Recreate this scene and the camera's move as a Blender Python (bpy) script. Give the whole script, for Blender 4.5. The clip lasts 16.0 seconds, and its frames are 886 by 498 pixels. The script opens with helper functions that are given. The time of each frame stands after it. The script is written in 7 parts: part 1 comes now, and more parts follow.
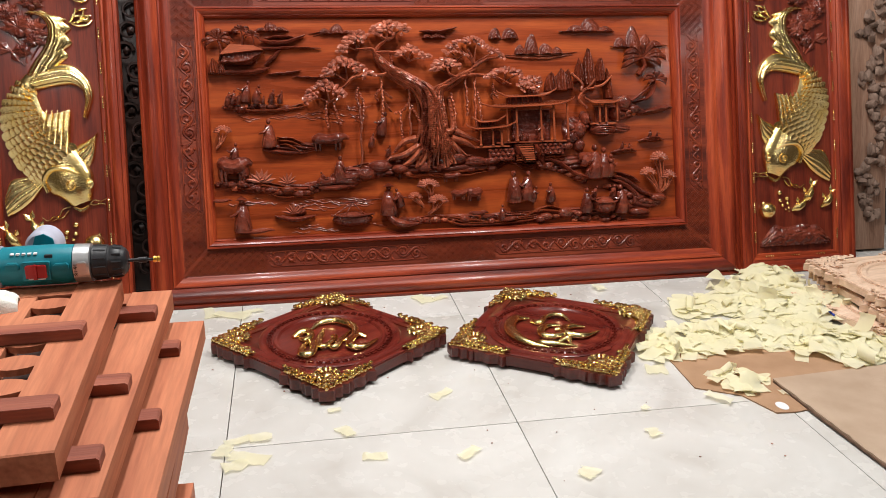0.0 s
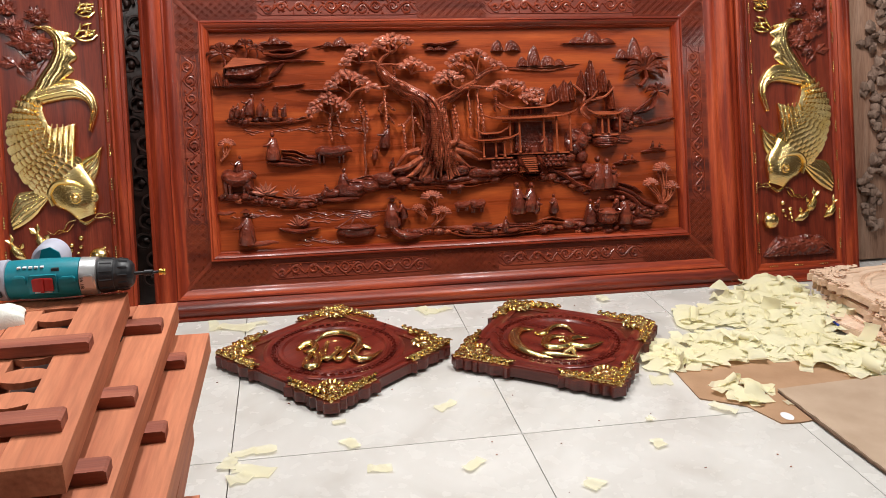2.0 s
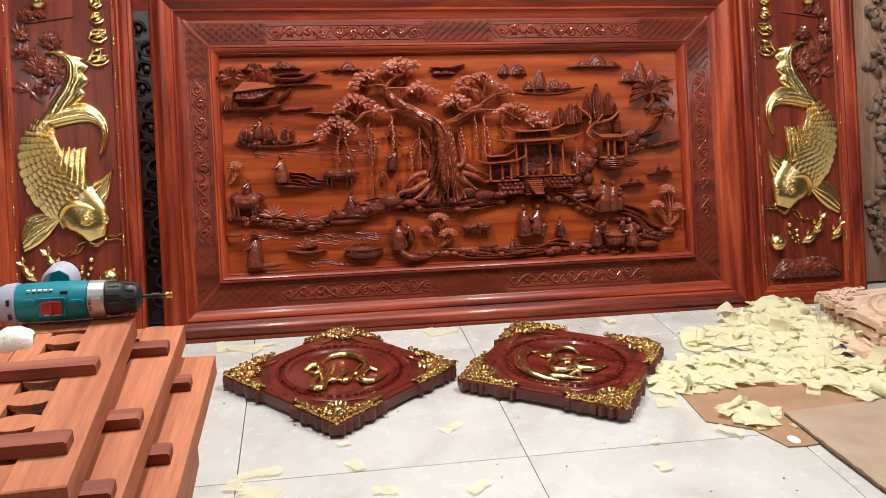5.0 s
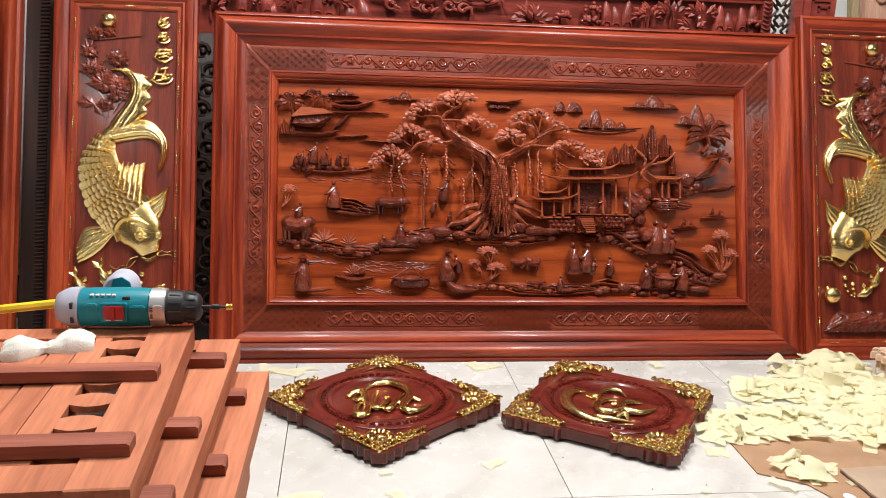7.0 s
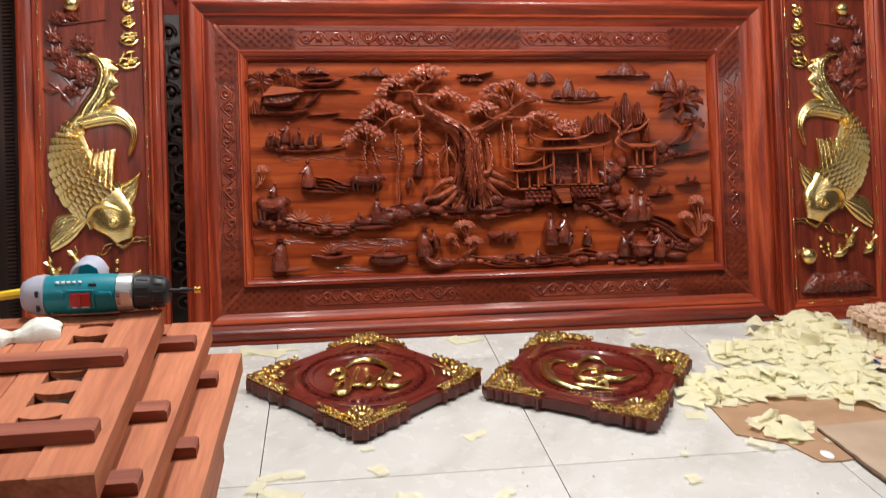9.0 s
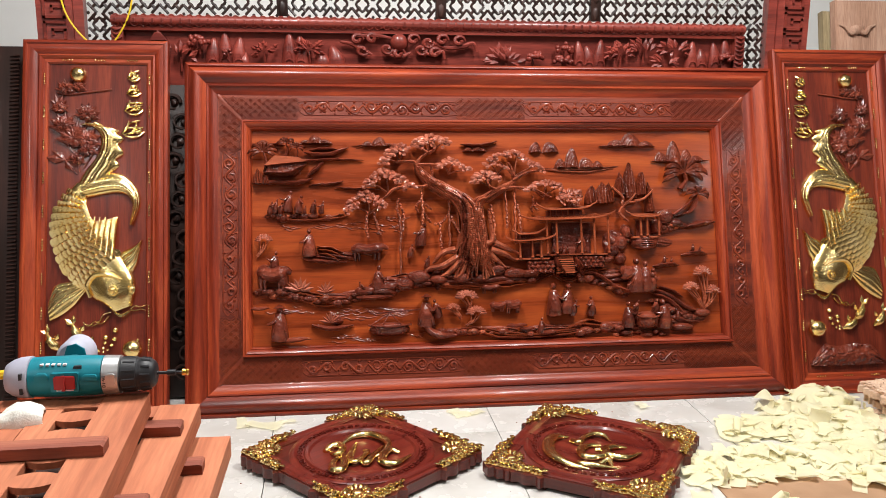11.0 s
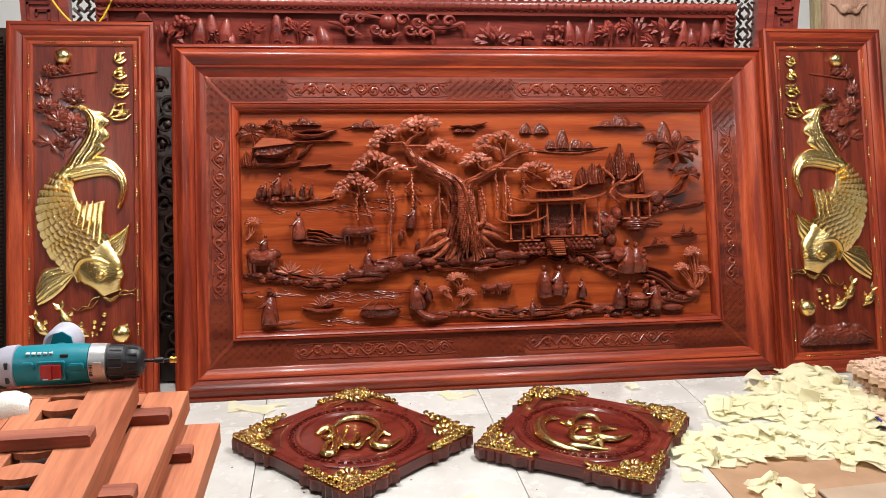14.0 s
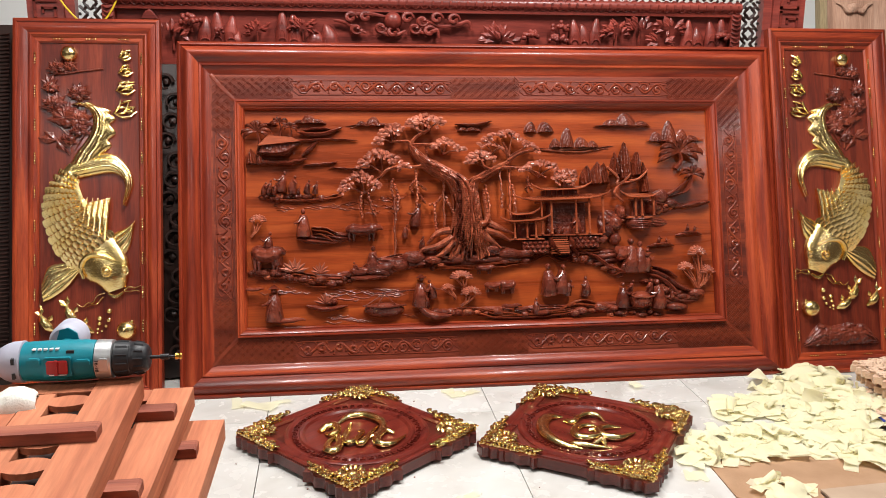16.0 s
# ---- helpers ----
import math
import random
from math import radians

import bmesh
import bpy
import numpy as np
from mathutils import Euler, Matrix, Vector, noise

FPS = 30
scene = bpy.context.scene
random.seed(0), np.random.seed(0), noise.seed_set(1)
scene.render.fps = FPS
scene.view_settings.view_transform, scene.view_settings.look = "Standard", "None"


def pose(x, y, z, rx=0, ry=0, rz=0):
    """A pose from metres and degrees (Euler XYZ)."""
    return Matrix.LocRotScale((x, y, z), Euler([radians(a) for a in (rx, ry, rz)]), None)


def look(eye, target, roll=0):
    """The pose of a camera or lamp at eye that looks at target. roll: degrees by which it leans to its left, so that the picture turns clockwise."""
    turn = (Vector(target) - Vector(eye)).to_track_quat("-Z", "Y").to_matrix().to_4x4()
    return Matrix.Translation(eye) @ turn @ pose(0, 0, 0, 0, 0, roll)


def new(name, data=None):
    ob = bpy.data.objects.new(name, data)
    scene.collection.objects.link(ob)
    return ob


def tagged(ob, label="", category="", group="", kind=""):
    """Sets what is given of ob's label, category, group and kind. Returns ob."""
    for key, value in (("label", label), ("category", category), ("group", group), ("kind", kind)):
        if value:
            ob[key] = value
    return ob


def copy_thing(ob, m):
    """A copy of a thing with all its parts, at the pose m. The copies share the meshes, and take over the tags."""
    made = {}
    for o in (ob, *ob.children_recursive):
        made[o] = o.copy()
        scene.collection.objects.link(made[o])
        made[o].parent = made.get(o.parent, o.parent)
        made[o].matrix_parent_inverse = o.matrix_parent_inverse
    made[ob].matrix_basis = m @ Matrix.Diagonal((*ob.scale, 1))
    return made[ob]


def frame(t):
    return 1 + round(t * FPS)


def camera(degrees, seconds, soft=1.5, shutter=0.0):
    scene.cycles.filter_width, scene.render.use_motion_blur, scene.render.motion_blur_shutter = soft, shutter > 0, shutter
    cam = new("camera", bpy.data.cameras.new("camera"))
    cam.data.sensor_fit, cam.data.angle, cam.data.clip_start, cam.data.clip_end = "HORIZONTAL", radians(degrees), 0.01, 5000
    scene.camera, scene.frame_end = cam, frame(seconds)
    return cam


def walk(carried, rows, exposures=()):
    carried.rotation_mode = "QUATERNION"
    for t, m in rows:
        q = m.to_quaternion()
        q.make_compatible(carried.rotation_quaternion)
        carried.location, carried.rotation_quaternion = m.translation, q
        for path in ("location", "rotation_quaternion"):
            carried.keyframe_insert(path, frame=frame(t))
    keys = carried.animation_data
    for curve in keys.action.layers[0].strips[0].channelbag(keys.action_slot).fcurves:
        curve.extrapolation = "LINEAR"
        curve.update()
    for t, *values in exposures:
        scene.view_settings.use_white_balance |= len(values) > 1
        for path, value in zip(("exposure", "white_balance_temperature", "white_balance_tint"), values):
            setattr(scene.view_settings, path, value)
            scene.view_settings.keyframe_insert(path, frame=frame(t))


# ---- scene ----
cam = camera(55.6, 16.0, soft=0.5, shutter=0.35)
PATH = [
    (0, (-0.583, -2.029, 1.194), (-0.243, -0.158, 0.577), 0.1),
    (0.5, (-0.585, -2.033, 1.194), (-0.246, -0.159, 0.584), 0.1),
    (1, (-0.588, -2.031, 1.195), (-0.248, -0.154, 0.595), 0.0),
    (1.5, (-0.588, -2.033, 1.196), (-0.252, -0.152, 0.604), -0.2),
    (2, (-0.587, -2.034, 1.196), (-0.252, -0.153, 0.605), -0.2),
    (2.5, (-0.588, -2.032, 1.197), (-0.254, -0.15, 0.609), -0.1),
    (3, (-0.591, -2.04, 1.21), (-0.261, -0.149, 0.647), -0.3),
    (3.5, (-0.592, -2.041, 1.218), (-0.261, -0.142, 0.685), -0.3),
    (3.7, (-0.593, -2.037, 1.218), (-0.263, -0.136, 0.69), -0.3),
    (5.8, (-0.569, -2.09, 1.202), (-0.298, -0.187, 0.648), -0.7),
    (6, (-0.59, -2.116, 1.209), (-0.364, -0.199, 0.688), -0.1),
    (6.5, (-0.628, -2.062, 1.195), (-0.415, -0.124, 0.748), 2.0),
    (7, (-0.633, -2.03, 1.174), (-0.395, -0.097, 0.719), 2.1),
    (7.5, (-0.606, -2.027, 1.151), (-0.317, -0.118, 0.63), 1.7),
    (8, (-0.598, -2.014, 1.126), (-0.284, -0.131, 0.53), 1.0),
    (8.5, (-0.585, -2.02, 1.132), (-0.28, -0.138, 0.53), -0.1),
    (9, (-0.596, -2.032, 1.169), (-0.327, -0.116, 0.66), 0.2),
    (9.5, (-0.6, -1.995, 1.18), (-0.367, -0.051, 0.77), 0.8),
    (9.7, (-0.593, -1.986, 1.186), (-0.366, -0.039, 0.79), 0.9),
    (12, (-0.558, -1.998, 1.207), (-0.283, -0.053, 0.835), 0.0),
    (12.5, (-0.555, -1.993, 1.207), (-0.276, -0.049, 0.829), 0.0),
    (13, (-0.561, -1.991, 1.218), (-0.289, -0.048, 0.831), 0.1),
    (13.5, (-0.555, -1.983, 1.213), (-0.29, -0.042, 0.809), 0.1),
    (14, (-0.556, -1.981, 1.215), (-0.287, -0.045, 0.793), 0.2),
    (14.5, (-0.556, -1.979, 1.214), (-0.281, -0.045, 0.786), 0.4),
    (15, (-0.557, -1.985, 1.219), (-0.282, -0.049, 0.796), 0.4),
    (15.5, (-0.558, -1.985, 1.218), (-0.292, -0.048, 0.795), 0.2),
    (16, (-0.558, -1.986, 1.216), (-0.298, -0.05, 0.79), 0.4),
]
walk(cam, [(t, look(eye, target, roll)) for t, eye, target, roll in PATH],
     [(0, 0.26), (3.5, 0.26), (6, 0.42), (7, 0.50), (7.5, 0.42), (8, 0.22), (8.5, 0.02), (9, 0.25), (9.5, 0.50), (16, 0.53)])

# ---- light ----
CEILING, BACK_Y = 3.1, 2.3
world = bpy.data.worlds.new("world")
scene.world = world
world.use_nodes = True
world.node_tree.nodes["Background"].inputs[0].default_value = (0.8, 0.9, 1.0, 1)
world.node_tree.nodes["Background"].inputs[1].default_value = 0.3
LAMPS = [(-0.85, 0.1, 60.0), (0.75, 0.1, 60.0), (-2.7, -2.7, 26.0), (3.3, -2.9, 16.0)]


# ---- materials ----
def node_mat(name, rough=0.5, metal=0.0, coat=0.0):
    m = bpy.data.materials.new(name)
    m.use_nodes = True
    b = m.node_tree.nodes["Principled BSDF"]
    b.inputs["Roughness"].default_value = rough
    b.inputs["Metallic"].default_value = metal
    b.inputs["Coat Weight"].default_value = coat
    b.inputs["Coat Roughness"].default_value = 0.1
    b.inputs["Specular IOR Level"].default_value = 0.35
    return m, m.node_tree.nodes, m.node_tree.links, b


def ramp_node(n, stops):
    r = n.new("ShaderNodeValToRGB")
    while len(r.color_ramp.elements) < len(stops):
        r.color_ramp.elements.new(0.5)
    for e, (p, c) in zip(r.color_ramp.elements, stops):
        e.position, e.color = p, (*c, 1)
    return r


def wood(name, dark, mid, light, axis="x", rough=0.35, coat=0.3, fine=1.0, bump=0.08, chisel=0.0, island=0.0, pores=0.55):
    """Grained wood along one local axis: broad figure, fine pores, a little wear in the gloss."""
    m, n, l, b = node_mat(name, rough, 0, coat)
    tc, mp = n.new("ShaderNodeTexCoord"), n.new("ShaderNodeMapping")
    info = n.new("ShaderNodeObjectInfo")
    shift = n.new("ShaderNodeVectorMath")
    shift.operation = "MULTIPLY_ADD"
    shift.inputs[1].default_value = (3.1, 5.7, 2.3)
    l.new(info.outputs["Random"], shift.inputs[0])
    l.new(tc.outputs["Object"], shift.inputs[2])
    l.new(shift.outputs[0], mp.inputs[0])
    mp.inputs["Scale"].default_value = [1.2 if a == axis else 16.0 for a in "xyz"]
    big, small = n.new("ShaderNodeTexNoise"), n.new("ShaderNodeTexNoise")
    big.inputs["Scale"].default_value, big.inputs["Detail"].default_value, big.inputs["Distortion"].default_value = 1.3, 5, 0.8
    small.inputs["Scale"].default_value, small.inputs["Detail"].default_value = 14 * fine, 4
    l.new(mp.outputs[0], big.inputs["Vector"])
    l.new(mp.outputs[0], small.inputs["Vector"])
    r = ramp_node(n, [(0.28, dark), (0.5, mid), (0.72, light)])
    l.new(big.outputs[0], r.inputs[0])
    mix = n.new("ShaderNodeMix")
    mix.data_type, mix.blend_type = "RGBA", "MULTIPLY"
    mix.inputs[0].default_value = pores
    r2 = ramp_node(n, [(0.3, (0.55, 0.5, 0.48)), (0.62, (1.1, 1.08, 1.05))])
    l.new(small.outputs[0], r2.inputs[0])
    l.new(r.outputs[0], mix.inputs[6])
    l.new(r2.outputs[0], mix.inputs[7])
    l.new(mix.outputs[2], b.inputs["Base Color"])
    if island:
        geo, each, tone = n.new("ShaderNodeNewGeometry"), n.new("ShaderNodeMapRange"), n.new("ShaderNodeMix")
        each.inputs[3].default_value, each.inputs[4].default_value = 1 - island, 1 + island
        tone.data_type, tone.blend_type = "RGBA", "MULTIPLY"
        tone.inputs[0].default_value = 1
        l.new(geo.outputs["Random Per Island"], each.inputs[0])
        l.new(mix.outputs[2], tone.inputs[6])
        l.new(each.outputs[0], tone.inputs[7])
        l.new(tone.outputs[2], b.inputs["Base Color"])
    bp = n.new("ShaderNodeBump")
    bp.inputs["Strength"].default_value, bp.inputs["Distance"].default_value = bump, 0.004
    l.new(small.outputs[0], bp.inputs["Height"])
    l.new(bp.outputs[0], b.inputs["Normal"])
    if chisel:
        cut = n.new("ShaderNodeTexVoronoi")
        cut.inputs["Scale"].default_value = 85
        warp = n.new("ShaderNodeTexNoise")
        warp.inputs["Scale"].default_value, warp.inputs["Detail"].default_value = 70, 4
        l.new(tc.outputs["Object"], cut.inputs["Vector"])
        l.new(tc.outputs["Object"], warp.inputs["Vector"])
        both = n.new("ShaderNodeMath")
        l.new(cut.outputs["Distance"], both.inputs[0])
        l.new(warp.outputs[0], both.inputs[1])
        b2 = n.new("ShaderNodeBump")
        b2.inputs["Strength"].default_value, b2.inputs["Distance"].default_value = chisel, 0.006
        l.new(both.outputs[0], b2.inputs["Height"])
        l.new(bp.outputs[0], b2.inputs["Normal"])
        l.new(b2.outputs[0], b.inputs["Normal"])
    rr = n.new("ShaderNodeMapRange")
    rr.inputs[3].default_value, rr.inputs[4].default_value = rough - 0.08, rough + 0.12
    l.new(big.outputs[0], rr.inputs[0])
    l.new(rr.outputs[0], b.inputs["Roughness"])
    return m


def spotty(name, a, c, scale=8.0, rough=0.5, metal=0.0, bump=0.1, coat=0.0, detail=5):
    """A surface that varies softly between two colours, with a fine relief."""
    m, n, l, b = node_mat(name, rough, metal, coat)
    tc, no, fi = n.new("ShaderNodeTexCoord"), n.new("ShaderNodeTexNoise"), n.new("ShaderNodeTexNoise")
    no.inputs["Scale"].default_value, no.inputs["Detail"].default_value = scale, detail
    fi.inputs["Scale"].default_value, fi.inputs["Detail"].default_value = scale * 12, 3
    l.new(tc.outputs["Object"], no.inputs["Vector"])
    l.new(tc.outputs["Object"], fi.inputs["Vector"])
    r = ramp_node(n, [(0.3, a), (0.7, c)])
    l.new(no.outputs[0], r.inputs[0])
    l.new(r.outputs[0], b.inputs["Base Color"])
    bp = n.new("ShaderNodeBump")
    bp.inputs["Strength"].default_value, bp.inputs["Distance"].default_value = bump, 0.003
    l.new(fi.outputs[0], bp.inputs["Height"])
    l.new(bp.outputs[0], b.inputs["Normal"])
    return m


def tile_mat():
    """Polished cream tile with pale grey veins; each tile takes its own part of the pattern."""
    m, n, l, b = node_mat("polished_tile", 0.16)
    tc, info, add = n.new("ShaderNodeTexCoord"), n.new("ShaderNodeObjectInfo"), n.new("ShaderNodeVectorMath")
    add.operation = "MULTIPLY_ADD"
    add.inputs[1].default_value = (7.0, 9.0, 5.0)
    l.new(info.outputs["Random"], add.inputs[0])
    l.new(tc.outputs["Object"], add.inputs[2])
    no, ve = n.new("ShaderNodeTexNoise"), n.new("ShaderNodeTexNoise")
    no.inputs["Scale"].default_value, no.inputs["Detail"].default_value = 2.2, 6
    no.inputs["Distortion"].default_value = 1.2
    ve.inputs["Scale"].default_value, ve.inputs["Detail"].default_value = 16, 8
    for q in (no, ve):
        l.new(add.outputs[0], q.inputs["Vector"])
    r = ramp_node(n, [(0.3, (0.47, 0.44, 0.405)), (0.48, (0.58, 0.56, 0.53)), (0.7, (0.655, 0.64, 0.615))])
    l.new(no.outputs[0], r.inputs[0])
    l.new(r.outputs[0], b.inputs["Base Color"])
    rr = n.new("ShaderNodeMapRange")
    rr.inputs[3].default_value, rr.inputs[4].default_value = 0.08, 0.42
    l.new(ve.outputs[0], rr.inputs[0])
    l.new(rr.outputs[0], b.inputs["Roughness"])
    return m


RED_D, RED_M, RED_L = (0.085, 0.0095, 0.005), (0.24, 0.030, 0.0105), (0.43, 0.072, 0.021)
FRAME_H = wood("rosewood_along", RED_D, RED_M, RED_L, "x", 0.36, 0.12, 1.3, 0.14)
FRAME_V = wood("rosewood_upright", RED_D, RED_M, RED_L, "z", 0.36, 0.12, 1.3, 0.14)
FIELD = wood("rosewood_field", (0.125, 0.018, 0.0050), (0.275, 0.044, 0.0095), (0.40, 0.078, 0.0155), "x", 0.27, 0.14, 1.0, 0.05, 0, 0, 0.4)
CARVED = wood("carved_rosewood", (0.060, 0.010, 0.006), (0.155, 0.028, 0.014), (0.28, 0.056, 0.027), "x", 0.28, 0.36, 1.4, 0.1, 0.45)
LEAFWOOD = wood("carved_leaf_wood", (0.17, 0.036, 0.020), (0.33, 0.088, 0.050), (0.48, 0.150, 0.090), "x", 0.36, 0.25, 1.4, 0.08, 0, 0.3)
BARK = wood("carved_bark_wood", (0.13, 0.025, 0.013), (0.35, 0.082, 0.038), (0.55, 0.155, 0.075), "z", 0.29, 0.25, 1.4, 0.1, 0.6, 0.35)
ROOFWOOD = wood("carved_roof_wood", (0.15, 0.027, 0.011), (0.31, 0.066, 0.025), (0.45, 0.110, 0.044), "x", 0.33, 0.25, 1.4)
STONEWOOD = wood("carved_crag_wood", (0.055, 0.009, 0.004), (0.13, 0.021, 0.0075), (0.21, 0.037, 0.013), "z", 0.36, 0.15, 1.4, 0.1, 0.5)
WATER = wood("carved_water_wood", (0.08, 0.012, 0.005), (0.18, 0.030, 0.009), (0.27, 0.052, 0.015), "x", 0.33, 0.22, 1.2, 0.1, 0.2)
# darker copy of the band wood, with groove shade and stain in its colour
BANDDARK = wood("stain_shade_groove_wood", (0.075, 0.011, 0.006), (0.165, 0.026, 0.011), (0.235, 0.041, 0.016), "x", 0.45, 0.08)
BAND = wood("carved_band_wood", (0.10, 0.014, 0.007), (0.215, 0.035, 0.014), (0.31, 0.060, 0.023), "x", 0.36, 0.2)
FISHBOARD = wood("fish_board_wood", (0.075, 0.009, 0.005), (0.15, 0.021, 0.009), (0.225, 0.037, 0.015), "z", 0.36, 0.12)
SCREEN = wood("screen_wood", (0.085, 0.013, 0.010), (0.20, 0.032, 0.022), (0.30, 0.052, 0.035), "x", 0.38, 0.14)
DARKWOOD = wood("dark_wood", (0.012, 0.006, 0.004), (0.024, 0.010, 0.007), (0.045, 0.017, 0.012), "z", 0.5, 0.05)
PLAQUE = wood("plaque_wood", (0.07, 0.008, 0.006), (0.14, 0.017, 0.011), (0.20, 0.03, 0.017), "x", 0.28, 0.45)
PLAQUE_SIDE = wood("plaque_side_wood", (0.05, 0.009, 0.006), (0.105, 0.016, 0.010), (0.155, 0.026, 0.015), "x", 0.34, 0.25)
RAWRED = wood("raw_red_timber", (0.31, 0.088, 0.043), (0.45, 0.15, 0.074), (0.56, 0.21, 0.108), "y", 0.62, 0, 0.6, 0.18, 0, 0, 0.42)
RAWBATTEN = wood("raw_batten_timber", (0.17, 0.045, 0.028), (0.27, 0.078, 0.047), (0.36, 0.12, 0.07), "x", 0.65, 0, 0.8, 0.2, 0, 0, 0.35)
RAWPALE = wood("raw_pale_timber", (0.60, 0.40, 0.28), (0.72, 0.51, 0.37), (0.80, 0.61, 0.47), "x", 0.7, 0, 1.0, 0.2, 0, 0, 0.3)
GREYWOOD = wood("dusty_grey_timber", (0.16, 0.10, 0.075), (0.25, 0.165, 0.125), (0.33, 0.23, 0.18), "z", 0.75, 0, 1.2, 0.3)
PALEPANEL = wood("dusty_pale_timber", (0.28, 0.15, 0.10), (0.38, 0.22, 0.15), (0.46, 0.29, 0.21), "z", 0.7, 0, 1.2, 0.3)
OLIVEWOOD = wood("unstained_timber_edge", (0.25, 0.19, 0.10), (0.33, 0.26, 0.15), (0.42, 0.34, 0.21), "z", 0.7, 0, 1.2, 0.3)
GOLD = spotty("gold_leaf", (0.86, 0.60, 0.20), (1.0, 0.80, 0.40), 14, 0.21, 1.0, 0.32)
TILE = tile_mat()
GROUT = spotty("tile_grout", (0.07, 0.06, 0.05), (0.12, 0.10, 0.085), 40, 0.9)
CEIL = spotty("grey_ceiling_paint", (0.26, 0.26, 0.26), (0.33, 0.33, 0.33), 2, 0.9)
FARWALL = spotty("timber_store_wall", (0.08, 0.058, 0.045), (0.13, 0.10, 0.08), 2, 0.8)
WALL = spotty("white_plaster", (0.74, 0.74, 0.72), (0.82, 0.82, 0.80), 3, 0.9)
PAPER = spotty("pale_yellow_shavings", (0.955, 0.905, 0.66), (0.98, 0.95, 0.77), 9, 0.7, 0, 0.15)
ptree = PAPER.node_tree
glow_through, blend = ptree.nodes.new("ShaderNodeBsdfTranslucent"), ptree.nodes.new("ShaderNodeMixShader")
glow_through.inputs[0].default_value = (0.99, 0.955, 0.76, 1)
blend.inputs[0].default_value = 0.42
ptree.links.new(ptree.nodes["Principled BSDF"].outputs[0], blend.inputs[1])
ptree.links.new(glow_through.outputs[0], blend.inputs[2])
ptree.links.new(blend.outputs[0], ptree.nodes["Material Output"].inputs[0])
THINPAPER = PAPER.copy()
THINPAPER.name = "sheer_pale_shaving"
ptree = THINPAPER.node_tree
sheer, veil = ptree.nodes.new("ShaderNodeBsdfTransparent"), ptree.nodes.new("ShaderNodeMixShader")
veil.inputs[0].default_value = 0.26
ptree.links.new(ptree.nodes["Material Output"].inputs[0].links[0].from_socket, veil.inputs[1])
ptree.links.new(sheer.outputs[0], veil.inputs[2])
ptree.links.new(veil.outputs[0], ptree.nodes["Material Output"].inputs[0])
SHEER = THINPAPER.copy()
SHEER.name = "sheerest_pale_shaving"
SHEER.node_tree.nodes[veil.name].inputs[0].default_value = 0.52
CARD = spotty("brown_cardboard", (0.36, 0.21, 0.12), (0.43, 0.26, 0.155), 12, 0.85, 0, 0.2)
CARDGREY = spotty("worn_cardboard", (0.40, 0.285, 0.20), (0.47, 0.345, 0.25), 10, 0.85, 0, 0.2)
CARDEDGE = spotty("cardboard_edge", (0.10, 0.06, 0.04), (0.2, 0.12, 0.08), 60, 0.9)
TEAL = spotty("teal_plastic", (0.003, 0.17, 0.22), (0.004, 0.21, 0.265), 30, 0.42, 0, 0.06)
GREYPLASTIC = spotty("grey_lilac_plastic", (0.36, 0.36, 0.44), (0.44, 0.44, 0.52), 30, 0.5, 0, 0.06)
BLACKRUBBER = spotty("black_plastic", (0.012, 0.012, 0.014), (0.03, 0.03, 0.033), 40, 0.45, 0, 0.08)
SILVER = spotty("brushed_silver", (0.55, 0.56, 0.57), (0.7, 0.7, 0.7), 40, 0.32, 0.8, 0.05)
REDPLASTIC = spotty("red_plastic", (0.34, 0.012, 0.012), (0.45, 0.02, 0.018), 30, 0.4, 0, 0.05)
YELLOW = spotty("yellow_plastic", (0.75, 0.5, 0.02), (0.85, 0.6, 0.04), 20, 0.4, 0, 0.05)
BLUE = spotty("blue_plastic", (0.02, 0.04, 0.32), (0.03, 0.06, 0.42), 30, 0.4, 0, 0.05)
CLOTH = spotty("white_paper_tissue", (0.68, 0.68, 0.60), (0.80, 0.80, 0.74), 20, 0.8, 0, 0.3)
WHITE = spotty("white_sticker", (0.75, 0.74, 0.78), (0.82, 0.81, 0.84), 30, 0.5)
BITBRASS = spotty("brass_bit", (0.7, 0.42, 0.08), (0.8, 0.5, 0.12), 30, 0.3, 1.0, 0.05)
lampmat, ln, ll, lb = node_mat("lamp_diffuser", 0.5)
lb.inputs["Emission Color"].default_value = (1, 0.98, 0.97, 1)
lb.inputs["Emission Strength"].default_value = 3.0


# ---- mesh helpers ----
def flat(u, v, w):
    return (u, -w, v)


def same(u, v, w):
    return (u, v, w)


def spline(pts, k=6):
    """A smooth line through the points."""
    p = [Vector(q) for q in pts]
    p = [2 * p[0] - p[1], *p, 2 * p[-1] - p[-2]]
    out = []
    for a, b, c, d in zip(p, p[1:], p[2:], p[3:]):
        for i in range(k):
            t = i / k
            out.append(0.5 * (2 * b + (c - a) * t + (2 * a - 5 * b + 4 * c - d) * t * t + (3 * b - a - 3 * c + d) * t ** 3))
    return [*out, p[-2]]


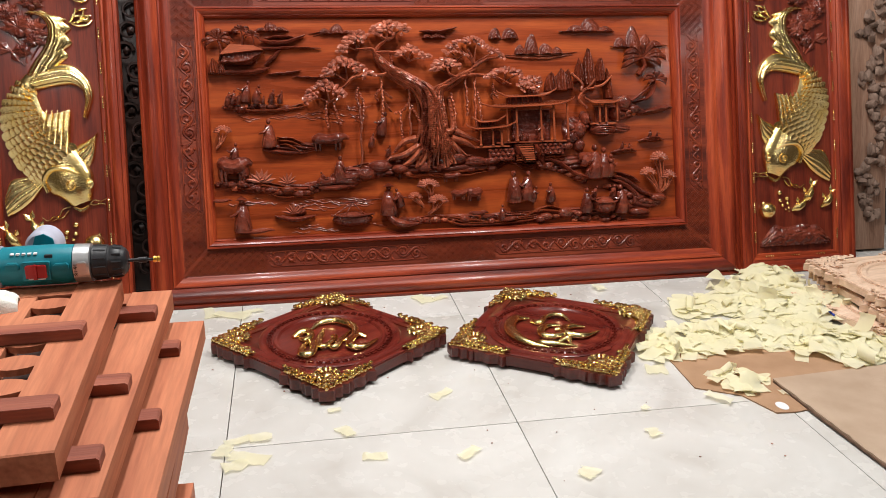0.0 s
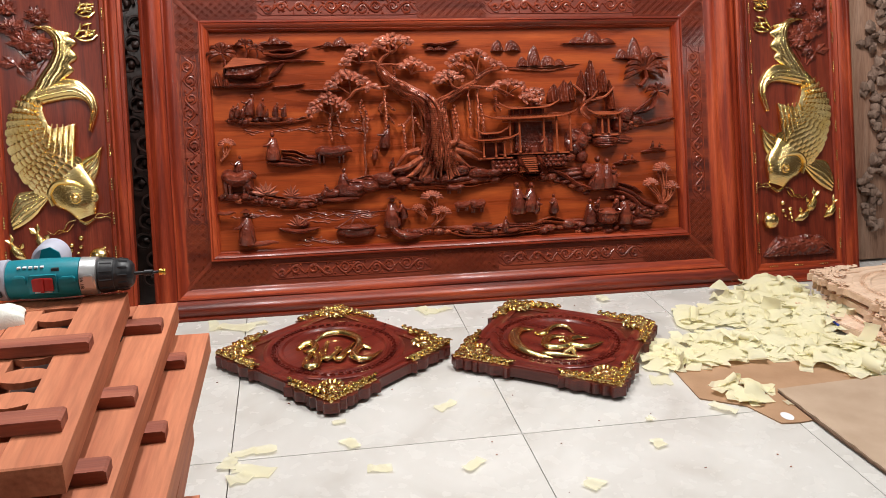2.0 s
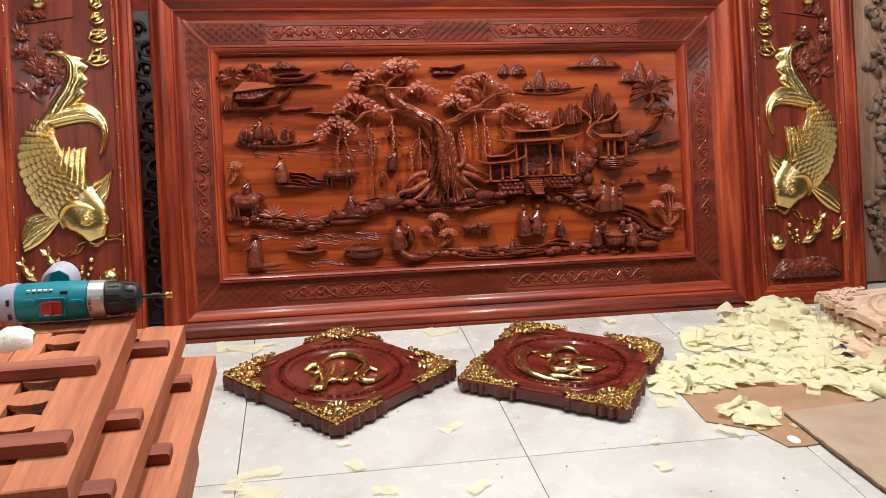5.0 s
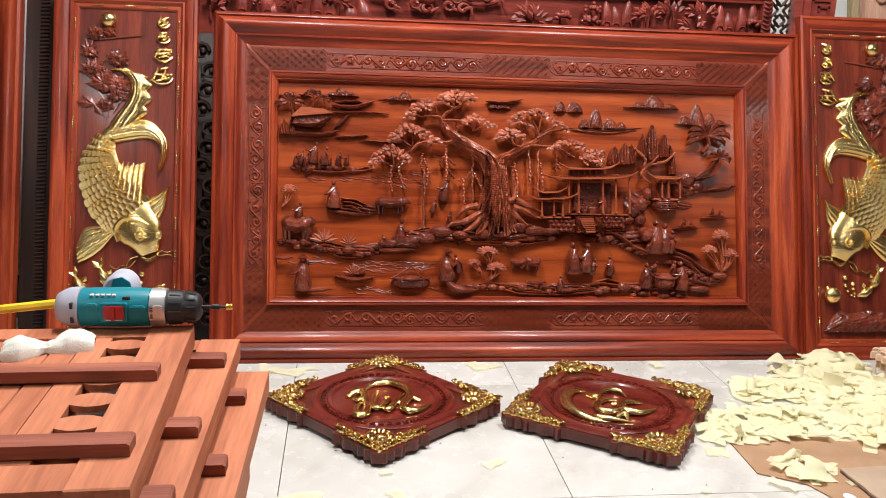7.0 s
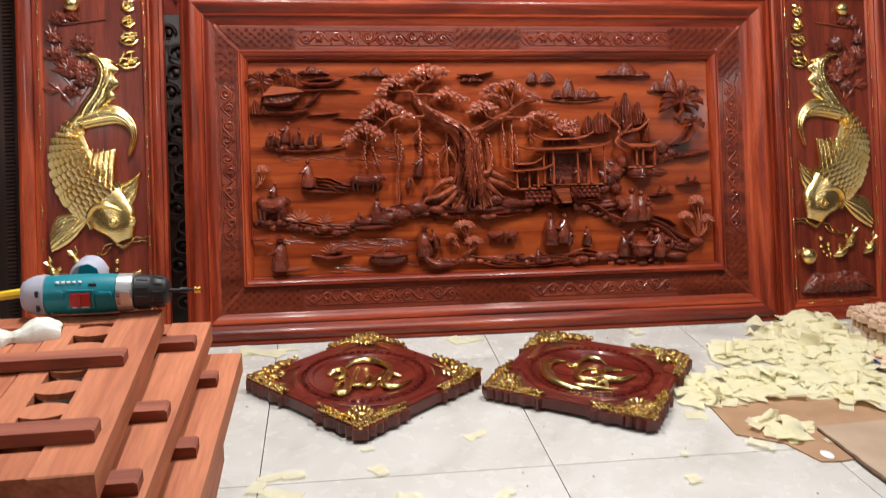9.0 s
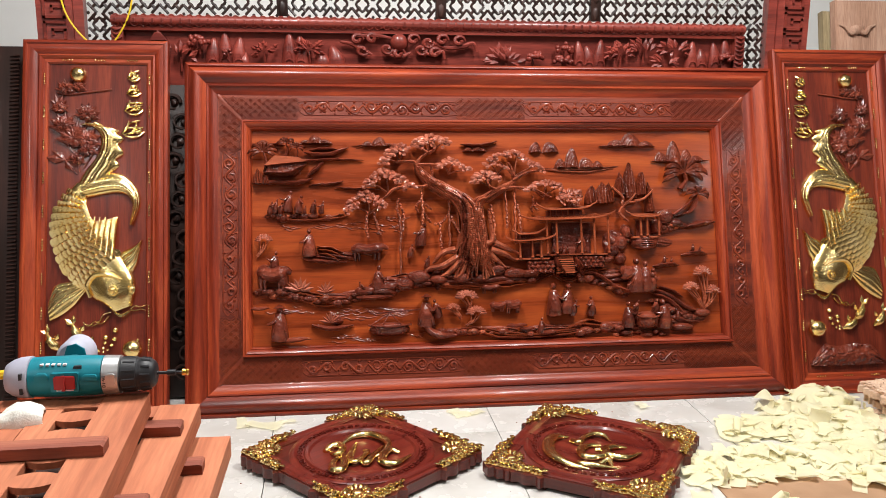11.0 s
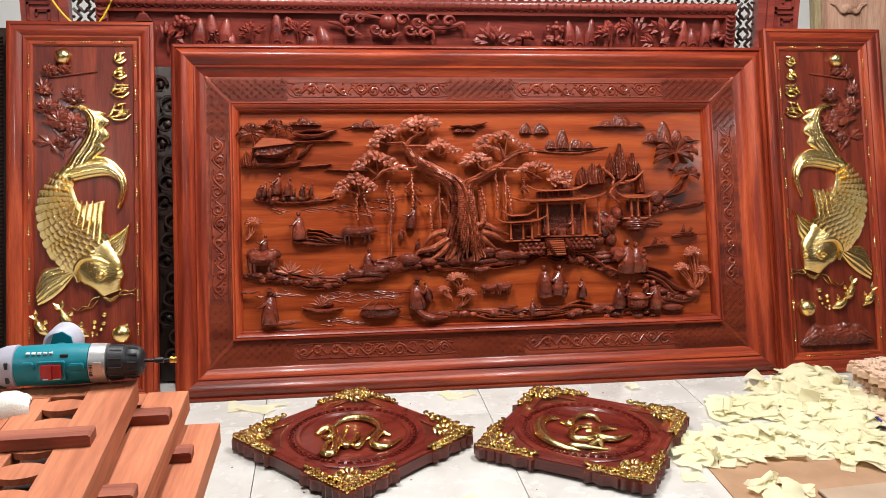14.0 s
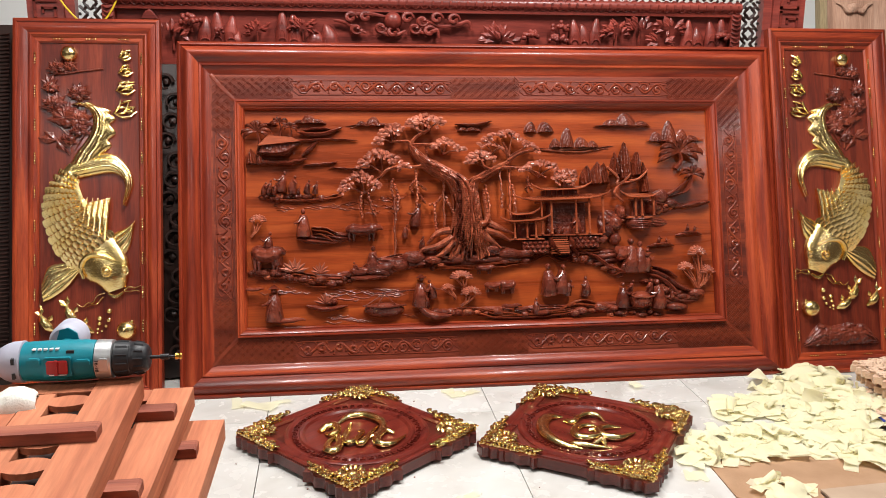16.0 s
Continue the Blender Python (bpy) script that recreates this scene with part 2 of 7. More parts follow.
class Geo:
    """Gathers vertices and faces of one part; T maps its own axes to those of the thing."""

    def __init__(self, T=same, smooth=True):
        self.v, self.f, self.T, self.smooth = [], [], T, smooth

    def add(self, verts, faces):
        o = len(self.v)
        self.v += [self.T(*q) for q in verts]
        self.f += [[o + i for i in q] for q in faces]

    def box(self, a, b, ch=0.0):
        (x0, y0, z0), (x1, y1, z1) = a, b
        if not ch:
            vs = [(x, y, z) for z in (z0, z1) for x, y in ((x0, y0), (x1, y0), (x1, y1), (x0, y1))]
            self.add(vs, [(3, 2, 1, 0), (4, 5, 6, 7), (0, 1, 5, 4), (1, 2, 6, 5), (2, 3, 7, 6), (3, 0, 4, 7)])
            return
        self.prism([(x0, y0), (x1, y0), (x1, y1), (x0, y1)], z0, z1, ch)

    def prism(self, outline, w0, w1, ch=0.0):
        """An outline raised from w0 to w1, with a bevelled upper edge."""
        n = len(outline)
        cx, cy = sum(p[0] for p in outline) / n, sum(p[1] for p in outline) / n
        rings = [[(x, y, w0) for x, y in outline], [(x, y, w1 - ch) for x, y in outline]]
        if ch:
            ins = []
            for x, y in outline:
                d = math.hypot(x - cx, y - cy) or 1
                ins.append((x - (x - cx) / d * ch * 1.3, y - (y - cy) / d * ch * 1.3, w1))
            rings.append(ins)
        fs = [tuple(reversed(range(n)))]
        for k in range(len(rings) - 1):
            fs += [(k * n + i, k * n + (i + 1) % n, (k + 1) * n + (i + 1) % n, (k + 1) * n + i) for i in range(n)]
        fs.append(tuple(range((len(rings) - 1) * n, len(rings) * n)))
        self.add([q for r in rings for q in r], fs)

    def ball(self, c, r, seg=10, ring=7, amp=0.0, freq=30.0):
        vs = [(c[0], c[1], c[2] + r[2])]
        for i in range(1, ring):
            a = math.pi * i / ring
            for j in range(seg):
                b = 2 * math.pi * j / seg
                d = Vector((math.sin(a) * math.cos(b), math.sin(a) * math.sin(b), math.cos(a)))
                k = 1 + (amp * noise.noise(Vector(c) * 41 + d * freq * 0.06) if amp else 0)
                vs.append((c[0] + r[0] * d.x * k, c[1] + r[1] * d.y * k, c[2] + r[2] * d.z * k))
        vs.append((c[0], c[1], c[2] - r[2]))
        fs = [(0, 1 + j, 1 + (j + 1) % seg) for j in range(seg)]
        for i in range(ring - 2):
            fs += [(1 + i * seg + j, 1 + (i + 1) * seg + j, 1 + (i + 1) * seg + (j + 1) % seg, 1 + i * seg + (j + 1) % seg) for j in range(seg)]
        e = 1 + (ring - 2) * seg
        fs += [(e + j, len(vs) - 1, e + (j + 1) % seg) for j in range(seg)]
        self.add(vs, fs)

    def tube(self, pts, radii, n=8, squash=1.0, k=5):
        """A tapered rod along a smooth line; squash flattens it along the third axis."""
        line = spline(pts, k) if k > 1 else [Vector(p) for p in pts]
        m = len(line)
        vs = []
        for i, p in enumerate(line):
            t = (line[min(i + 1, m - 1)] - line[max(i - 1, 0)]).normalized()
            ref = Vector((0, 0, 1)) if abs(t.z) < 0.9 else Vector((1, 0, 0))
            a = t.cross(ref).normalized()
            b = a.cross(t)
            s = i / (m - 1) * (len(radii) - 1)
            q = min(int(s), len(radii) - 2) if len(radii) > 1 else 0
            r = radii[q] + (radii[min(q + 1, len(radii) - 1)] - radii[q]) * (s - q)
            for j in range(n):
                g = 2 * math.pi * j / n
                vs.append(tuple(p + a * (r * math.cos(g)) + b * (r * squash * math.sin(g))))
        fs = [(i * n + j, i * n + (j + 1) % n, (i + 1) * n + (j + 1) % n, (i + 1) * n + j) for i in range(m - 1) for j in range(n)]
        fs += [tuple(reversed(range(n))), tuple(range((m - 1) * n, m * n))]
        self.add(vs, fs)

    def leaf(self, c, ang, length, width, lift=0.004, tilt=0.0):
        ca, sa = math.cos(ang), math.sin(ang)
        def at(l, s, h):
            return (c[0] + ca * l - sa * s, c[1] + sa * l + ca * s, c[2] + h + l * tilt)
        vs = [at(0, 0, 0), at(length * 0.45, width / 2, 0), at(length, 0, 0), at(length * 0.45, -width / 2, 0), at(length * 0.45, 0, lift), at(length * 0.45, 0, -lift)]
        self.add(vs, [(0, 3, 4), (3, 2, 4), (2, 1, 4), (1, 0, 4), (0, 1, 5), (1, 2, 5), (2, 3, 5), (3, 0, 5)])

    def blade(self, c, ang, length, width, lift=0.003, tilt=0.0):
        """A rounded leaf with a raised midrib."""
        ca, sa = math.cos(ang), math.sin(ang)
        def at(l, s, h):
            return (c[0] + ca * l - sa * s, c[1] + sa * l + ca * s, c[2] + h + l * tilt)
        rim = [(0, 0), (0.22, 0.36), (0.55, 0.5), (0.85, 0.3), (1, 0), (0.85, -0.3), (0.55, -0.5), (0.22, -0.36)]
        vs = [at(length * l, width * s, 0) for l, s in rim] + [at(length * 0.5, 0, lift), at(length * 0.5, 0, -lift)]
        self.add(vs, [(i, (i + 1) % 8, 8) for i in range(8)] + [((i + 1) % 8, i, 9) for i in range(8)])

    def sheet(self, fn, nu, nv, thick):
        """A surface fn(s, t) of real thickness along the third axis."""
        top = [fn(i / nu, j / nv) for i in range(nu + 1) for j in range(nv + 1)]
        m = len(top)
        vs = top + [(x, y, z - thick) for x, y, z in top]
        q = lambda i, j: i * (nv + 1) + j
        fs = []
        for i in range(nu):
            for j in range(nv):
                a = (q(i, j), q(i + 1, j), q(i + 1, j + 1), q(i, j + 1))
                fs += [a, tuple(m + x for x in reversed(a))]
        rim = [q(i, 0) for i in range(nu + 1)] + [q(nu, j) for j in range(1, nv + 1)] + [q(i, nv) for i in range(nu - 1, -1, -1)] + [q(0, j) for j in range(nv - 1, 0, -1)]
        fs += [(a, b, b + m, a + m) for a, b in zip(rim, rim[1:] + rim[:1])]
        self.add(vs, fs)


def part(name, geo, material, parent=None, label=""):
    me = bpy.data.meshes.new(name)
    me.from_pydata(geo.v, [], geo.f)
    bm = bmesh.new()
    bm.from_mesh(me)
    bmesh.ops.recalc_face_normals(bm, faces=bm.faces)
    if geo.smooth:
        for f in bm.faces:
            f.smooth = True
        for e in bm.edges:
            if len(e.link_faces) == 2 and e.calc_face_angle(0) > 0.75:
                e.smooth = False
    bm.to_mesh(me)
    bm.free()
    me.materials.append(material)
    ob = new(name, me)
    if parent:
        ob.parent = parent
    if label:
        ob["label"] = label
    return ob


def thing(name, m, label, category, group="", kind=""):
    ob = new(name)
    ob.matrix_world = m
    ob.empty_display_size = 0.05
    return tagged(ob, label, category, group, kind)


def rails(parent, rect, profile, mats, name, T=flat):
    """Four mitred lengths of moulding round a rectangle. profile: distance inwards and height."""
    x0, x1, v0, v1 = rect
    corners = lambda d: [(x0 + d, v0 + d), (x1 - d, v0 + d), (x1 - d, v1 - d), (x0 + d, v1 - d)]
    made = []
    for s in range(4):
        g = Geo(T)
        vs, n = [], len(profile)
        for e in (s, (s + 1) % 4):
            vs += [(*corners(d)[e], w) for d, w in profile]
        fs = [(i, (i + 1) % n, n + (i + 1) % n, n + i) for i in range(n)]
        fs += [tuple(range(n)), tuple(range(n, 2 * n))]
        g.add(vs, fs)
        made.append(part(name, g, mats[s % 2], parent))
    return made


# ---- room ----
def room():
    g = Geo()
    g.box((-4.2, -4.6, -0.12), (4.2, BACK_Y + 0.1, -0.012))
    floor = tagged(part("floor", g, GROUT), "cream polished marble-look floor tiles with thin dark joints", "floor", "", "structure")
    g = Geo()
    g.box((-4.2, BACK_Y, 0), (4.2, BACK_Y + 0.15, CEILING))
    tagged(part("wall_north", g, WALL), "plain white plastered wall behind the carvings", "wall", "", "structure")
    g = Geo()
    g.box((-4.2, -4.75, 0), (4.2, -4.6, CEILING))
    tagged(part("wall_south", g, FARWALL), "brown timber-clad wall behind the viewer", "wall", "", "structure")
    for name, x in (("wall_west", -4.35), ("wall_east", 4.2)):
        g = Geo()
        g.box((x, -4.6, 0), (x + 0.15, BACK_Y, CEILING))
        tagged(part(name, g, FARWALL), "brown timber-clad side wall", "wall", "", "structure")
    g = Geo()
    g.box((-4.35, -4.75, CEILING), (4.35, BACK_Y + 0.15, CEILING + 0.12))
    tagged(part("ceiling", g, CEIL), "plain grey ceiling", "ceiling", "", "structure")
    return floor


def ceiling_light(x, y, power):
    t = thing("ceiling_light", pose(x, y, CEILING), "long white ceiling light fitting", "ceiling light", "ceiling lights")
    g = Geo()
    g.box((-0.11, -0.62, -0.03), (0.11, 0.62, -0.002))
    part("housing", g, WALL, t)
    g = Geo()
    g.box((-0.09, -0.6, -0.036), (0.09, 0.6, -0.031))
    part("diffuser", g, lampmat, t)
    lamp = bpy.data.lights.new("tube", "AREA")
    lamp.shape, lamp.size, lamp.size_y, lamp.energy, lamp.color = "RECTANGLE", 0.18, 1.2, power, (1.0, 0.985, 0.96)
    ob = new("tube_light", lamp)
    ob.matrix_world = pose(x, y, CEILING - 0.045)


FLOOR = room()
for x, y, power in LAMPS:
    ceiling_light(x, y, power)

# ---- carved landscape panel ----
YP, LEAN = 1.0346, 16.060
PX0, PX1, PV0, PV1 = -1.130, 1.255, -0.012, 1.341
IX0, IX1, IV0, IV1 = -0.922, 1.028, 0.208, 1.122
OUT = 0.119
main = thing("landscape_carving", pose(0, YP, 0.012, -LEAN), "large glossy red rosewood wall carving of a village landscape, leaning back", "wood carving")
rails(main, (PX0, PX1, PV0, PV1), [(0, -0.045), (0, -0.002), (0.004, 0.002), (0.012, 0.003), (0.016, -0.004), (0.020, -0.002), (0.030, 0.009), (0.040, 0.012), (0.050, 0.009), (0.062, -0.001), (0.074, -0.014),
      (0.078, -0.016), (0.081, -0.011), (0.087, -0.012), (0.092, -0.020), (0.104, -0.028), (0.112, -0.030), (0.119, -0.034), (0.119, -0.045)], (FRAME_H, FRAME_V), "outer_moulding")
for x0, x1, v0, v1 in ((PX0 + OUT, PX1 - OUT, PV0 + OUT, IV0), (PX0 + OUT, PX1 - OUT, IV1, PV1 - OUT), (PX0 + OUT, IX0, IV0 + 0.0005, IV1 - 0.0005), (IX1, PX1 - OUT, IV0 + 0.0005, IV1 - 0.0005)):
    g = Geo(flat)
    g.box((x0, v0, -0.05), (x1, v1, -0.034))
    part("border_board", g, BAND, main)
rails(main, (IX0, IX1, IV0, IV1), [(0, -0.05), (0, -0.018), (0.003, -0.012), (0.008, -0.012), (0.010, -0.017), (0.013, -0.014), (0.018, -0.016), (0.028, -0.032), (0.031, -0.031), (0.037, -0.040), (0.037, -0.055)], (FRAME_H, FRAME_V), "inner_moulding")
g = Geo(flat)
g.box((IX0 + 0.01, IV0 + 0.01, -0.062), (IX1 - 0.01, IV1 - 0.01, -0.050))
part("background_board", g, FIELD, main, "orange-brown polished backing board")
W0 = -0.050


# ---- carved border ----
def lattice(g, x0, x1, v0, v1, cell=0.034):
    """Four-petalled flowers in a net of double diagonal bars."""
    w = -0.0335
    nx, nv = max(1, round((x1 - x0) / cell)), max(1, round((v1 - v0) / cell))
    cx, cv = (x1 - x0) / nx, (v1 - v0) / nv
    def flower(a, b):
        if x0 + 0.006 < a < x1 - 0.006 and v0 + 0.006 < b < v1 - 0.006:
            for k in range(4):
                g.leaf((a, b, w + 0.002), k * math.pi / 2, cx * 0.25, cx * 0.19, 0.005)
    def bar(xa, va, xb, vb):
        for o in (-0.11, 0.11):
            dx, dv = o * cx * (1 if (xb - xa) * (vb - va) < 0 else -1) / 1.4, o * cv / 1.4
            d = math.hypot(xb - xa, vb - va)
            sx, sv = -(vb - va) / d * 0.0015, (xb - xa) / d * 0.0015
            vs = [(xa + dx + sx, va + dv + sv, w), (xa + dx - sx, va + dv - sv, w), (xb + dx - sx, vb + dv - sv, w), (xb + dx + sx, vb + dv + sv, w)]
            vs += [(x, y, w + 0.0042) for x, y, _ in vs]
            g.add(vs, [(4, 5, 6, 7), (0, 1, 5, 4), (1, 2, 6, 5), (2, 3, 7, 6), (3, 0, 4, 7)])
    for i in range(nx + 1):
        for j in range(nv + 1):
            flower(x0 + cx * i, v0 + cv * j)
            if i < nx and j < nv:
                a, b = x0 + cx * (i + 0.5), v0 + cv * (j + 0.5)
                flower(a, b)
                bar(a - cx / 2, b, a, b + cv / 2), bar(a, b + cv / 2, a + cx / 2, b), bar(a + cx / 2, b, a, b - cv / 2), bar(a, b - cv / 2, a - cx / 2, b)


def scrolls(g, a0, a1, b, upright):
    """A run of leaf scrolls inside a rounded rim, along x or upright."""
    w = -0.0335
    put = (lambda p, q: (b + q, p, w)) if upright else (lambda p, q: (p, b + q, w))
    n = max(2, round((a1 - a0) / 0.125))
    step = (a1 - a0) / n
    for i in range(n):
        c, s = a0 + step * (i + 0.5), 1 if i % 2 else -1
        flip = 1 if c < (a0 + a1) / 2 else -1
        for off, sc in ((-0.22, 1.0), (0.22, -1.0)):
            pts = []
            for k in range(8):
                q = k / 7
                r = 0.021 * (1 - 0.72 * q)
                an = q * 7.2
                pts.append(put(c + flip * step * off + flip * r * math.cos(an), s * sc * (0.004 + r * math.sin(an))))
            g.tube(pts, [0.0034, 0.0050, 0.0066], 7, 1.1, 3)
        g.tube([put(c - step * 0.5, -s * 0.012), put(c - step * 0.2, s * 0.018), put(c + step * 0.2, -s * 0.018), put(c + step * 0.5, s * 0.012)], [0.0034, 0.0056, 0.0034], 7, 1.1, 4)
        for k in range(5):
            x, y, _ = put(c + step * (k - 2) * 0.2, s * 0.016 * (1 if k % 2 else -1))
            g.leaf((x, y, w), 0.8 + k * 1.9 + i, 0.019, 0.012, 0.006)
            g.leaf((x, y, w), 3.6 + k * 1.9 + i, 0.015, 0.010, 0.005)
    m = (a0 + a1) / 2
    for k in range(6):
        x, y, _ = put(m, 0)
        g.leaf((x, y, w + 0.001), k * 1.047, 0.017, 0.011, 0.005)
    e = 0.028
    rim = [put(a0 + 0.016, -e), put(m, -e), put(a1 - 0.016, -e), put(a1 + 0.004, -e * 0.45), put(a1 - 0.004, 0), put(a1 + 0.004, e * 0.45), put(a1 - 0.016, e), put(m, e), put(a0 + 0.016, e), put(a0 - 0.004, e * 0.45), put(a0 + 0.004, 0), put(a0 - 0.004, -e * 0.45), put(a0 + 0.016, -e)]
    g.tube(rim, [0.0026], 6, 1.2, 4)


BX0, BX1, BV0, BV1 = PX0 + OUT, PX1 - OUT, PV0 + OUT, PV1 - OUT


# plate under the border carving that paints in the shade of its grooves
def dark_ground(x0, x1, v0, v1):
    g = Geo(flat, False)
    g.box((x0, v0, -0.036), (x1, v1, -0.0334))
    part("stained_ground", g, BANDDARK, main, "dark stained grooves with painted shade")


for v0, v1 in ((BV0 + 0.006, IV0 - 0.006), (IV1 + 0.006, BV1 - 0.006)):
    for a0, a1 in ((-0.70, -0.08), (0.20, 0.82)):
        dark_ground(a0, a1, v0, v1)
        g = Geo(flat)
        scrolls(g, a0 + 0.006, a1 - 0.006, (v0 + v1) / 2, False)
        part("scroll_carving", g, BAND, main)
    for a0, a1 in ((BX0 + 0.006, -0.701), (-0.079, 0.199), (0.821, BX1 - 0.006)):
        g = Geo(flat, False)
        dark_ground(a0, a1, v0, v1)
        lattice(g, a0 + 0.002, a1 - 0.002, v0, v1)
        tagged(part("lattice_carving", g, BAND, main), kind="stuff")
for x0, x1 in ((BX0 + 0.006, IX0 - 0.006), (IX1 + 0.006, BX1 - 0.006)):
    dark_ground(x0, x1, 0.362, 0.998)
    g = Geo(flat)
    scrolls(g, 0.372, 0.988, (x0 + x1) / 2, True)
    part("scroll_carving", g, BAND, main)
    for a0, a1 in ((IV0 - 0.005, 0.361), (0.999, IV1 + 0.005)):
        g = Geo(flat, False)
        dark_ground(x0, x1, a0, a1)
        lattice(g, x0, x1, a0 + 0.002, a1 - 0.002)
        tagged(part("lattice_carving", g, BAND, main), kind="stuff")
# plain mitre strips in the corners of the border
for xo, vo, xi, vi in ((BX0, BV0, IX0, IV0), (BX1, BV0, IX1, IV0), (BX0, BV1, IX0, IV1), (BX1, BV1, IX1, IV1)):
    g = Geo(flat)
    g.tube([(xo, vo, -0.0335), (xi, vi, -0.0335)], [0.009], 6, 0.5, 1)
    part("mitre_strip", g, BAND, main)

# ---- carved landscape ----
R = random.Random(3)


def deep(u, v, w):
    return (u, -(w if w < W0 else W0 + 1.55 * (w - W0)), v)


def relief(name, mat=CARVED, label=""):
    def close(g):
        part(name, g, mat, main, label)
    return Geo(deep), close


def ridge(pts, r=0.009, high=0.01, name="bank", mat=CARVED):
    """A low rounded bank or shore line with a wavering crest."""
    g, close = relief(name, mat)
    line = spline([(u, v, W0 + high * 0.6) for u, v in pts], 8)
    line = [p + Vector((0, 0.003 * noise.noise(p * 60), 0.002 * noise.noise(p * 90 + Vector((5, 0, 0))))) for p in line]
    g.tube(line, [r * 0.3, r, r * 1.1, r, r * 0.3], 8, high / r, 1)
    close(g)


def furrows(pts, gap=0.007, n=4, r=0.003, high=0.005, name="carved_furrow", mat=WATER):
    """Roughly parallel chiselled lines that follow one another downwards."""
    for k in range(n):
        ridge([(u + R.uniform(-0.014, 0.014), v - gap * k + R.uniform(-0.005, 0.005)) for u, v in pts], r * R.uniform(0.8, 1.3), high * 0.7, name, mat)


def canopy(crest, low, rows=3, size=0.032, w=0.030, twigs=3):
    """A flat arch of overlapping leaves that point away from a hollow, held up by thin twigs."""
    g, close = relief("foliage", LEAFWOOD)
    g.smooth = False
    line = spline([(u, v, 0) for u, v in crest], 10)
    length = sum((b - a).length for a, b in zip(line, line[1:]))
    lu, lv = low
    for j in range(rows):
        count = max(3, round(length / (size * 0.34) * (1 - 0.14 * j)))
        for k in range(count):
            s = (k + 0.5 + R.uniform(-0.3, 0.3)) / count * (len(line) - 1)
            i = min(int(s), len(line) - 2)
            p = line[i].lerp(line[i + 1], s - i)
            out = Vector((p.x - lu, p.y - lv, 0))
            a = math.atan2(out.y, out.x * 1.4) + R.uniform(-0.6, 0.6)
            back = size * (0.6 + 0.42 * j) * R.uniform(0.8, 1.15)
            x, y = p.x - math.cos(a) * back, p.y - math.sin(a) * back
            g.blade((x, y, W0 + w + 0.003 * j + R.uniform(0, 0.008)), a, size * R.uniform(0.62, 0.88), size * R.uniform(0.44, 0.56), size * 0.10, -0.75 * math.sin(a) + R.uniform(-0.3, 0.2))
    close(g)
    for k in range(twigs):
        g, close = relief("branch", BARK)
        q = line[round((k + 0.7) / (twigs + 0.4) * (len(line) - 1))]
        mu, mv = lu + (q.x - lu) * 0.5 + R.uniform(-0.006, 0.006), lv + (q.y - lv) * 0.45
        g.tube([(lu, lv, W0 + 0.010), (mu, mv, W0 + 0.020), (q.x, q.y - size * 0.5, W0 + w)], [0.0036, 0.0028, 0.0018], 6, 1, 4)
        close(g)


def terrain(u, v, ru, rv, high, mat=CARVED, lines=9, name="carved_ground"):
    """Raised ground with flowing chisel furrows, dying out at its rim."""
    g, close = relief(name, mat)
    seed = Vector((u * 7, v * 7, 0))
    def fn(s, t):
        a, b = 2 * s - 1, 2 * t - 1
        x, y = a * math.sqrt(1 - b * b / 2.2), b * math.sqrt(1 - a * a / 2.2)
        r = min(1, math.hypot(x, y) ** 3)
        nz = noise.noise(Vector((u + ru * x, v + rv * y, 0)) * 9 + seed)
        furrow = abs(math.sin(lines * (t + 0.35 * nz) + 2.5 * a))
        return (u + ru * x, v + rv * y * (1 + 0.25 * nz), W0 - 0.003 + (1 - r) * high * (0.5 + 0.5 * furrow + 0.3 * nz) + 0.0032 * (r < 0.98))
    g.sheet(fn, 56, 22, 0.004)
    close(g)


def dome(u, v, ru, rv, high, rings=4, mat=CARVED, name="boulder", lean=0.0):
    """A swelling stone with carved rings that run round it."""
    g, close = relief(name, mat)
    seed = Vector((u * 31, v * 17, 1))
    def fn(s, t):
        a = 2 * math.pi * s
        wob = 1 + 0.13 * noise.noise(Vector((math.cos(a) * 1.3, math.sin(a) * 1.3, 0)) + seed)
        x, y = math.cos(a) * t * wob, math.sin(a) * t * wob
        return (u + ru * x + lean * (1 - t) * ru, v + rv * y + rv * 0.25 * (1 - t), W0 - 0.002 + high * math.sqrt(max(0, 1 - t * t)) + 0.0011 * abs(math.cos(rings * math.pi * t)) * (1 - t ** 6) + 0.001)
    g.sheet(fn, 28, 6 * rings, 0.003)
    close(g)


def palm(u, v, base, r, fronds=8):
    bu, bv = base
    g, close = relief("palm_tree")
    g.tube([(bu, bv, W0 + 0.006), ((u + bu) / 2 + r * 0.18, (v + bv) / 2, W0 + 0.012), (u, v, W0 + 0.018)], [r * 0.11, r * 0.085, r * 0.07], 7)
    close(g)
    for k in range(fronds):
        g, close = relief("palm_frond", STONEWOOD)
        a = -0.55 + 4.24 * k / (fronds - 1) + R.uniform(-0.1, 0.1)
        le = r * R.uniform(0.85, 1.1)
        x, y = le * math.cos(a), le * math.sin(a) * 0.62
        pts = [(u, v, W0 + 0.020), (u + x * 0.5, v + y * 0.6 + r * 0.08, W0 + 0.026), (u + x * 0.85, v + y * 0.85, W0 + 0.024), (u + x * 1.02, v + y * 0.85 - r * 0.16, W0 + 0.014)]
        g.tube(pts, [0.002, r * 0.13, r * 0.12, 0.001], 6, 0.5, 5)
        close(g)


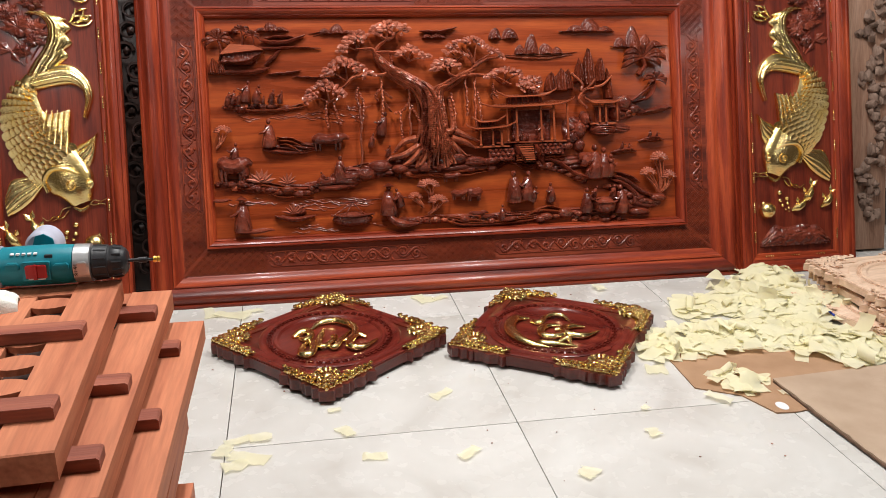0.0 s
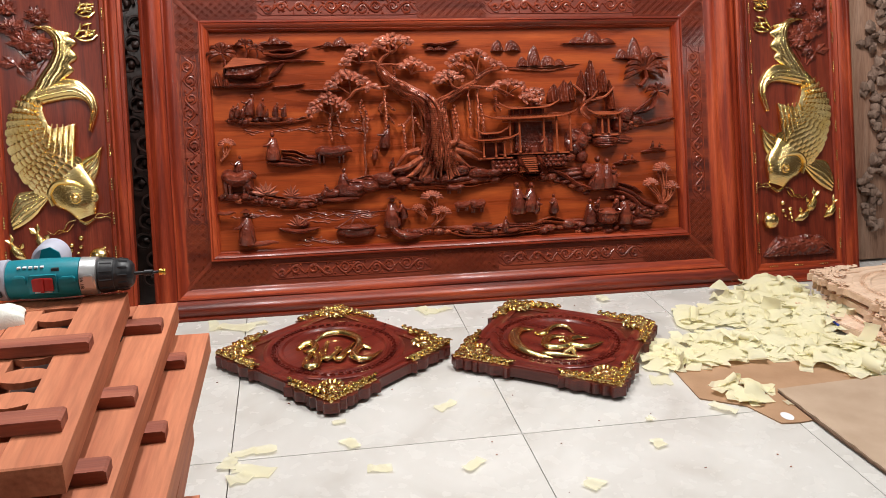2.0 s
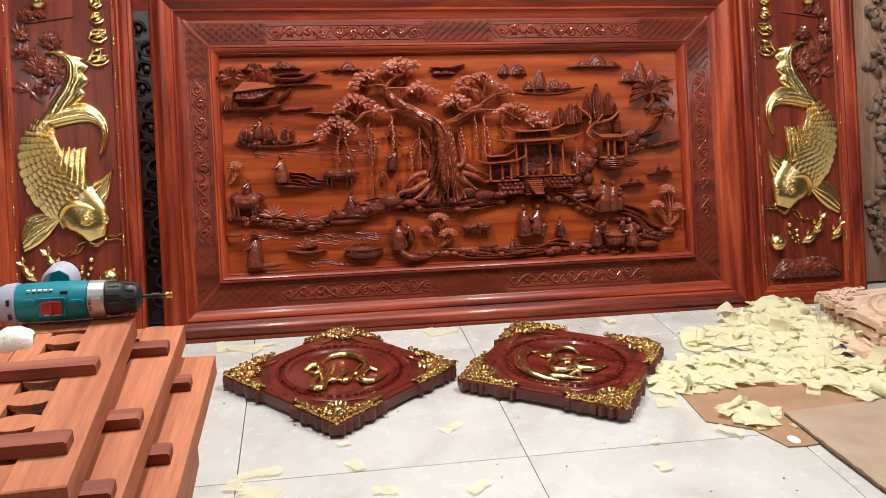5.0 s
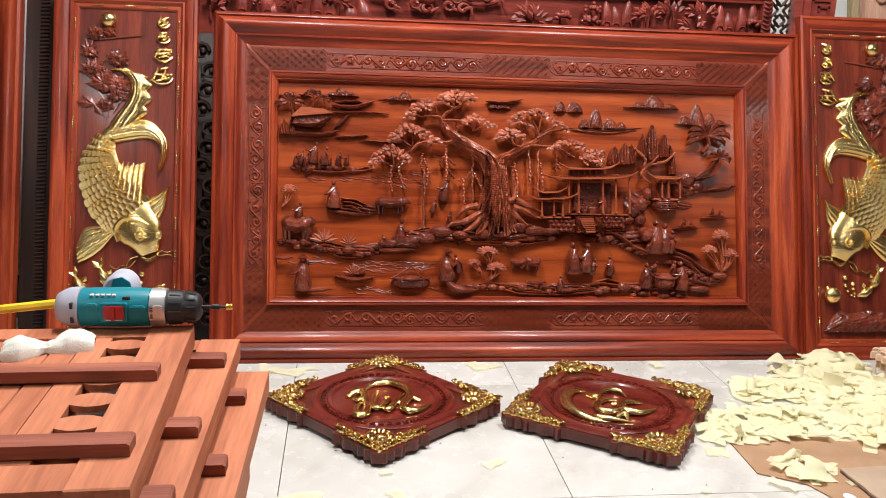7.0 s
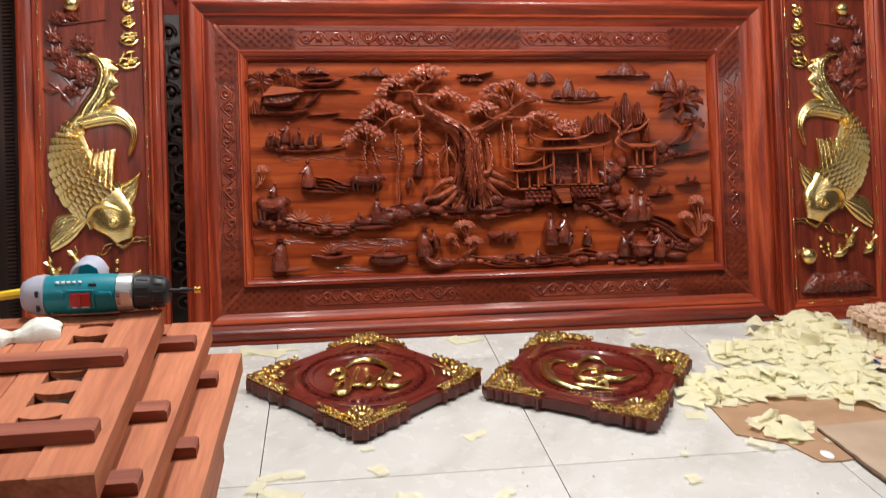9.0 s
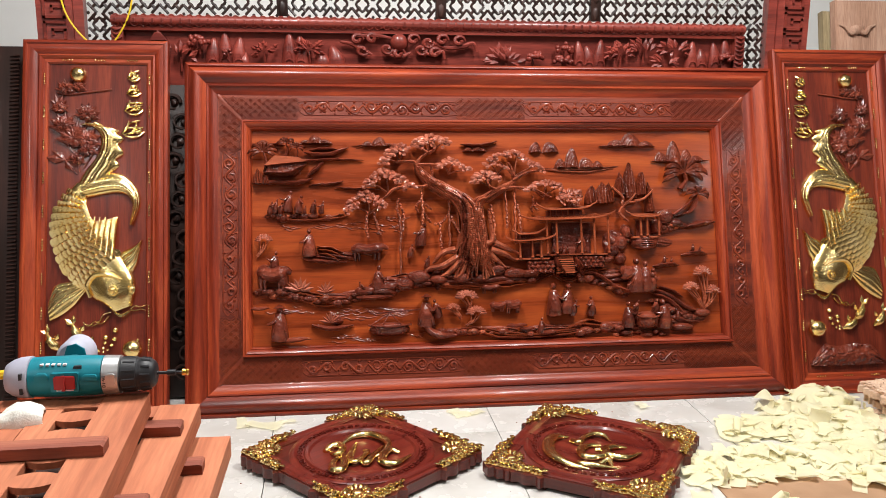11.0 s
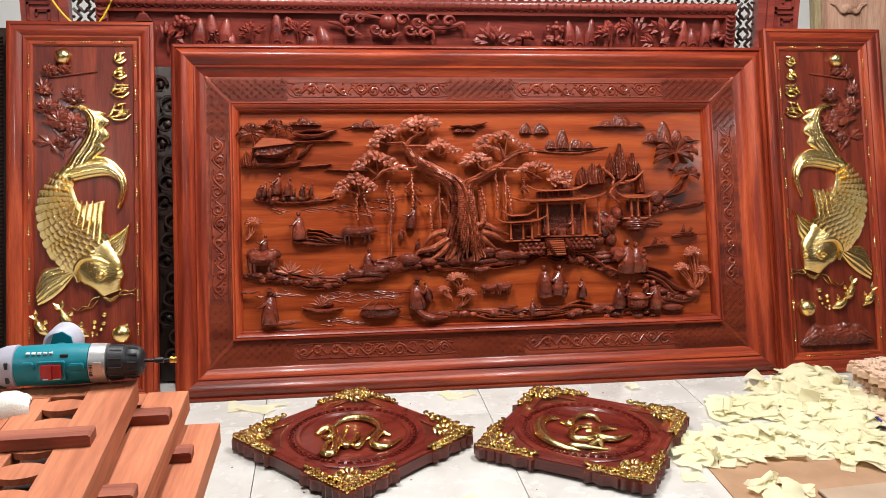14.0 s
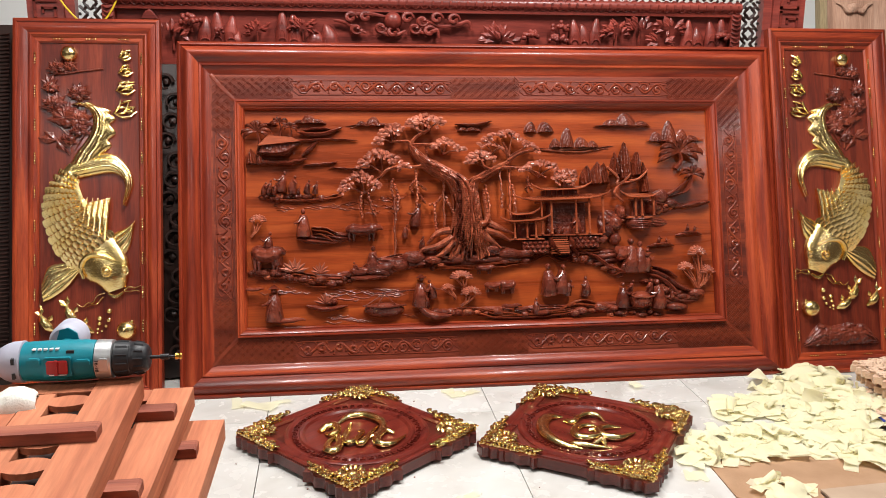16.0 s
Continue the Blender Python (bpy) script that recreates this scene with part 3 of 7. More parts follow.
def hill(peaks_, base, name="hill"):
    """Round-shouldered peaks with carved contour lines, each a part, over one base line."""
    for c, b, h in peaks_:
        g, close = relief(name, STONEWOOD)
        def fn(s, t):
            q = math.pi * (0.01 + 0.98 * s)
            return (c + b * t * math.cos(q), base + h * t * math.sin(q) ** 1.5 * (1 + 0.08 * math.cos(3 * q + c * 40)), W0 - 0.002 + 0.015 * (1 - t * t) + 0.0026 * abs(math.sin(3.5 * math.pi * t)) + 0.001)
        g.sheet(fn, 22, 18, 0.003)
        close(g)


def crag(c, v, b, h, depth=0.024, lean=0.0):
    """One upright rock with a rounded top and deep flutes."""
    g, close = relief("crag", STONEWOOD)
    seed = c * 90
    def fn(s, t):
        a = 2 * s - 1
        top = h * (1 - 0.28 * abs(a) ** 1.6 + 0.10 * noise.noise(Vector((a * 2.2, seed, 0))))
        flute = abs(math.sin(7.0 * a + 1.2 * math.sin(3 * t) + seed))
        wide = b * (1 - 0.42 * t ** 2.2)
        return (c + wide * a + lean * t * h, v + top * t, W0 - 0.002 + depth * math.sqrt(max(0, 1 - a * a)) * (1 - 0.55 * t ** 3) + 0.007 * flute * (1 - a * a) + 0.001)
    g.sheet(fn, 30, 18, 0.003)
    close(g)


def peg(u, v, h, lean=0.0, brim=False):
    """A plain tapering shape that stands for a small carved ornament."""
    g, close = relief("carved_ornament")
    top = u + lean * h * 0.42
    g.tube([(u, v, W0 + 0.010), (u + lean * h * 0.05, v + h * 0.22, W0 + 0.018), (u + lean * h * 0.16, v + h * 0.5, W0 + 0.022), (top - lean * h * 0.1, v + h * 0.74, W0 + 0.020)], [h * 0.27, h * 0.25, h * 0.20, h * 0.13], 10, 0.75, 4)
    g.ball((top, v + h * 0.88, W0 + 0.024), (h * 0.088, h * 0.105, h * 0.09), 9, 7)
    if brim:
        g.tube([(top, v + h * 0.90, W0 + 0.024), (top, v + h * 1.02, W0 + 0.024)], [h * 0.19, h * 0.02], 10, 1, 1)
    e = 1 if (u * 37) % 1 > 0.5 else -1
    g.tube([(u + lean * h * 0.2, v + h * 0.66, W0 + 0.028), (u + e * h * 0.18 + lean * h * 0.15, v + h * 0.48, W0 + 0.034), (u + e * h * 0.34, v + h * R.uniform(0.42, 0.6), W0 + 0.030)], [h * 0.07, h * 0.055, h * 0.035], 7, 1, 4)
    for k in range(4):
        o = (k - 1.5) * h * 0.085
        g.tube([(u + o * 0.7 + lean * h * 0.16, v + h * 0.5, W0 + 0.018 + h * 0.12), (u + o * 1.3, v + h * 0.25, W0 + 0.018 + h * 0.13), (u + o * 1.7, v + h * 0.02, W0 + 0.012 + h * 0.10)], [h * 0.012, h * 0.028, h * 0.022], 5, 1, 3)
    close(g)


def lump(u, v, ru, rv, legs=True, way=1):
    """A plain long rounded shape on short feet."""
    g, close = relief("carved_ornament")
    g.tube([(u - way * ru, v + rv * 0.1, W0 + 0.012), (u - way * ru * 0.6, v + rv * 0.18, W0 + 0.017), (u, v, W0 + 0.018), (u + way * ru * 0.6, v + rv * 0.2, W0 + 0.019), (u + way * ru * 0.95, v + rv * 0.35, W0 + 0.020), (u + way * ru * 1.3, v + rv * 0.15, W0 + 0.018)], [rv * 0.35, rv * 0.72, rv * 0.7, rv * 0.72, rv * 0.45, rv * 0.2], 10, 0.9, 4)
    if legs:
        for o in (-0.75, -0.5, 0.45, 0.7):
            g.tube([(u + ru * o, v - rv * 0.2, W0 + 0.014), (u + ru * o * 1.05, v - rv * 0.8, W0 + 0.013), (u + ru * o, v - rv * 1.35, W0 + 0.010)], [rv * 0.32, rv * 0.2, rv * 0.16], 7, 1, 2)
    close(g)


def plant(u, v, r, n=7):
    g, close = relief("carved_plant", LEAFWOOD)
    for k in range(n):
        a = 0.25 + 2.64 * k / (n - 1)
        g.leaf((u, v, W0 + 0.01), a, r * R.uniform(0.8, 1.1), r * 0.3, 0.004, 0.2)
    close(g)


def dome_tree(u, v, ru, rv, base):
    """A little tree with a flat scaled crown on bare forked stems."""
    g, close = relief("crown", LEAFWOOD)
    g.smooth = False
    for j in range(4):
        for k in range(10 - j):
            a = math.pi * (k + 0.5) / (10 - j)
            t = 1 - 0.2 * j
            g.blade((u + ru * t * 0.85 * math.cos(a), v + rv * t * 0.9 * math.sin(a) - rv * 0.1, W0 + 0.022 + 0.004 * j), a + R.uniform(-0.3, 0.3), ru * 0.36, ru * 0.28, 0.003, -0.75 * math.sin(a))
    close(g)
    for e in (-0.55, 0.0, 0.5):
        g, close = relief("little_trunk", BARK)
        g.tube([(*base, W0 + 0.008), ((u + base[0]) / 2 + 0.006 + e * ru * 0.4, (v + base[1]) / 2 - rv * 0.2, W0 + 0.018), (u + e * ru, v - rv * 0.05, W0 + 0.020)], [0.0055, 0.004, 0.003], 7, 1, 4)
        close(g)


def vine(pts, r=0.0036):
    g, close = relief("hanging_root", BARK)
    line = spline([(u, v, W0 + 0.018) for u, v in pts], 9)
    for i, p in enumerate(line):
        p.x += 0.0022 * math.sin(i * 1.3)
    g.tube(line, [r * (1.7 if i % 2 else 0.9) for i in range(len(line))], 6, 1, 1)
    close(g)


# carved ground and water
terrain(-0.085, 0.489, 0.33, 0.030, 0.020, CARVED, 7), terrain(-0.308, 0.478, 0.10, 0.035, 0.020), terrain(-0.440, 0.438, 0.11, 0.022, 0.014)
terrain(-0.805, 0.455, 0.08, 0.018, 0.014), terrain(-0.614, 0.428, 0.17, 0.018, 0.010), terrain(0.559, 0.488, 0.13, 0.030, 0.010)
terrain(0.811, 0.309, 0.12, 0.028, 0.014), terrain(0.549, 0.283, 0.16, 0.022, 0.014), terrain(0.020, 0.284, 0.13, 0.016, 0.012), terrain(0.316, 0.285, 0.15, 0.016, 0.012)
terrain(0.554, 0.625, 0.05, 0.055, 0.016), terrain(0.772, 0.697, 0.07, 0.022, 0.018), terrain(0.756, 0.621, 0.05, 0.02, 0.008)
terrain(-0.735, 0.746, 0.11, 0.010, 0.010), terrain(0.396, 0.508, 0.12, 0.022, 0.010)
# sky and far shore
hill([(-0.842, 0.0274, 0.0205), (-0.793, 0.0365, 0.0091)], 1.028, "far_hill")
hill([(-0.640, 0.0319, 0.0365), (-0.675, 0.0274, 0.0182), (-0.603, 0.0319, 0.0182)], 1.032, "cloud")
hill([(-0.391, 0.0319, 0.0388), (-0.435, 0.0274, 0.0205), (-0.353, 0.0274, 0.0160)], 1.021, "far_hill")
furrows([(-0.490, 1.022), (-0.402, 1.030), (-0.314, 1.021)], 0.006, 2, name="cloud")
hill([(0.006, 0.0365, 0.0319), (-0.033, 0.0228, 0.0228)], 1.000, "cloud")
ridge([(-0.066, 1.028), (0.013, 1.023), (0.085, 1.041)], 0.006, 0.012, "cloud")
hill([(0.242, 0.0274, 0.0456), (0.305, 0.0365, 0.0456)], 0.994, "cloud")
hill([(0.392, 0.0319, 0.0821), (0.345, 0.0274, 0.0365), (0.453, 0.0342, 0.0456), (0.500, 0.0274, 0.0274)], 0.931, "far_hill")
furrows([(0.270, 0.934), (0.344, 0.924), (0.438, 0.928), (0.576, 0.941)], 0.005, 3)
hill([(0.645, 0.0502, 0.0547), (0.585, 0.0410, 0.0319), (0.705, 0.0410, 0.0228)], 1.019, "far_hill")
ridge([(0.509, 1.020), (0.609, 1.022), (0.748, 1.019)], 0.004, 0.008)
hill([(0.827, 0.0365, 0.0821), (0.774, 0.0319, 0.0410), (0.881, 0.0274, 0.0547), (0.925, 0.0319, 0.0274)], 0.955, "far_hill")
ridge([(0.726, 0.956), (0.834, 0.955), (0.976, 0.961)], 0.004, 0.008)
ridge([(-0.684, 0.996), (-0.633, 0.987), (-0.578, 0.991), (-0.512, 1.015)], 0.008, 0.014, "cloud"), ridge([(-0.665, 1.003), (-0.600, 1.009), (-0.552, 1.004)], 0.005, 0.016, "cloud")
ridge([(-0.719, 0.966), (-0.644, 0.965), (-0.579, 0.969), (-0.452, 0.966)], 0.005, 0.010), ridge([(-0.671, 0.903), (-0.634, 0.934), (-0.609, 0.960)], 0.009, 0.012)
ridge([(-0.873, 0.875), (-0.796, 0.878), (-0.711, 0.877), (-0.650, 0.894)], 0.010, 0.014), ridge([(-0.668, 0.868), (-0.603, 0.872), (-0.533, 0.880)], 0.004, 0.009), ridge([(-0.569, 0.858), (-0.473, 0.852), (-0.385, 0.849)], 0.004, 0.008)
ridge([(0.856, 0.681), (0.917, 0.694), (0.984, 0.702)], 0.012, 0.016, "cloud")
for c in ((0.763, 0.528), (0.886, 0.572)):
    ridge([(c[0] - 0.055, c[1] - 0.006), c, (c[0] + 0.06, c[1] - 0.002)], 0.008, 0.013, "cloud"), ridge([(c[0] - 0.03, c[1] + 0.004), (c[0] + 0.04, c[1] + 0.004)], 0.006, 0.018, "cloud")
    peg(c[0] - 0.01, c[1] + 0.006, 0.032), peg(c[0] + 0.02, c[1] + 0.006, 0.024)
# hut on the far shore
g, close = relief("hut_wall", STONEWOOD)
g.prism([(-0.832, 0.918), (-0.795, 0.905), (-0.721, 0.904), (-0.672, 0.954), (-0.820, 0.953)], W0, W0 + 0.018, 0.002)
for k in range(8):
    (a, b), (c, d) = (-0.820, 0.945), (-0.821, 0.907)
    g.box((a + 0.017 * k, d, W0 + 0.018), (a + 0.017 * k + 0.004, b, W0 + 0.021))
close(g)
g, close = relief("hut_roof", ROOFWOOD)
g.prism([(-0.837, 0.940), (-0.713, 0.952), (-0.670, 0.956), (-0.708, 0.974), (-0.798, 0.980)], W0 + 0.012, W0 + 0.028, 0.003)
close(g)
ridge([(-0.834, 0.914), (-0.742, 0.911), (-0.672, 0.948)], 0.004, 0.026, "hut_sill")
palm(-0.839, 0.998, (-0.838, 0.916), 0.055), palm(-0.752, 1.032, (-0.753, 0.979), 0.034), palm(-0.712, 1.014, (-0.713, 0.977), 0.030)
crag(-0.860, 0.873, 0.024, 0.055), crag(-0.828, 0.872, 0.018, 0.035)
# crags and palms on the far side
crag(0.467, 0.780, 0.03, 0.075, 0.026, 0)
crag(0.507, 0.780, 0.034, 0.088, 0.026, 0.05)
crag(0.540, 0.784, 0.02, 0.08, 0.026, -0.05)
crag(0.587, 0.816, 0.022, 0.09, 0.026, 0)
crag(0.629, 0.801, 0.03, 0.15, 0.026, 0)
crag(0.675, 0.814, 0.024, 0.1, 0.026, 0.03)
crag(0.710, 0.744, 0.02, 0.12, 0.026, -0.05)
for line in ([(0.541, 0.844), (0.586, 0.802), (0.580, 0.774), (0.617, 0.792), (0.642, 0.819)], [(0.605, 0.704), (0.578, 0.728), (0.571, 0.747), (0.602, 0.778), (0.649, 0.784)], [(0.633, 0.787), (0.674, 0.796), (0.714, 0.832)]):
    g, close = relief("bent_branch", BARK)
    g.tube([(u, v, W0 + 0.030) for u, v in line], [0.006, 0.0055, 0.0035], 7, 1, 5)
    close(g)
palm(0.858, 0.905, (0.845, 0.840), 0.095, 9), palm(0.912, 0.816, (0.810, 0.733), 0.052, 8)
ridge([(0.822, 0.728), (0.874, 0.742), (0.900, 0.781), (0.909, 0.811)], 0.004, 0.022, "palm_stem")
dome(0.774, 0.725, 0.034, 0.032, 0.030), dome(0.816, 0.696, 0.034, 0.020, 0.028, 3), dome(0.735, 0.683, 0.026, 0.030, 0.028, 3)
# great tree
g, close = relief("trunk", BARK, "gnarled carved tree trunk of many beaded strands")
TL, TR = [(-0.147, 0.522), (-0.095, 0.592), (-0.081, 0.690), (-0.098, 0.784)], [(0.083, 0.525), (0.036, 0.602), (0.023, 0.688), (0.015, 0.778)]
LEFT = [(-0.149, 0.846), (-0.198, 0.878), (-0.234, 0.917), (-0.249, 0.948)]
RIGHT = [(0.035, 0.810), (0.091, 0.843), (0.140, 0.867), (0.144, 0.901)]
COUNT = 44
for k in range(COUNT):
    f = (k + 0.5) / COUNT
    to_left = f < 0.64
    pts = []
    for i, ((ax, ay), (bx, by)) in enumerate(zip(TL, TR)):
        q = min(1, max(0, f + R.uniform(-0.10, 0.10)))
        round_out = math.sqrt(max(0, 1 - (2 * q - 1) ** 2))
        drop = (-0.020, -0.012, -0.006, 0)[i] * round_out + R.uniform(-0.022, 0.020) * (i == 0)
        pts.append((ax + (bx - ax) * q, ay + (by - ay) * q + drop, W0 + 0.010 + (0.022, 0.046, 0.048, 0.042)[i] * round_out * R.uniform(0.75, 1.1)))
    way = LEFT if to_left else RIGHT
    g2 = (f / 0.64) if to_left else (f - 0.64) / 0.36
    last = R.choice((3, 4, 4, 4))
    for i, (x, y) in enumerate(way[:last]):
        half = (0.026, 0.020, 0.014, 0.008)[i] * (1 if to_left else 0.62)
        o = 2 * min(1, max(0, g2 + R.uniform(-0.2, 0.2))) - 1
        pts.append((x + half * o * (0.75 if to_left else 0.5), y + half * o * (0.66 if to_left else -0.8), W0 + 0.016 + half * 1.1 * math.sqrt(1 - o * o) * R.uniform(0.7, 1.1)))
    g.tube(pts, [0.0042, 0.0056, 0.0052, 0.0050, 0.0042, 0.003], 7, 1, 6)
    run = spline(pts, 13)
    for i, p in enumerate(run[4:-1]):
        s = 1.1 - 0.6 * i / len(run)
        d = run[i + 5] - p
        a = math.atan2(d.y, d.x)
        tick = Vector((-math.sin(a), math.cos(a), 0)) * 0.0052 * s
        if noise.noise(p * 55) > -0.12:
            g.tube([p - tick + Vector((0, 0, 0.0015)), p + Vector((0, 0, 0.0086 * s)), p + tick + Vector((0, 0, 0.0015))], [0.0018 * s, 0.0034 * s, 0.0018 * s], 5, 1, 1)
close(g)
ROOTS = [[(-0.094, 0.572), (-0.151, 0.540), (-0.207, 0.528), (-0.223, 0.508)], [(-0.087, 0.556), (-0.129, 0.513), (-0.157, 0.500)], [(-0.065, 0.555), (-0.085, 0.505), (-0.108, 0.490)], [(-0.027, 0.555), (-0.051, 0.515), (-0.058, 0.488)], [(0.008, 0.569), (0.017, 0.524), (0.039, 0.501)],
         [(0.031, 0.580), (0.066, 0.552), (0.097, 0.529)], [(0.036, 0.598), (0.090, 0.583), (0.139, 0.555)], [(0.051, 0.625), (0.100, 0.605), (0.156, 0.582)], [(-0.104, 0.601), (-0.153, 0.589), (-0.191, 0.550)], [(0.016, 0.621), (0.047, 0.642), (0.037, 0.760)]]
for line in ROOTS:
    g, close = relief("root", BARK)
    g.tube([(u, v, W0 + 0.034 - 0.007 * i) for i, (u, v) in enumerate(line)], [0.015, 0.011, 0.005], 8)
    for p in spline([(u, v, W0 + 0.034 - 0.007 * i) for i, (u, v) in enumerate(line)], 7):
        g.ball((p.x, p.y, p.z + 0.006), (0.006, 0.003, 0.005), 6, 4)
    close(g)
BOUGHS = [[(-0.245, 0.935), (-0.258, 0.953), (-0.289, 0.953), (-0.316, 0.953)], [(-0.249, 0.939), (-0.231, 0.966), (-0.203, 0.988), (-0.198, 1.015)], [(-0.245, 0.939), (-0.204, 0.941), (-0.171, 0.939), (-0.133, 0.938)], [(-0.196, 0.871), (-0.218, 0.854), (-0.270, 0.854), (-0.296, 0.859)], [(-0.296, 0.855), (-0.341, 0.842), (-0.368, 0.815), (-0.409, 0.789)], [(0.141, 0.894), (0.135, 0.917), (0.122, 0.945)],
          [(0.140, 0.876), (0.192, 0.905), (0.227, 0.912), (0.265, 0.916)], [(0.109, 0.849), (0.178, 0.844), (0.224, 0.839), (0.288, 0.806)], [(0.077, 0.836), (0.045, 0.850), (0.033, 0.873)], [(-0.199, 0.988), (-0.218, 0.998), (-0.227, 1.011)], [(-0.199, 0.988), (-0.176, 0.999), (-0.173, 1.013)]]
for line in BOUGHS:
    g, close = relief("limb", BARK)
    g.tube([(u, v, W0 + 0.026) for u, v in line], [0.0075, 0.006, 0.0035], 8)
    for p in spline([(u, v, W0 + 0.030) for u, v in line], 7):
        g.ball(tuple(p), (0.0045, 0.003, 0.0045), 6, 4)
    close(g)
canopy([(-0.265, 1.020), (-0.241, 1.047), (-0.192, 1.065), (-0.142, 1.051), (-0.103, 1.028)], (-0.190, 0.988), 4)
canopy([(-0.400, 0.941), (-0.372, 0.983), (-0.340, 1.021), (-0.300, 1.025), (-0.265, 1.007)], (-0.316, 0.953), 3)
canopy([(-0.178, 0.929), (-0.150, 0.952), (-0.114, 0.972), (-0.078, 0.951), (-0.052, 0.928), (-0.020, 0.923)], (-0.116, 0.906), 2)
canopy([(-0.460, 0.843), (-0.446, 0.883), (-0.405, 0.914), (-0.374, 0.931), (-0.330, 0.909), (-0.291, 0.886), (-0.248, 0.845)], (-0.359, 0.833), 3)
canopy([(-0.536, 0.756), (-0.518, 0.791), (-0.473, 0.830), (-0.429, 0.834), (-0.382, 0.798), (-0.361, 0.780)], (-0.432, 0.754), 3, 0.030)
canopy([(0.017, 0.946), (0.059, 0.973), (0.115, 0.995), (0.161, 0.999), (0.197, 0.967), (0.238, 0.944), (0.278, 0.907)], (0.148, 0.894), 2)
canopy([(-0.036, 0.865), (-0.021, 0.896), (0.016, 0.919), (0.057, 0.909), (0.102, 0.886)], (0.037, 0.859), 3, 0.029)
canopy([(0.173, 0.830), (0.211, 0.857), (0.272, 0.879), (0.318, 0.865), (0.345, 0.842)], (0.265, 0.811), 2)
canopy([(0.311, 0.801), (0.340, 0.833), (0.382, 0.837), (0.419, 0.822), (0.403, 0.777)], (0.360, 0.764), 4, 0.028)
canopy([(0.025, 0.927), (0.058, 0.945), (0.104, 0.936), (0.126, 0.917)], (0.080, 0.904), 1, 0.024, twigs=2)
for line in ([(-0.443, 0.757), (-0.446, 0.701), (-0.441, 0.653)], [(-0.418, 0.756), (-0.403, 0.696), (-0.390, 0.661)], [(-0.320, 0.810), (-0.326, 0.766), (-0.314, 0.710), (-0.318, 0.511)], [(-0.316, 0.788), (-0.300, 0.743), (-0.306, 0.677)], [(-0.227, 0.854), (-0.227, 0.804), (-0.224, 0.746), (-0.230, 0.693)], [(-0.229, 0.804), (-0.250, 0.778), (-0.244, 0.753)], [(-0.225, 0.795), (-0.201, 0.773), (-0.188, 0.763)], [(-0.222, 0.753), (-0.207, 0.730), (-0.194, 0.710)],
             [(-0.117, 0.819), (-0.121, 0.740), (-0.121, 0.617)], [(-0.124, 0.745), (-0.149, 0.714), (-0.179, 0.705)], [(-0.115, 0.735), (-0.092, 0.690), (-0.079, 0.661)], [(-0.159, 0.707), (-0.156, 0.640), (-0.153, 0.596)], [(0.045, 0.782), (0.059, 0.714), (0.060, 0.635), (0.089, 0.619)], [(0.105, 0.849), (0.111, 0.759), (0.110, 0.686)], [(0.146, 0.849), (0.144, 0.747), (0.144, 0.622)], [(0.153, 0.781), (0.162, 0.735), (0.166, 0.656)], [(0.218, 0.814), (0.222, 0.780), (0.239, 0.752)], [(0.229, 0.779), (0.212, 0.766), (0.216, 0.748)], [(-0.187, 0.939), (-0.183, 0.898), (-0.189, 0.858)]):
    vine(line)
# ground below the tree
for (u, v), ru, rv in (((-0.245, 0.498), 0.052, 0.028), ((-0.308, 0.473), 0.05, 0.026), ((-0.170, 0.487), 0.040, 0.020), ((-0.074, 0.493), 0.042, 0.026), ((0.000, 0.491), 0.034, 0.020), ((0.065, 0.521), 0.044, 0.026), ((0.133, 0.506), 0.052, 0.022), ((0.199, 0.504), 0.04, 0.018), ((-0.386, 0.445), 0.06, 0.018)):
    dome(u, v, ru, rv, 0.034, 4)
furrows([(-0.351, 0.505), (-0.307, 0.517), (-0.263, 0.512), (-0.208, 0.493)], 0.010, 4, 0.0035, 0.010), furrows([(-0.220, 0.475), (-0.086, 0.458), (0.072, 0.467), (0.209, 0.481)], 0.006, 3, 0.004, 0.016)


# small knobs of rock along the banks
RUNS = [[(-0.868, 0.459), (-0.741, 0.442), (-0.614, 0.417), (-0.506, 0.418)], [(-0.484, 0.435), (-0.331, 0.456)], [(-0.330, 0.483), (-0.086, 0.463), (0.209, 0.486)], [(-0.159, 0.284), (0.042, 0.277), (0.269, 0.264), (0.501, 0.274)], [(0.395, 0.490), (0.510, 0.455), (0.603, 0.416)], [(0.696, 0.381), (0.789, 0.344), (0.871, 0.307)], [(-0.831, 0.748), (-0.606, 0.740)], [(-0.206, 0.541), (-0.107, 0.499)], [(0.029, 0.535), (0.154, 0.519)], [(0.514, 0.546), (0.564, 0.602), (0.603, 0.658)], [(0.735, 0.667), (0.832, 0.696)], [(0.548, 0.259), (0.737, 0.252)]]
for run in RUNS:
    line = spline([(u, v, 0) for u, v in run], 6)
    for p in line:
        for k in range(2):
            r = R.uniform(0.008, 0.019)
            dome(p.x + R.uniform(-0.012, 0.012), p.y + R.uniform(-0.010, 0.006), r * R.uniform(1.0, 1.8), r * R.uniform(0.6, 1.0), r * R.uniform(0.8, 1.4), 2, R.choice((CARVED, CARVED, STONEWOOD, BARK)), "rock_knob")


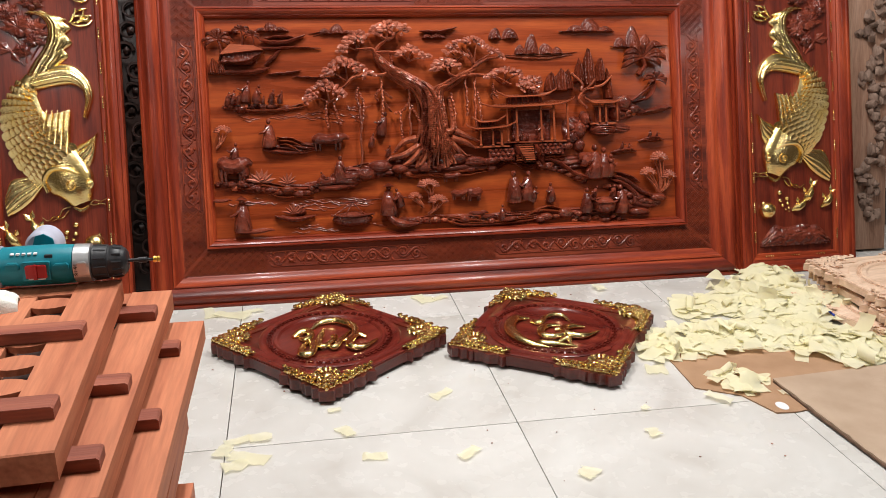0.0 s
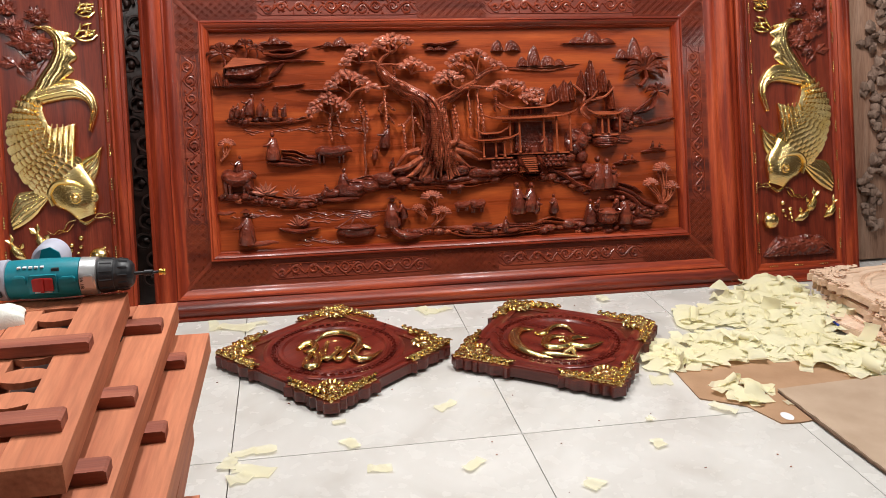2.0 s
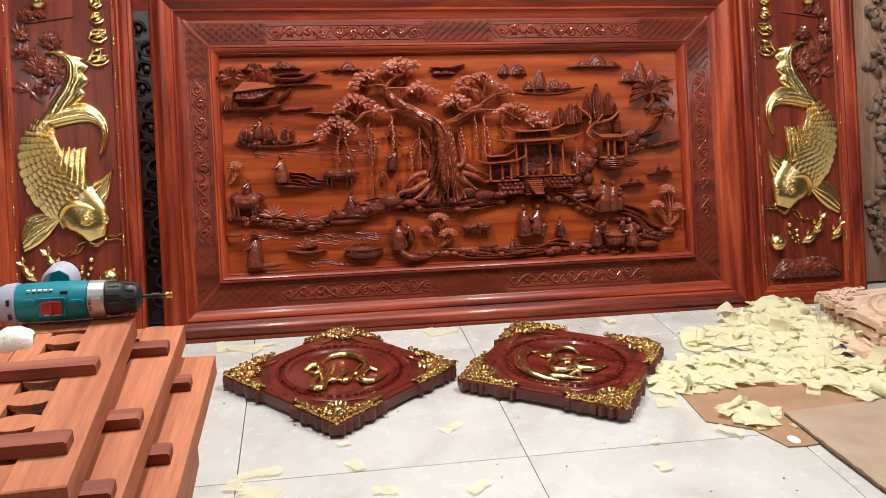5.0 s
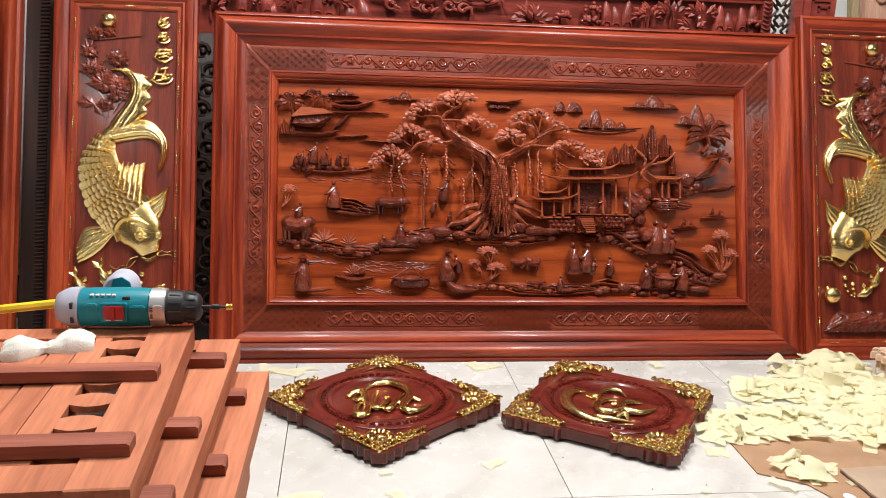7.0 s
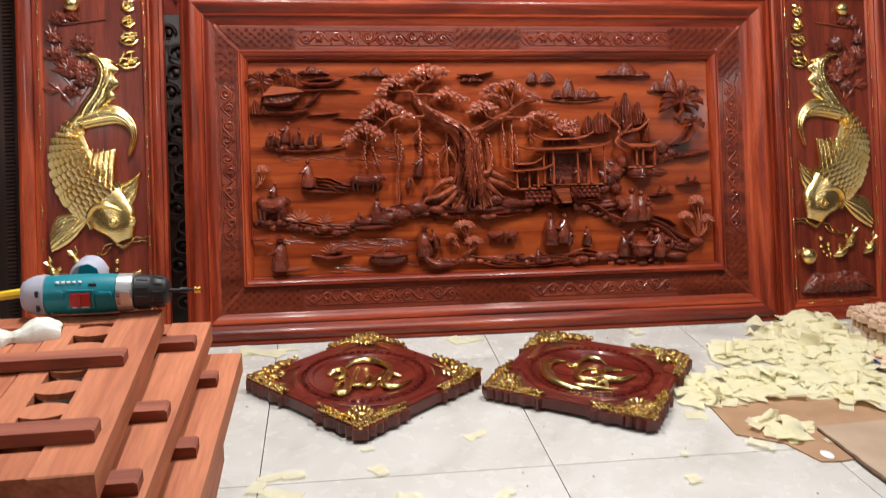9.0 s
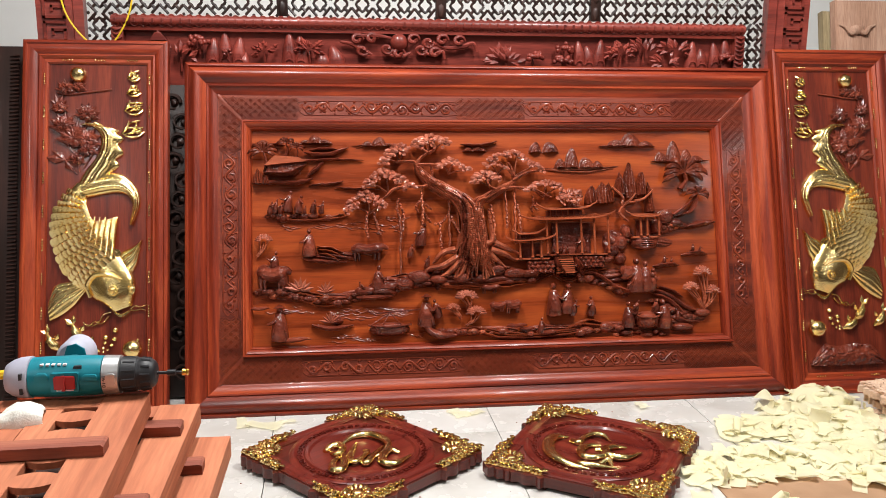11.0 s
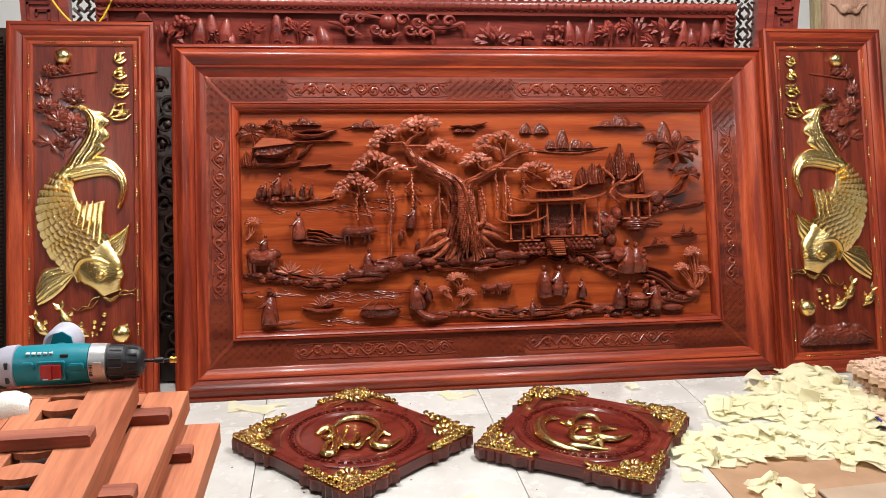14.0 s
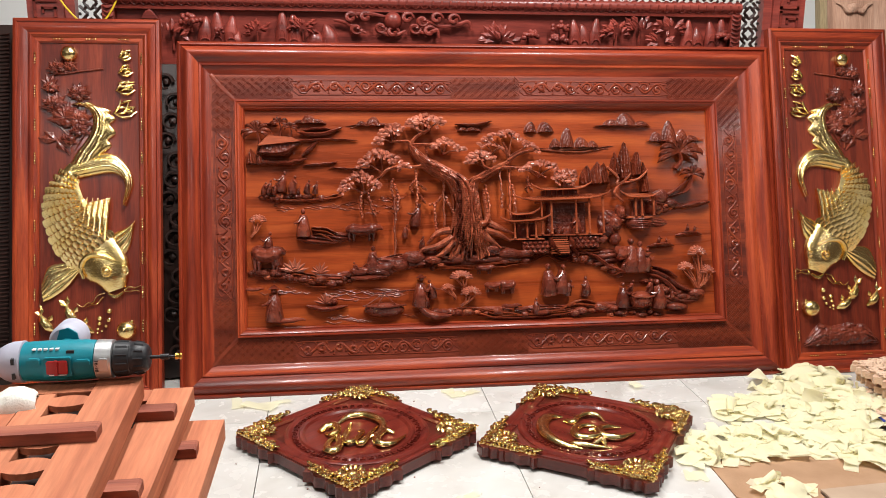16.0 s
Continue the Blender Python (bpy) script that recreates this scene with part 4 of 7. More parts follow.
# ---- pavilions ----
def pavilion(x0, x1, top, ground, roof, posts, tiers=1, slope=0.0, shift=0.0):
    """Open-fronted hall: deep tiled roofs with upturned eaves over slim posts."""
    span = x1 - x0
    for t in range(tiers):
        g, close = relief("pavilion_roof", ROOFWOOD, "tiled pavilion roof with upturned eaves")
        s = 1 - 0.40 * t
        a = x0 + span * (1 - s) / 2 + shift * t
        b, z, hi = a + span * s, top + t * roof * 1.55 + slope * span * 0.2 * t, roof * (0.62, 0.42)[t]
        def fn(p, q):
            e = abs(2 * p - 1)
            xe, xr = a + (b - a) * p, a + (b - a) * (0.14 + 0.72 * p)
            return (xe + (xr - xe) * q, z + slope * (xe - a) + roof * 0.62 * e ** 5 * (1 - q) + hi * q ** 1.25, W0 + (0.046 - 0.006 * t) - 0.026 * q)
        g.sheet(fn, 30, 5, 0.004)
        close(g)
        for p in [(k + 0.5) / 24 for k in range(24)]:
            g, close = relief("roof_tile", ROOFWOOD)
            g.tube([fn(p, q) for q in (0, 0.35, 0.7, 1)], [0.0026], 5, 1, 1)
            close(g)
        g, close = relief("roof_edge", ROOFWOOD)
        g.tube([fn(k / 16, 0) for k in range(17)], [0.0036], 6, 1, 1)
        g.tube([fn(k / 16, 1) for k in range(17)], [0.0042], 6, 1, 1)
        for k in (0, 1):
            x, y, w = fn(k, 0)
            g.tube([(x, y, w), (x + (0.012 if k else -0.012), y + 0.006, w), (x + (0.016 if k else -0.016), y + 0.014, w)], [0.0034, 0.0028, 0.0016], 6, 1, 3)
        close(g)
        if t:
            g, close = relief("upper_wall", CARVED)
            g.box((a + span * 0.1, top + roof * 0.5, W0), (b - span * 0.1, z + hi * 0.4, W0 + 0.018), 0.001)
            close(g)
            for k in range(6):
                g, close = relief("upper_post", ROOFWOOD)
                x = a + span * 0.1 + (b - a - span * 0.2) * (k + 0.5) / 6
                g.box((x - 0.002, top + roof * 0.5, W0 + 0.018), (x + 0.002, z + hi * 0.3, W0 + 0.023))
                close(g)
    for q in posts:
        x = x0 + span * q
        g, close = relief("pavilion_post", ROOFWOOD)
        g.tube([(x, ground, W0 + 0.034), (x, top + slope * span * q + roof * 0.1, W0 + 0.034)], [0.0046], 8, 1, 1)
        g.ball((x, ground + 0.003, W0 + 0.034), (0.007, 0.005, 0.006), 8, 5)
        close(g)
    z = top + slope * span * 0.5
    for name, p, q in (("pavilion_lintel", (x0 + span * 0.2, z - roof * 0.45, W0 + 0.022), (x1 - span * 0.16, z - roof * 0.22, W0 + 0.029)), ("pavilion_floor", (x0 + span * 0.14, ground - 0.006, W0), (x1 - span * 0.04, ground, W0 + 0.032)), ("back_wall", (x0 + span * 0.36, ground, W0), (x1 - span * 0.2, z - roof * 0.3, W0 + 0.006))):
        g, close = relief(name, CARVED if name == "back_wall" else ROOFWOOD)
        g.box(p, q, 0.0015)
        close(g)


def stones(x0, x1, v0, v1, cell=0.016):
    """A wall of small rounded stones; each stone is a part."""
    nv = max(1, round((v1 - v0) / cell))
    for j in range(nv):
        n = max(1, round((x1 - x0) / cell / 1.2))
        for i in range(n):
            x = x0 + (x1 - x0) * (i + 0.5 * (j % 2) + 0.25) / n
            g, close = relief("stone")
            g.ball((x, v0 + (j + 0.5) * (v1 - v0) / nv, W0 + 0.024), (cell * 0.60, cell * 0.46, 0.009), 8, 5, 0.3)
            close(g)
    g, close = relief("stone_wall")
    g.box((x0, v0, W0), (x1, v1, W0 + 0.025))
    close(g)


pavilion(0.169, 0.528, 0.709, 0.577, 0.026, (0.27, 0.38, 0.66, 0.81, 0.97), 2, 0.03)
pavilion(0.111, 0.281, 0.627, 0.563, 0.017, (0.26, 0.55, 0.76), 2, 0.05, -0.006)
pavilion(0.603, 0.737, 0.720, 0.643, 0.022, (0.38, 0.58, 0.94), 1)
stones(0.189, 0.294, 0.503, 0.553), stones(0.378, 0.499, 0.523, 0.568)
g, close = relief("basket_base")
(ua, va) = (0.677, 0.620)
g.ball((ua, va, W0 + 0.006), (0.056, 0.030, 0.034), 16, 10, 0.1)
for k in range(5):
    g.tube([(ua - 0.054 + 0.004 * k, va + 0.016 - 0.009 * k, W0 + 0.02), (ua, va + 0.012 - 0.009 * k, W0 + 0.042), (ua + 0.054 - 0.004 * k, va + 0.016 - 0.009 * k, W0 + 0.02)], [0.003], 5, 1, 4)
close(g)
(ua, va) = (0.339, 0.500)
for k in range(8):
    g, close = relief("stair_step", ROOFWOOD)
    g.box((ua - 0.036, va + 0.0088 * k, W0), (ua + 0.034, va + 0.0088 * k + 0.006, W0 + 0.040 - 0.002 * k), 0.0015)
    close(g)
ridge([(0.296, 0.569), (0.308, 0.528), (0.339, 0.491)], 0.006, 0.036, "stair_side"), ridge([(0.377, 0.567), (0.392, 0.526), (0.413, 0.489)], 0.006, 0.036, "stair_side")
furrows([(0.221, 0.481), (0.280, 0.511), (0.348, 0.482), (0.418, 0.498), (0.487, 0.474)], 0.008, 3, 0.004, 0.012), furrows([(0.401, 0.521), (0.467, 0.524), (0.518, 0.532)], 0.012, 3, 0.005, 0.016)
ridge([(0.408, 0.517), (0.488, 0.487), (0.545, 0.445), (0.603, 0.425), (0.698, 0.418)], 0.008, 0.016, "path"), ridge([(0.699, 0.436), (0.768, 0.402), (0.838, 0.358), (0.890, 0.338)], 0.010, 0.015, "path"), ridge([(0.698, 0.418), (0.779, 0.379), (0.847, 0.308)], 0.009, 0.013, "path"), ridge([(0.723, 0.444), (0.789, 0.419), (0.831, 0.395)], 0.007, 0.012, "path")
for (u, v), ru, rv in (((0.540, 0.586), 0.032, 0.028), ((0.577, 0.618), 0.03, 0.036), ((0.520, 0.555), 0.03, 0.018), ((0.601, 0.663), 0.022, 0.034), ((0.574, 0.556), 0.026, 0.026)):
    dome(u, v, ru, rv, 0.03, 4)
peg(0.410, 0.580, 0.085), peg(0.324, 0.582, 0.035, 0.4), peg(0.352, 0.582, 0.03), peg(0.294, 0.581, 0.03, -0.4)
# far bank and water
for (u, v), h in (((-0.816, 0.756), 0.045), ((-0.798, 0.760), 0.05), ((-0.751, 0.768), 0.075), ((-0.709, 0.761), 0.065), ((-0.653, 0.758), 0.05), ((-0.621, 0.757), 0.045), ((-0.777, 0.758), 0.04), ((-0.685, 0.754), 0.03)):
    peg(u, v, h, 0.5)
furrows([(-0.799, 0.747), (-0.714, 0.733), (-0.606, 0.740), (-0.519, 0.756)], 0.007, 2, 0.005, 0.010)
for (u0, v0), wide, tall, count in (((-0.799, 0.726), 0.34, 0.035, 18), ((-0.476, 0.742), 0.16, 0.07, 20), ((-0.615, 0.389), 0.30, 0.05, 26), ((-0.848, 0.396), 0.20, 0.03, 8), ((-0.617, 0.281), 0.40, 0.03, 18)):
    for j in range(count):
        a, b = u0 + R.uniform(0, wide), v0 - R.uniform(0, tall)
        le = R.uniform(0.03, 0.09)
        g, close = relief("ripple", FIELD)
        g.tube([(a, b, W0), (a + le * 0.3, b + 0.004, W0 + 0.001), (a + le * 0.6, b - 0.003, W0 + 0.001), (a + le, b + 0.002, W0)], [0.0008, 0.0017, 0.0008], 5, 1, 4)
        close(g)
peg(-0.668, 0.592, 0.105), lump(-0.444, 0.609, 0.062, 0.030)
terrain(-0.567, 0.585, 0.09, 0.022, 0.022), furrows([(-0.641, 0.626), (-0.588, 0.617), (-0.534, 0.589)], 0.012, 3, 0.005, 0.020, "plough"), ridge([(-0.696, 0.584), (-0.642, 0.570), (-0.524, 0.562)], 0.008, 0.012)
dome_tree(-0.839, 0.648, 0.030, 0.026, (-0.865, 0.593))
lump(-0.808, 0.518, 0.055, 0.042), peg(-0.803, 0.535, 0.075, 0.3), dome(-0.841, 0.531, 0.03, 0.03, 0.03), dome(-0.770, 0.499, 0.024, 0.032, 0.034)
furrows([(-0.868, 0.463), (-0.784, 0.448), (-0.699, 0.430), (-0.614, 0.412), (-0.517, 0.414)], 0.007, 3, 0.004, 0.010), furrows([(-0.741, 0.460), (-0.656, 0.444), (-0.571, 0.428), (-0.484, 0.430)], 0.006, 3, 0.004, 0.012)
plant(-0.703, 0.454, 0.062), plant(-0.609, 0.447, 0.045), plant(-0.724, 0.459, 0.04)
peg(-0.407, 0.448, 0.10, 0.1), lump(-0.385, 0.462, 0.055, 0.026, False), lump(-0.458, 0.447, 0.035, 0.022, False), peg(-0.467, 0.438, 0.05, -0.5), lump(-0.430, 0.424, 0.06, 0.014, False)
peg(-0.237, 0.626, 0.085, 0.5), peg(-0.213, 0.537, 0.045, 0.3), peg(-0.278, 0.579, 0.05, 0.4)
# foreground
peg(-0.783, 0.272, 0.13, 0.0, True), lump(-0.749, 0.268, 0.065, 0.014, False), lump(-0.859, 0.390, 0.03, 0.010, False)
ridge([(-0.663, 0.325), (-0.595, 0.308), (-0.504, 0.318)], 0.009, 0.014, "lotus"), plant(-0.590, 0.329, 0.045), dome(-0.562, 0.337, 0.02, 0.014, 0.02, 2)
g, close = relief("hanging_basket")
(ua, va) = (-0.364, 0.300)
g.ball((ua, va, W0 + 0.006), (0.080, 0.028, 0.026), 14, 9)
g.tube([(ua - 0.084, va + 0.016, W0 + 0.016), (ua, va + 0.008, W0 + 0.034), (ua + 0.084, va + 0.016, W0 + 0.016)], [0.004], 6)
for k in range(9):
    x = ua - 0.056 + 0.014 * k
    g.tube([(x, va + 0.01, W0 + 0.028), (ua + (x - ua) * 0.8, va - 0.018, W0 + 0.022)], [0.002], 5, 1, 1)
for e in (-0.078, -0.03, 0.045):
    g.tube([(ua + e, va + 0.014, W0 + 0.024), (ua, va + 0.062, W0 + 0.022)], [0.0022], 5, 1, 1)
g.tube([(-0.408, 0.362, W0 + 0.020), (-0.311, 0.368, W0 + 0.024), (-0.167, 0.379, W0 + 0.024)], [0.003], 6, 1, 3)
close(g)
peg(-0.225, 0.310, 0.12, 0.1, True), peg(-0.175, 0.342, 0.07, -0.5), peg(-0.203, 0.303, 0.06)
g, close = relief("boat")
g.tube([(-0.241, 0.348, W0 + 0.012), (-0.214, 0.294, W0 + 0.020), (-0.171, 0.271, W0 + 0.022), (-0.104, 0.269, W0 + 0.012)], [0.004, 0.014, 0.016, 0.005], 8)
close(g)
dome_tree(-0.061, 0.413, 0.040, 0.026, (-0.056, 0.371)), dome_tree(-0.116, 0.370, 0.026, 0.020, (-0.084, 0.332)), dome_tree(-0.025, 0.350, 0.036, 0.026, (-0.065, 0.305))
dome_tree(0.913, 0.485, 0.036, 0.032, (0.915, 0.347)), dome_tree(0.861, 0.427, 0.032, 0.026, (0.910, 0.351)), dome_tree(0.952, 0.410, 0.030, 0.030, (0.915, 0.347))
dome(-0.075, 0.281, 0.022, 0.014, 0.022, 2), dome(-0.030, 0.279, 0.022, 0.014, 0.022, 2)
lump(0.033, 0.450, 0.034, 0.016), lump(0.062, 0.380, 0.030, 0.018), lump(0.125, 0.381, 0.030, 0.024, True, -1), lump(0.133, 0.298, 0.034, 0.012, False), lump(0.174, 0.285, 0.026, 0.010, False), peg(0.235, 0.270, 0.06), lump(0.258, 0.269, 0.03, 0.014, False)
furrows([(-0.159, 0.284), (-0.025, 0.297), (0.087, 0.275), (0.223, 0.266), (0.362, 0.279), (0.502, 0.296)], 0.008, 3, 0.005, 0.014), furrows([(0.328, 0.284), (0.387, 0.309), (0.456, 0.307), (0.521, 0.282)], 0.009, 3, 0.005, 0.016)
for (u, v), ru, rv in (((0.420, 0.272), 0.034, 0.018), ((0.502, 0.283), 0.036, 0.022), ((0.556, 0.277), 0.022, 0.014), ((0.909, 0.329), 0.04, 0.018), ((0.822, 0.274), 0.05, 0.018)):
    dome(u, v, ru, rv, 0.026, 3)
peg(0.291, 0.340, 0.125, -0.1), peg(0.337, 0.347, 0.115, 0.2), peg(0.365, 0.337, 0.06, 0.5), peg(0.441, 0.335, 0.075, -0.1), peg(0.284, 0.335, 0.05)
peg(0.631, 0.424, 0.135), peg(0.693, 0.427, 0.09, 0.2), peg(0.669, 0.427, 0.12), lump(0.592, 0.494, 0.018, 0.040, False), peg(0.603, 0.425, 0.05)
peg(0.591, 0.284, 0.10), peg(0.743, 0.277, 0.115, -0.2), peg(0.703, 0.331, 0.06, 0.3), peg(0.622, 0.338, 0.05, 0.6), peg(0.799, 0.309, 0.04)
g, close = relief("tub")
(ua, va) = (0.670, 0.307)
g.ball((ua, va, W0 + 0.01), (0.048, 0.036, 0.032), 16, 10)
g.tube([(ua + 0.048 * math.cos(q), va + 0.02 + 0.010 * math.sin(q), W0 + 0.030 - 0.012 * math.sin(q)) for q in [0.6283 * k for k in range(11)]], [0.0042], 7, 1, 3)
for k in range(9):
    a = 3.14 * (k + 0.5) / 9
    g.tube([(ua + 0.046 * math.cos(a), va + 0.012, W0 + 0.018 + 0.022 * math.sin(a)), (ua + 0.036 * math.cos(a), va - 0.024, W0 + 0.016 + 0.02 * math.sin(a))], [0.0028], 5, 1, 1)
close(g)

# ---- gilded fish panels ----
def fish_panel(m, sx, label):
    """A tall framed board with a gilded carp; sx = -1 mirrors it."""
    t = thing("fish_panel", m, label, "wood carving", "pair of gilded panels")
    FL = lambda u, v, w: (sx * u, -w, v)
    HW, HT = 0.262, 1.432
    rails(t, (-HW, HW, 0, HT), [(0, -0.04), (0, 0.0), (0.004, 0.003), (0.012, 0.003), (0.016, -0.002), (0.03, -0.001), (0.044, -0.008), (0.05, -0.014), (0.056, -0.012), (0.062, -0.018), (0.066, -0.024), (0.078, -0.024), (0.084, -0.03), (0.084, -0.04)], (FRAME_H, FRAME_V), "outer_moulding")
    g = Geo(FL)
    g.box((-HW + 0.08, 0.08, -0.046), (HW - 0.08, HT - 0.08, -0.034))
    part("background_board", g, FISHBOARD, t)
    B0 = -0.034
    # rows of gilt beads in the moulding
    bead = Geo(FL)
    bead.ball((0, 0, 0), (0.004, 0.004, 0.004), 8, 6)
    first = []
    def beads(pts):
        for u, v in pts:
            if first:
                ob = new("bead", first[0].data)
                ob.parent = t
            else:
                ob = part("bead", bead, GOLD, t, "small gilt bead")
                first.append(ob)
            ob.location = FL(u, v, -0.021)
    for s in (-1, 1):
        for k in range(10):
            v = 0.135 + 0.126 * k
            beads([(s * (HW - 0.071), v + 0.0095 * i) for i in range(5)])
    for v in (HT - 0.071, 0.071):
        for k in range(3):
            u = -0.125 + 0.118 * k
            beads([(u + 0.011 * i, v) for i in range(4)])

    def gilt(name, make, label=""):
        g = Geo(FL)
        make(g)
        return part(name, g, GOLD, t, label)

    def fin(g, left, right, ribs, bulge, lift=0.006, ripple=0.0035, nv=24, scallop=0.0):
        """A ribbed sheet between two curved edges."""
        a, b = spline([(u, v, 0) for u, v in left], 8), spline([(u, v, 0) for u, v in right], 8)
        def fn(s, q):
            i, j = min(int(s * (len(a) - 1)), len(a) - 2), min(int(s * (len(b) - 1)), len(b) - 2)
            fa, fb = s * (len(a) - 1) - i, s * (len(b) - 1) - j
            p = a[i].lerp(a[i + 1], fa).lerp(b[j].lerp(b[j + 1], fb), q)
            if scallop:
                c = a[i].lerp(b[j], 0.5)
                out = (b[j] - a[i]).normalized()
                p = p + out * (scallop * q ** 3 * abs(math.sin(5.5 * math.pi * s)))
            return (p.x, p.y, B0 + lift + bulge * math.sin(math.pi * q) + ripple * abs(math.sin(math.pi * ribs * q)))
        g.sheet(fn, 22, nv, lift + 0.003)

    # carp: one carved and gilded shape
    g = Geo(FL)
    spine = [(-0.047, 0.880), (-0.091, 0.801), (-0.091, 0.712), (-0.046, 0.621), (0.020, 0.553), (0.070, 0.487), (0.097, 0.415)]
    half = [0.028, 0.045, 0.066, 0.088, 0.094, 0.080, 0.034]
    line = spline([(u, v, B0 + 0.004) for u, v in spine], 8)
    n = len(line)
    body = []
    for i, p in enumerate(line):
        tv = (line[min(i + 1, n - 1)] - line[max(i - 1, 0)]).normalized()
        s = i / (n - 1) * (len(half) - 1)
        q = min(int(s), len(half) - 2)
        body.append((p, Vector((-tv.y, tv.x, 0)), half[q] + (half[q + 1] - half[q]) * (s - q), tv))
    vs = []
    K = 14
    for p, nv, h, tv in body:
        for k in range(K + 1):
            a = math.pi * k / K
            vs.append(tuple(p + nv * (h * math.cos(a)) + Vector((0, 0, 0.034 * math.sin(a) ** 0.8 * min(1, h / 0.06)))))
    fs = [(i * (K + 1) + k, i * (K + 1) + k + 1, (i + 1) * (K + 1) + k + 1, (i + 1) * (K + 1) + k) for i in range(n - 1) for k in range(K)]
    g.add(vs, fs + [tuple(range(K + 1)), tuple(range((n - 1) * (K + 1), n * (K + 1)))])
    # overlapping scales down to the gill
    rows = 15
    for i in range(rows):
        s = 0.10 + 0.60 * i / rows
        p, nv, h, tv = body[int(s * (n - 1))]
        m_ = 5 + int(h * 75)
        for k in range(m_):
            a = math.pi * (0.1 + 0.8 * (k + 0.5 * (i % 2)) / (m_ - 0.5))
            if a > math.pi * 0.93:
                continue
            c = p + nv * (h * math.cos(a)) + Vector((0, 0, 0.034 * math.sin(a) ** 0.8 * min(1, h / 0.06)))
            r = 0.0145 if h > 0.05 else 0.010
            ln = math.atan2(-tv.y, -tv.x)
            e = [(c.x + r * (1.15 * math.cos(ln) * math.cos(q) - math.sin(ln) * math.sin(q)), c.y + r * (1.15 * math.sin(ln) * math.cos(q) + math.cos(ln) * math.sin(q)), c.z - 0.002 + 0.0125 * max(0, math.cos(q))) for q in [0.698 * j for j in range(9)]]
            g.add(e + [(c.x, c.y, c.z + 0.0045), (c.x, c.y, c.z - 0.006)], [(j, (j + 1) % 9, 9) for j in range(9)] + [((j + 1) % 9, j, 10) for j in range(9)])
    # tail: an upper plume and a hooked lower plume
    fin(g, [(-0.079, 0.860), (-0.051, 0.923), (0.002, 1.001), (0.012, 1.065), (-0.014, 1.102), (-0.062, 1.112)], [(-0.011, 0.863), (0.046, 0.931), (0.070, 0.990), (0.075, 1.054), (0.059, 1.093), (-0.014, 1.119)], 5, 0.016, scallop=0.022)
    fin(g, [(-0.059, 0.902), (0.015, 0.922), (0.086, 0.926), (0.139, 0.879), (0.159, 0.819), (0.146, 0.766), (0.130, 0.726)], [(-0.047, 0.830), (0.005, 0.842), (0.070, 0.852), (0.110, 0.841), (0.128, 0.809), (0.124, 0.766), (0.119, 0.734)], 5, 0.018)
    # ribbed back fin and side fins
    fin(g, [(-0.043, 0.838), (-0.015, 0.753), (0.025, 0.748), (0.077, 0.760)], [(-0.079, 0.779), (-0.026, 0.669), (0.014, 0.620), (0.064, 0.583)], 1, 0.006, 0.016, 0.001, 8)
    for k in range(7):
        q = k / 6
        (u0, v0), (u1, v1) = (-0.039, 0.768), (0.073, 0.756)
        (a0, b0), (a1, b1) = (-0.055, 0.705), (0.060, 0.598)
        g.tube([(u0 + (u1 - u0) * q, v0 + (v1 - v0) * q - 0.004, B0 + 0.024), (a0 + (a1 - a0) * q, b0 + (b1 - b0) * q, B0 + 0.036)], [0.0028, 0.0038], 6, 1, 2)
    fin(g, [(0.068, 0.587), (0.088, 0.625), (0.125, 0.645), (0.166, 0.674)], [(0.108, 0.523), (0.128, 0.548), (0.149, 0.586), (0.162, 0.666)], 4, 0.012)
    fin(g, [(-0.036, 0.523), (-0.092, 0.520), (-0.145, 0.505), (-0.167, 0.447)], [(-0.032, 0.485), (-0.066, 0.444), (-0.106, 0.408), (-0.159, 0.377)], 5, 0.008, 0.012)
    for u, v in ((-0.151, 0.755), (-0.139, 0.721), (-0.131, 0.686), (-0.123, 0.650)):
        g.ball((u, v, B0 + 0.008), (0.012, 0.010, 0.010), 8, 6)
    # head: gill cover, eyes, lip
    (hx, hv) = (0.036, 0.487)
    g.tube([(-0.016, 0.460, B0 + 0.026), (-0.024, 0.506, B0 + 0.036), (0.004, 0.541, B0 + 0.042), (0.054, 0.542, B0 + 0.042), (0.096, 0.524, B0 + 0.034)], [0.006, 0.009, 0.009, 0.006], 8, 1, 5)
    for u, v, w in ((0.066, 0.483, B0 + 0.036), (0.128, 0.485, B0 + 0.022)):
        g.ball((u, v, w), (0.016, 0.017, 0.009), 14, 8)
        g.ball((u, v, w + 0.008), (0.0075, 0.0085, 0.008), 12, 7)
        g.tube([(u + 0.015 * math.cos(q), v + 0.016 * math.sin(q), w + 0.004) for q in [0.7854 * k for k in range(9)]], [0.0045], 6, 1.4, 3)
    g.tube([(0.069, 0.401, B0 + 0.012), (0.095, 0.390, B0 + 0.016), (0.121, 0.406, B0 + 0.012)], [0.005, 0.008, 0.005], 7)
    for line_ in ([(0.055, 0.405), (0.027, 0.396), (0.013, 0.371), (-0.007, 0.370), (-0.025, 0.356), (-0.045, 0.369)], [(0.047, 0.391), (0.027, 0.367), (0.007, 0.363), (-0.013, 0.355)], [(0.123, 0.414), (0.140, 0.426), (0.160, 0.421), (0.184, 0.431)], [(0.123, 0.410), (0.144, 0.409), (0.160, 0.413), (0.180, 0.408)]):
        g.tube([(u, v, B0 + 0.008) for u, v in line_], [0.003, 0.0028, 0.002], 6, 1, 5)
    part("carp_relief", g, GOLD, t, "gilded carved carp, head down")

    (u, v) = (-0.070, 1.305)
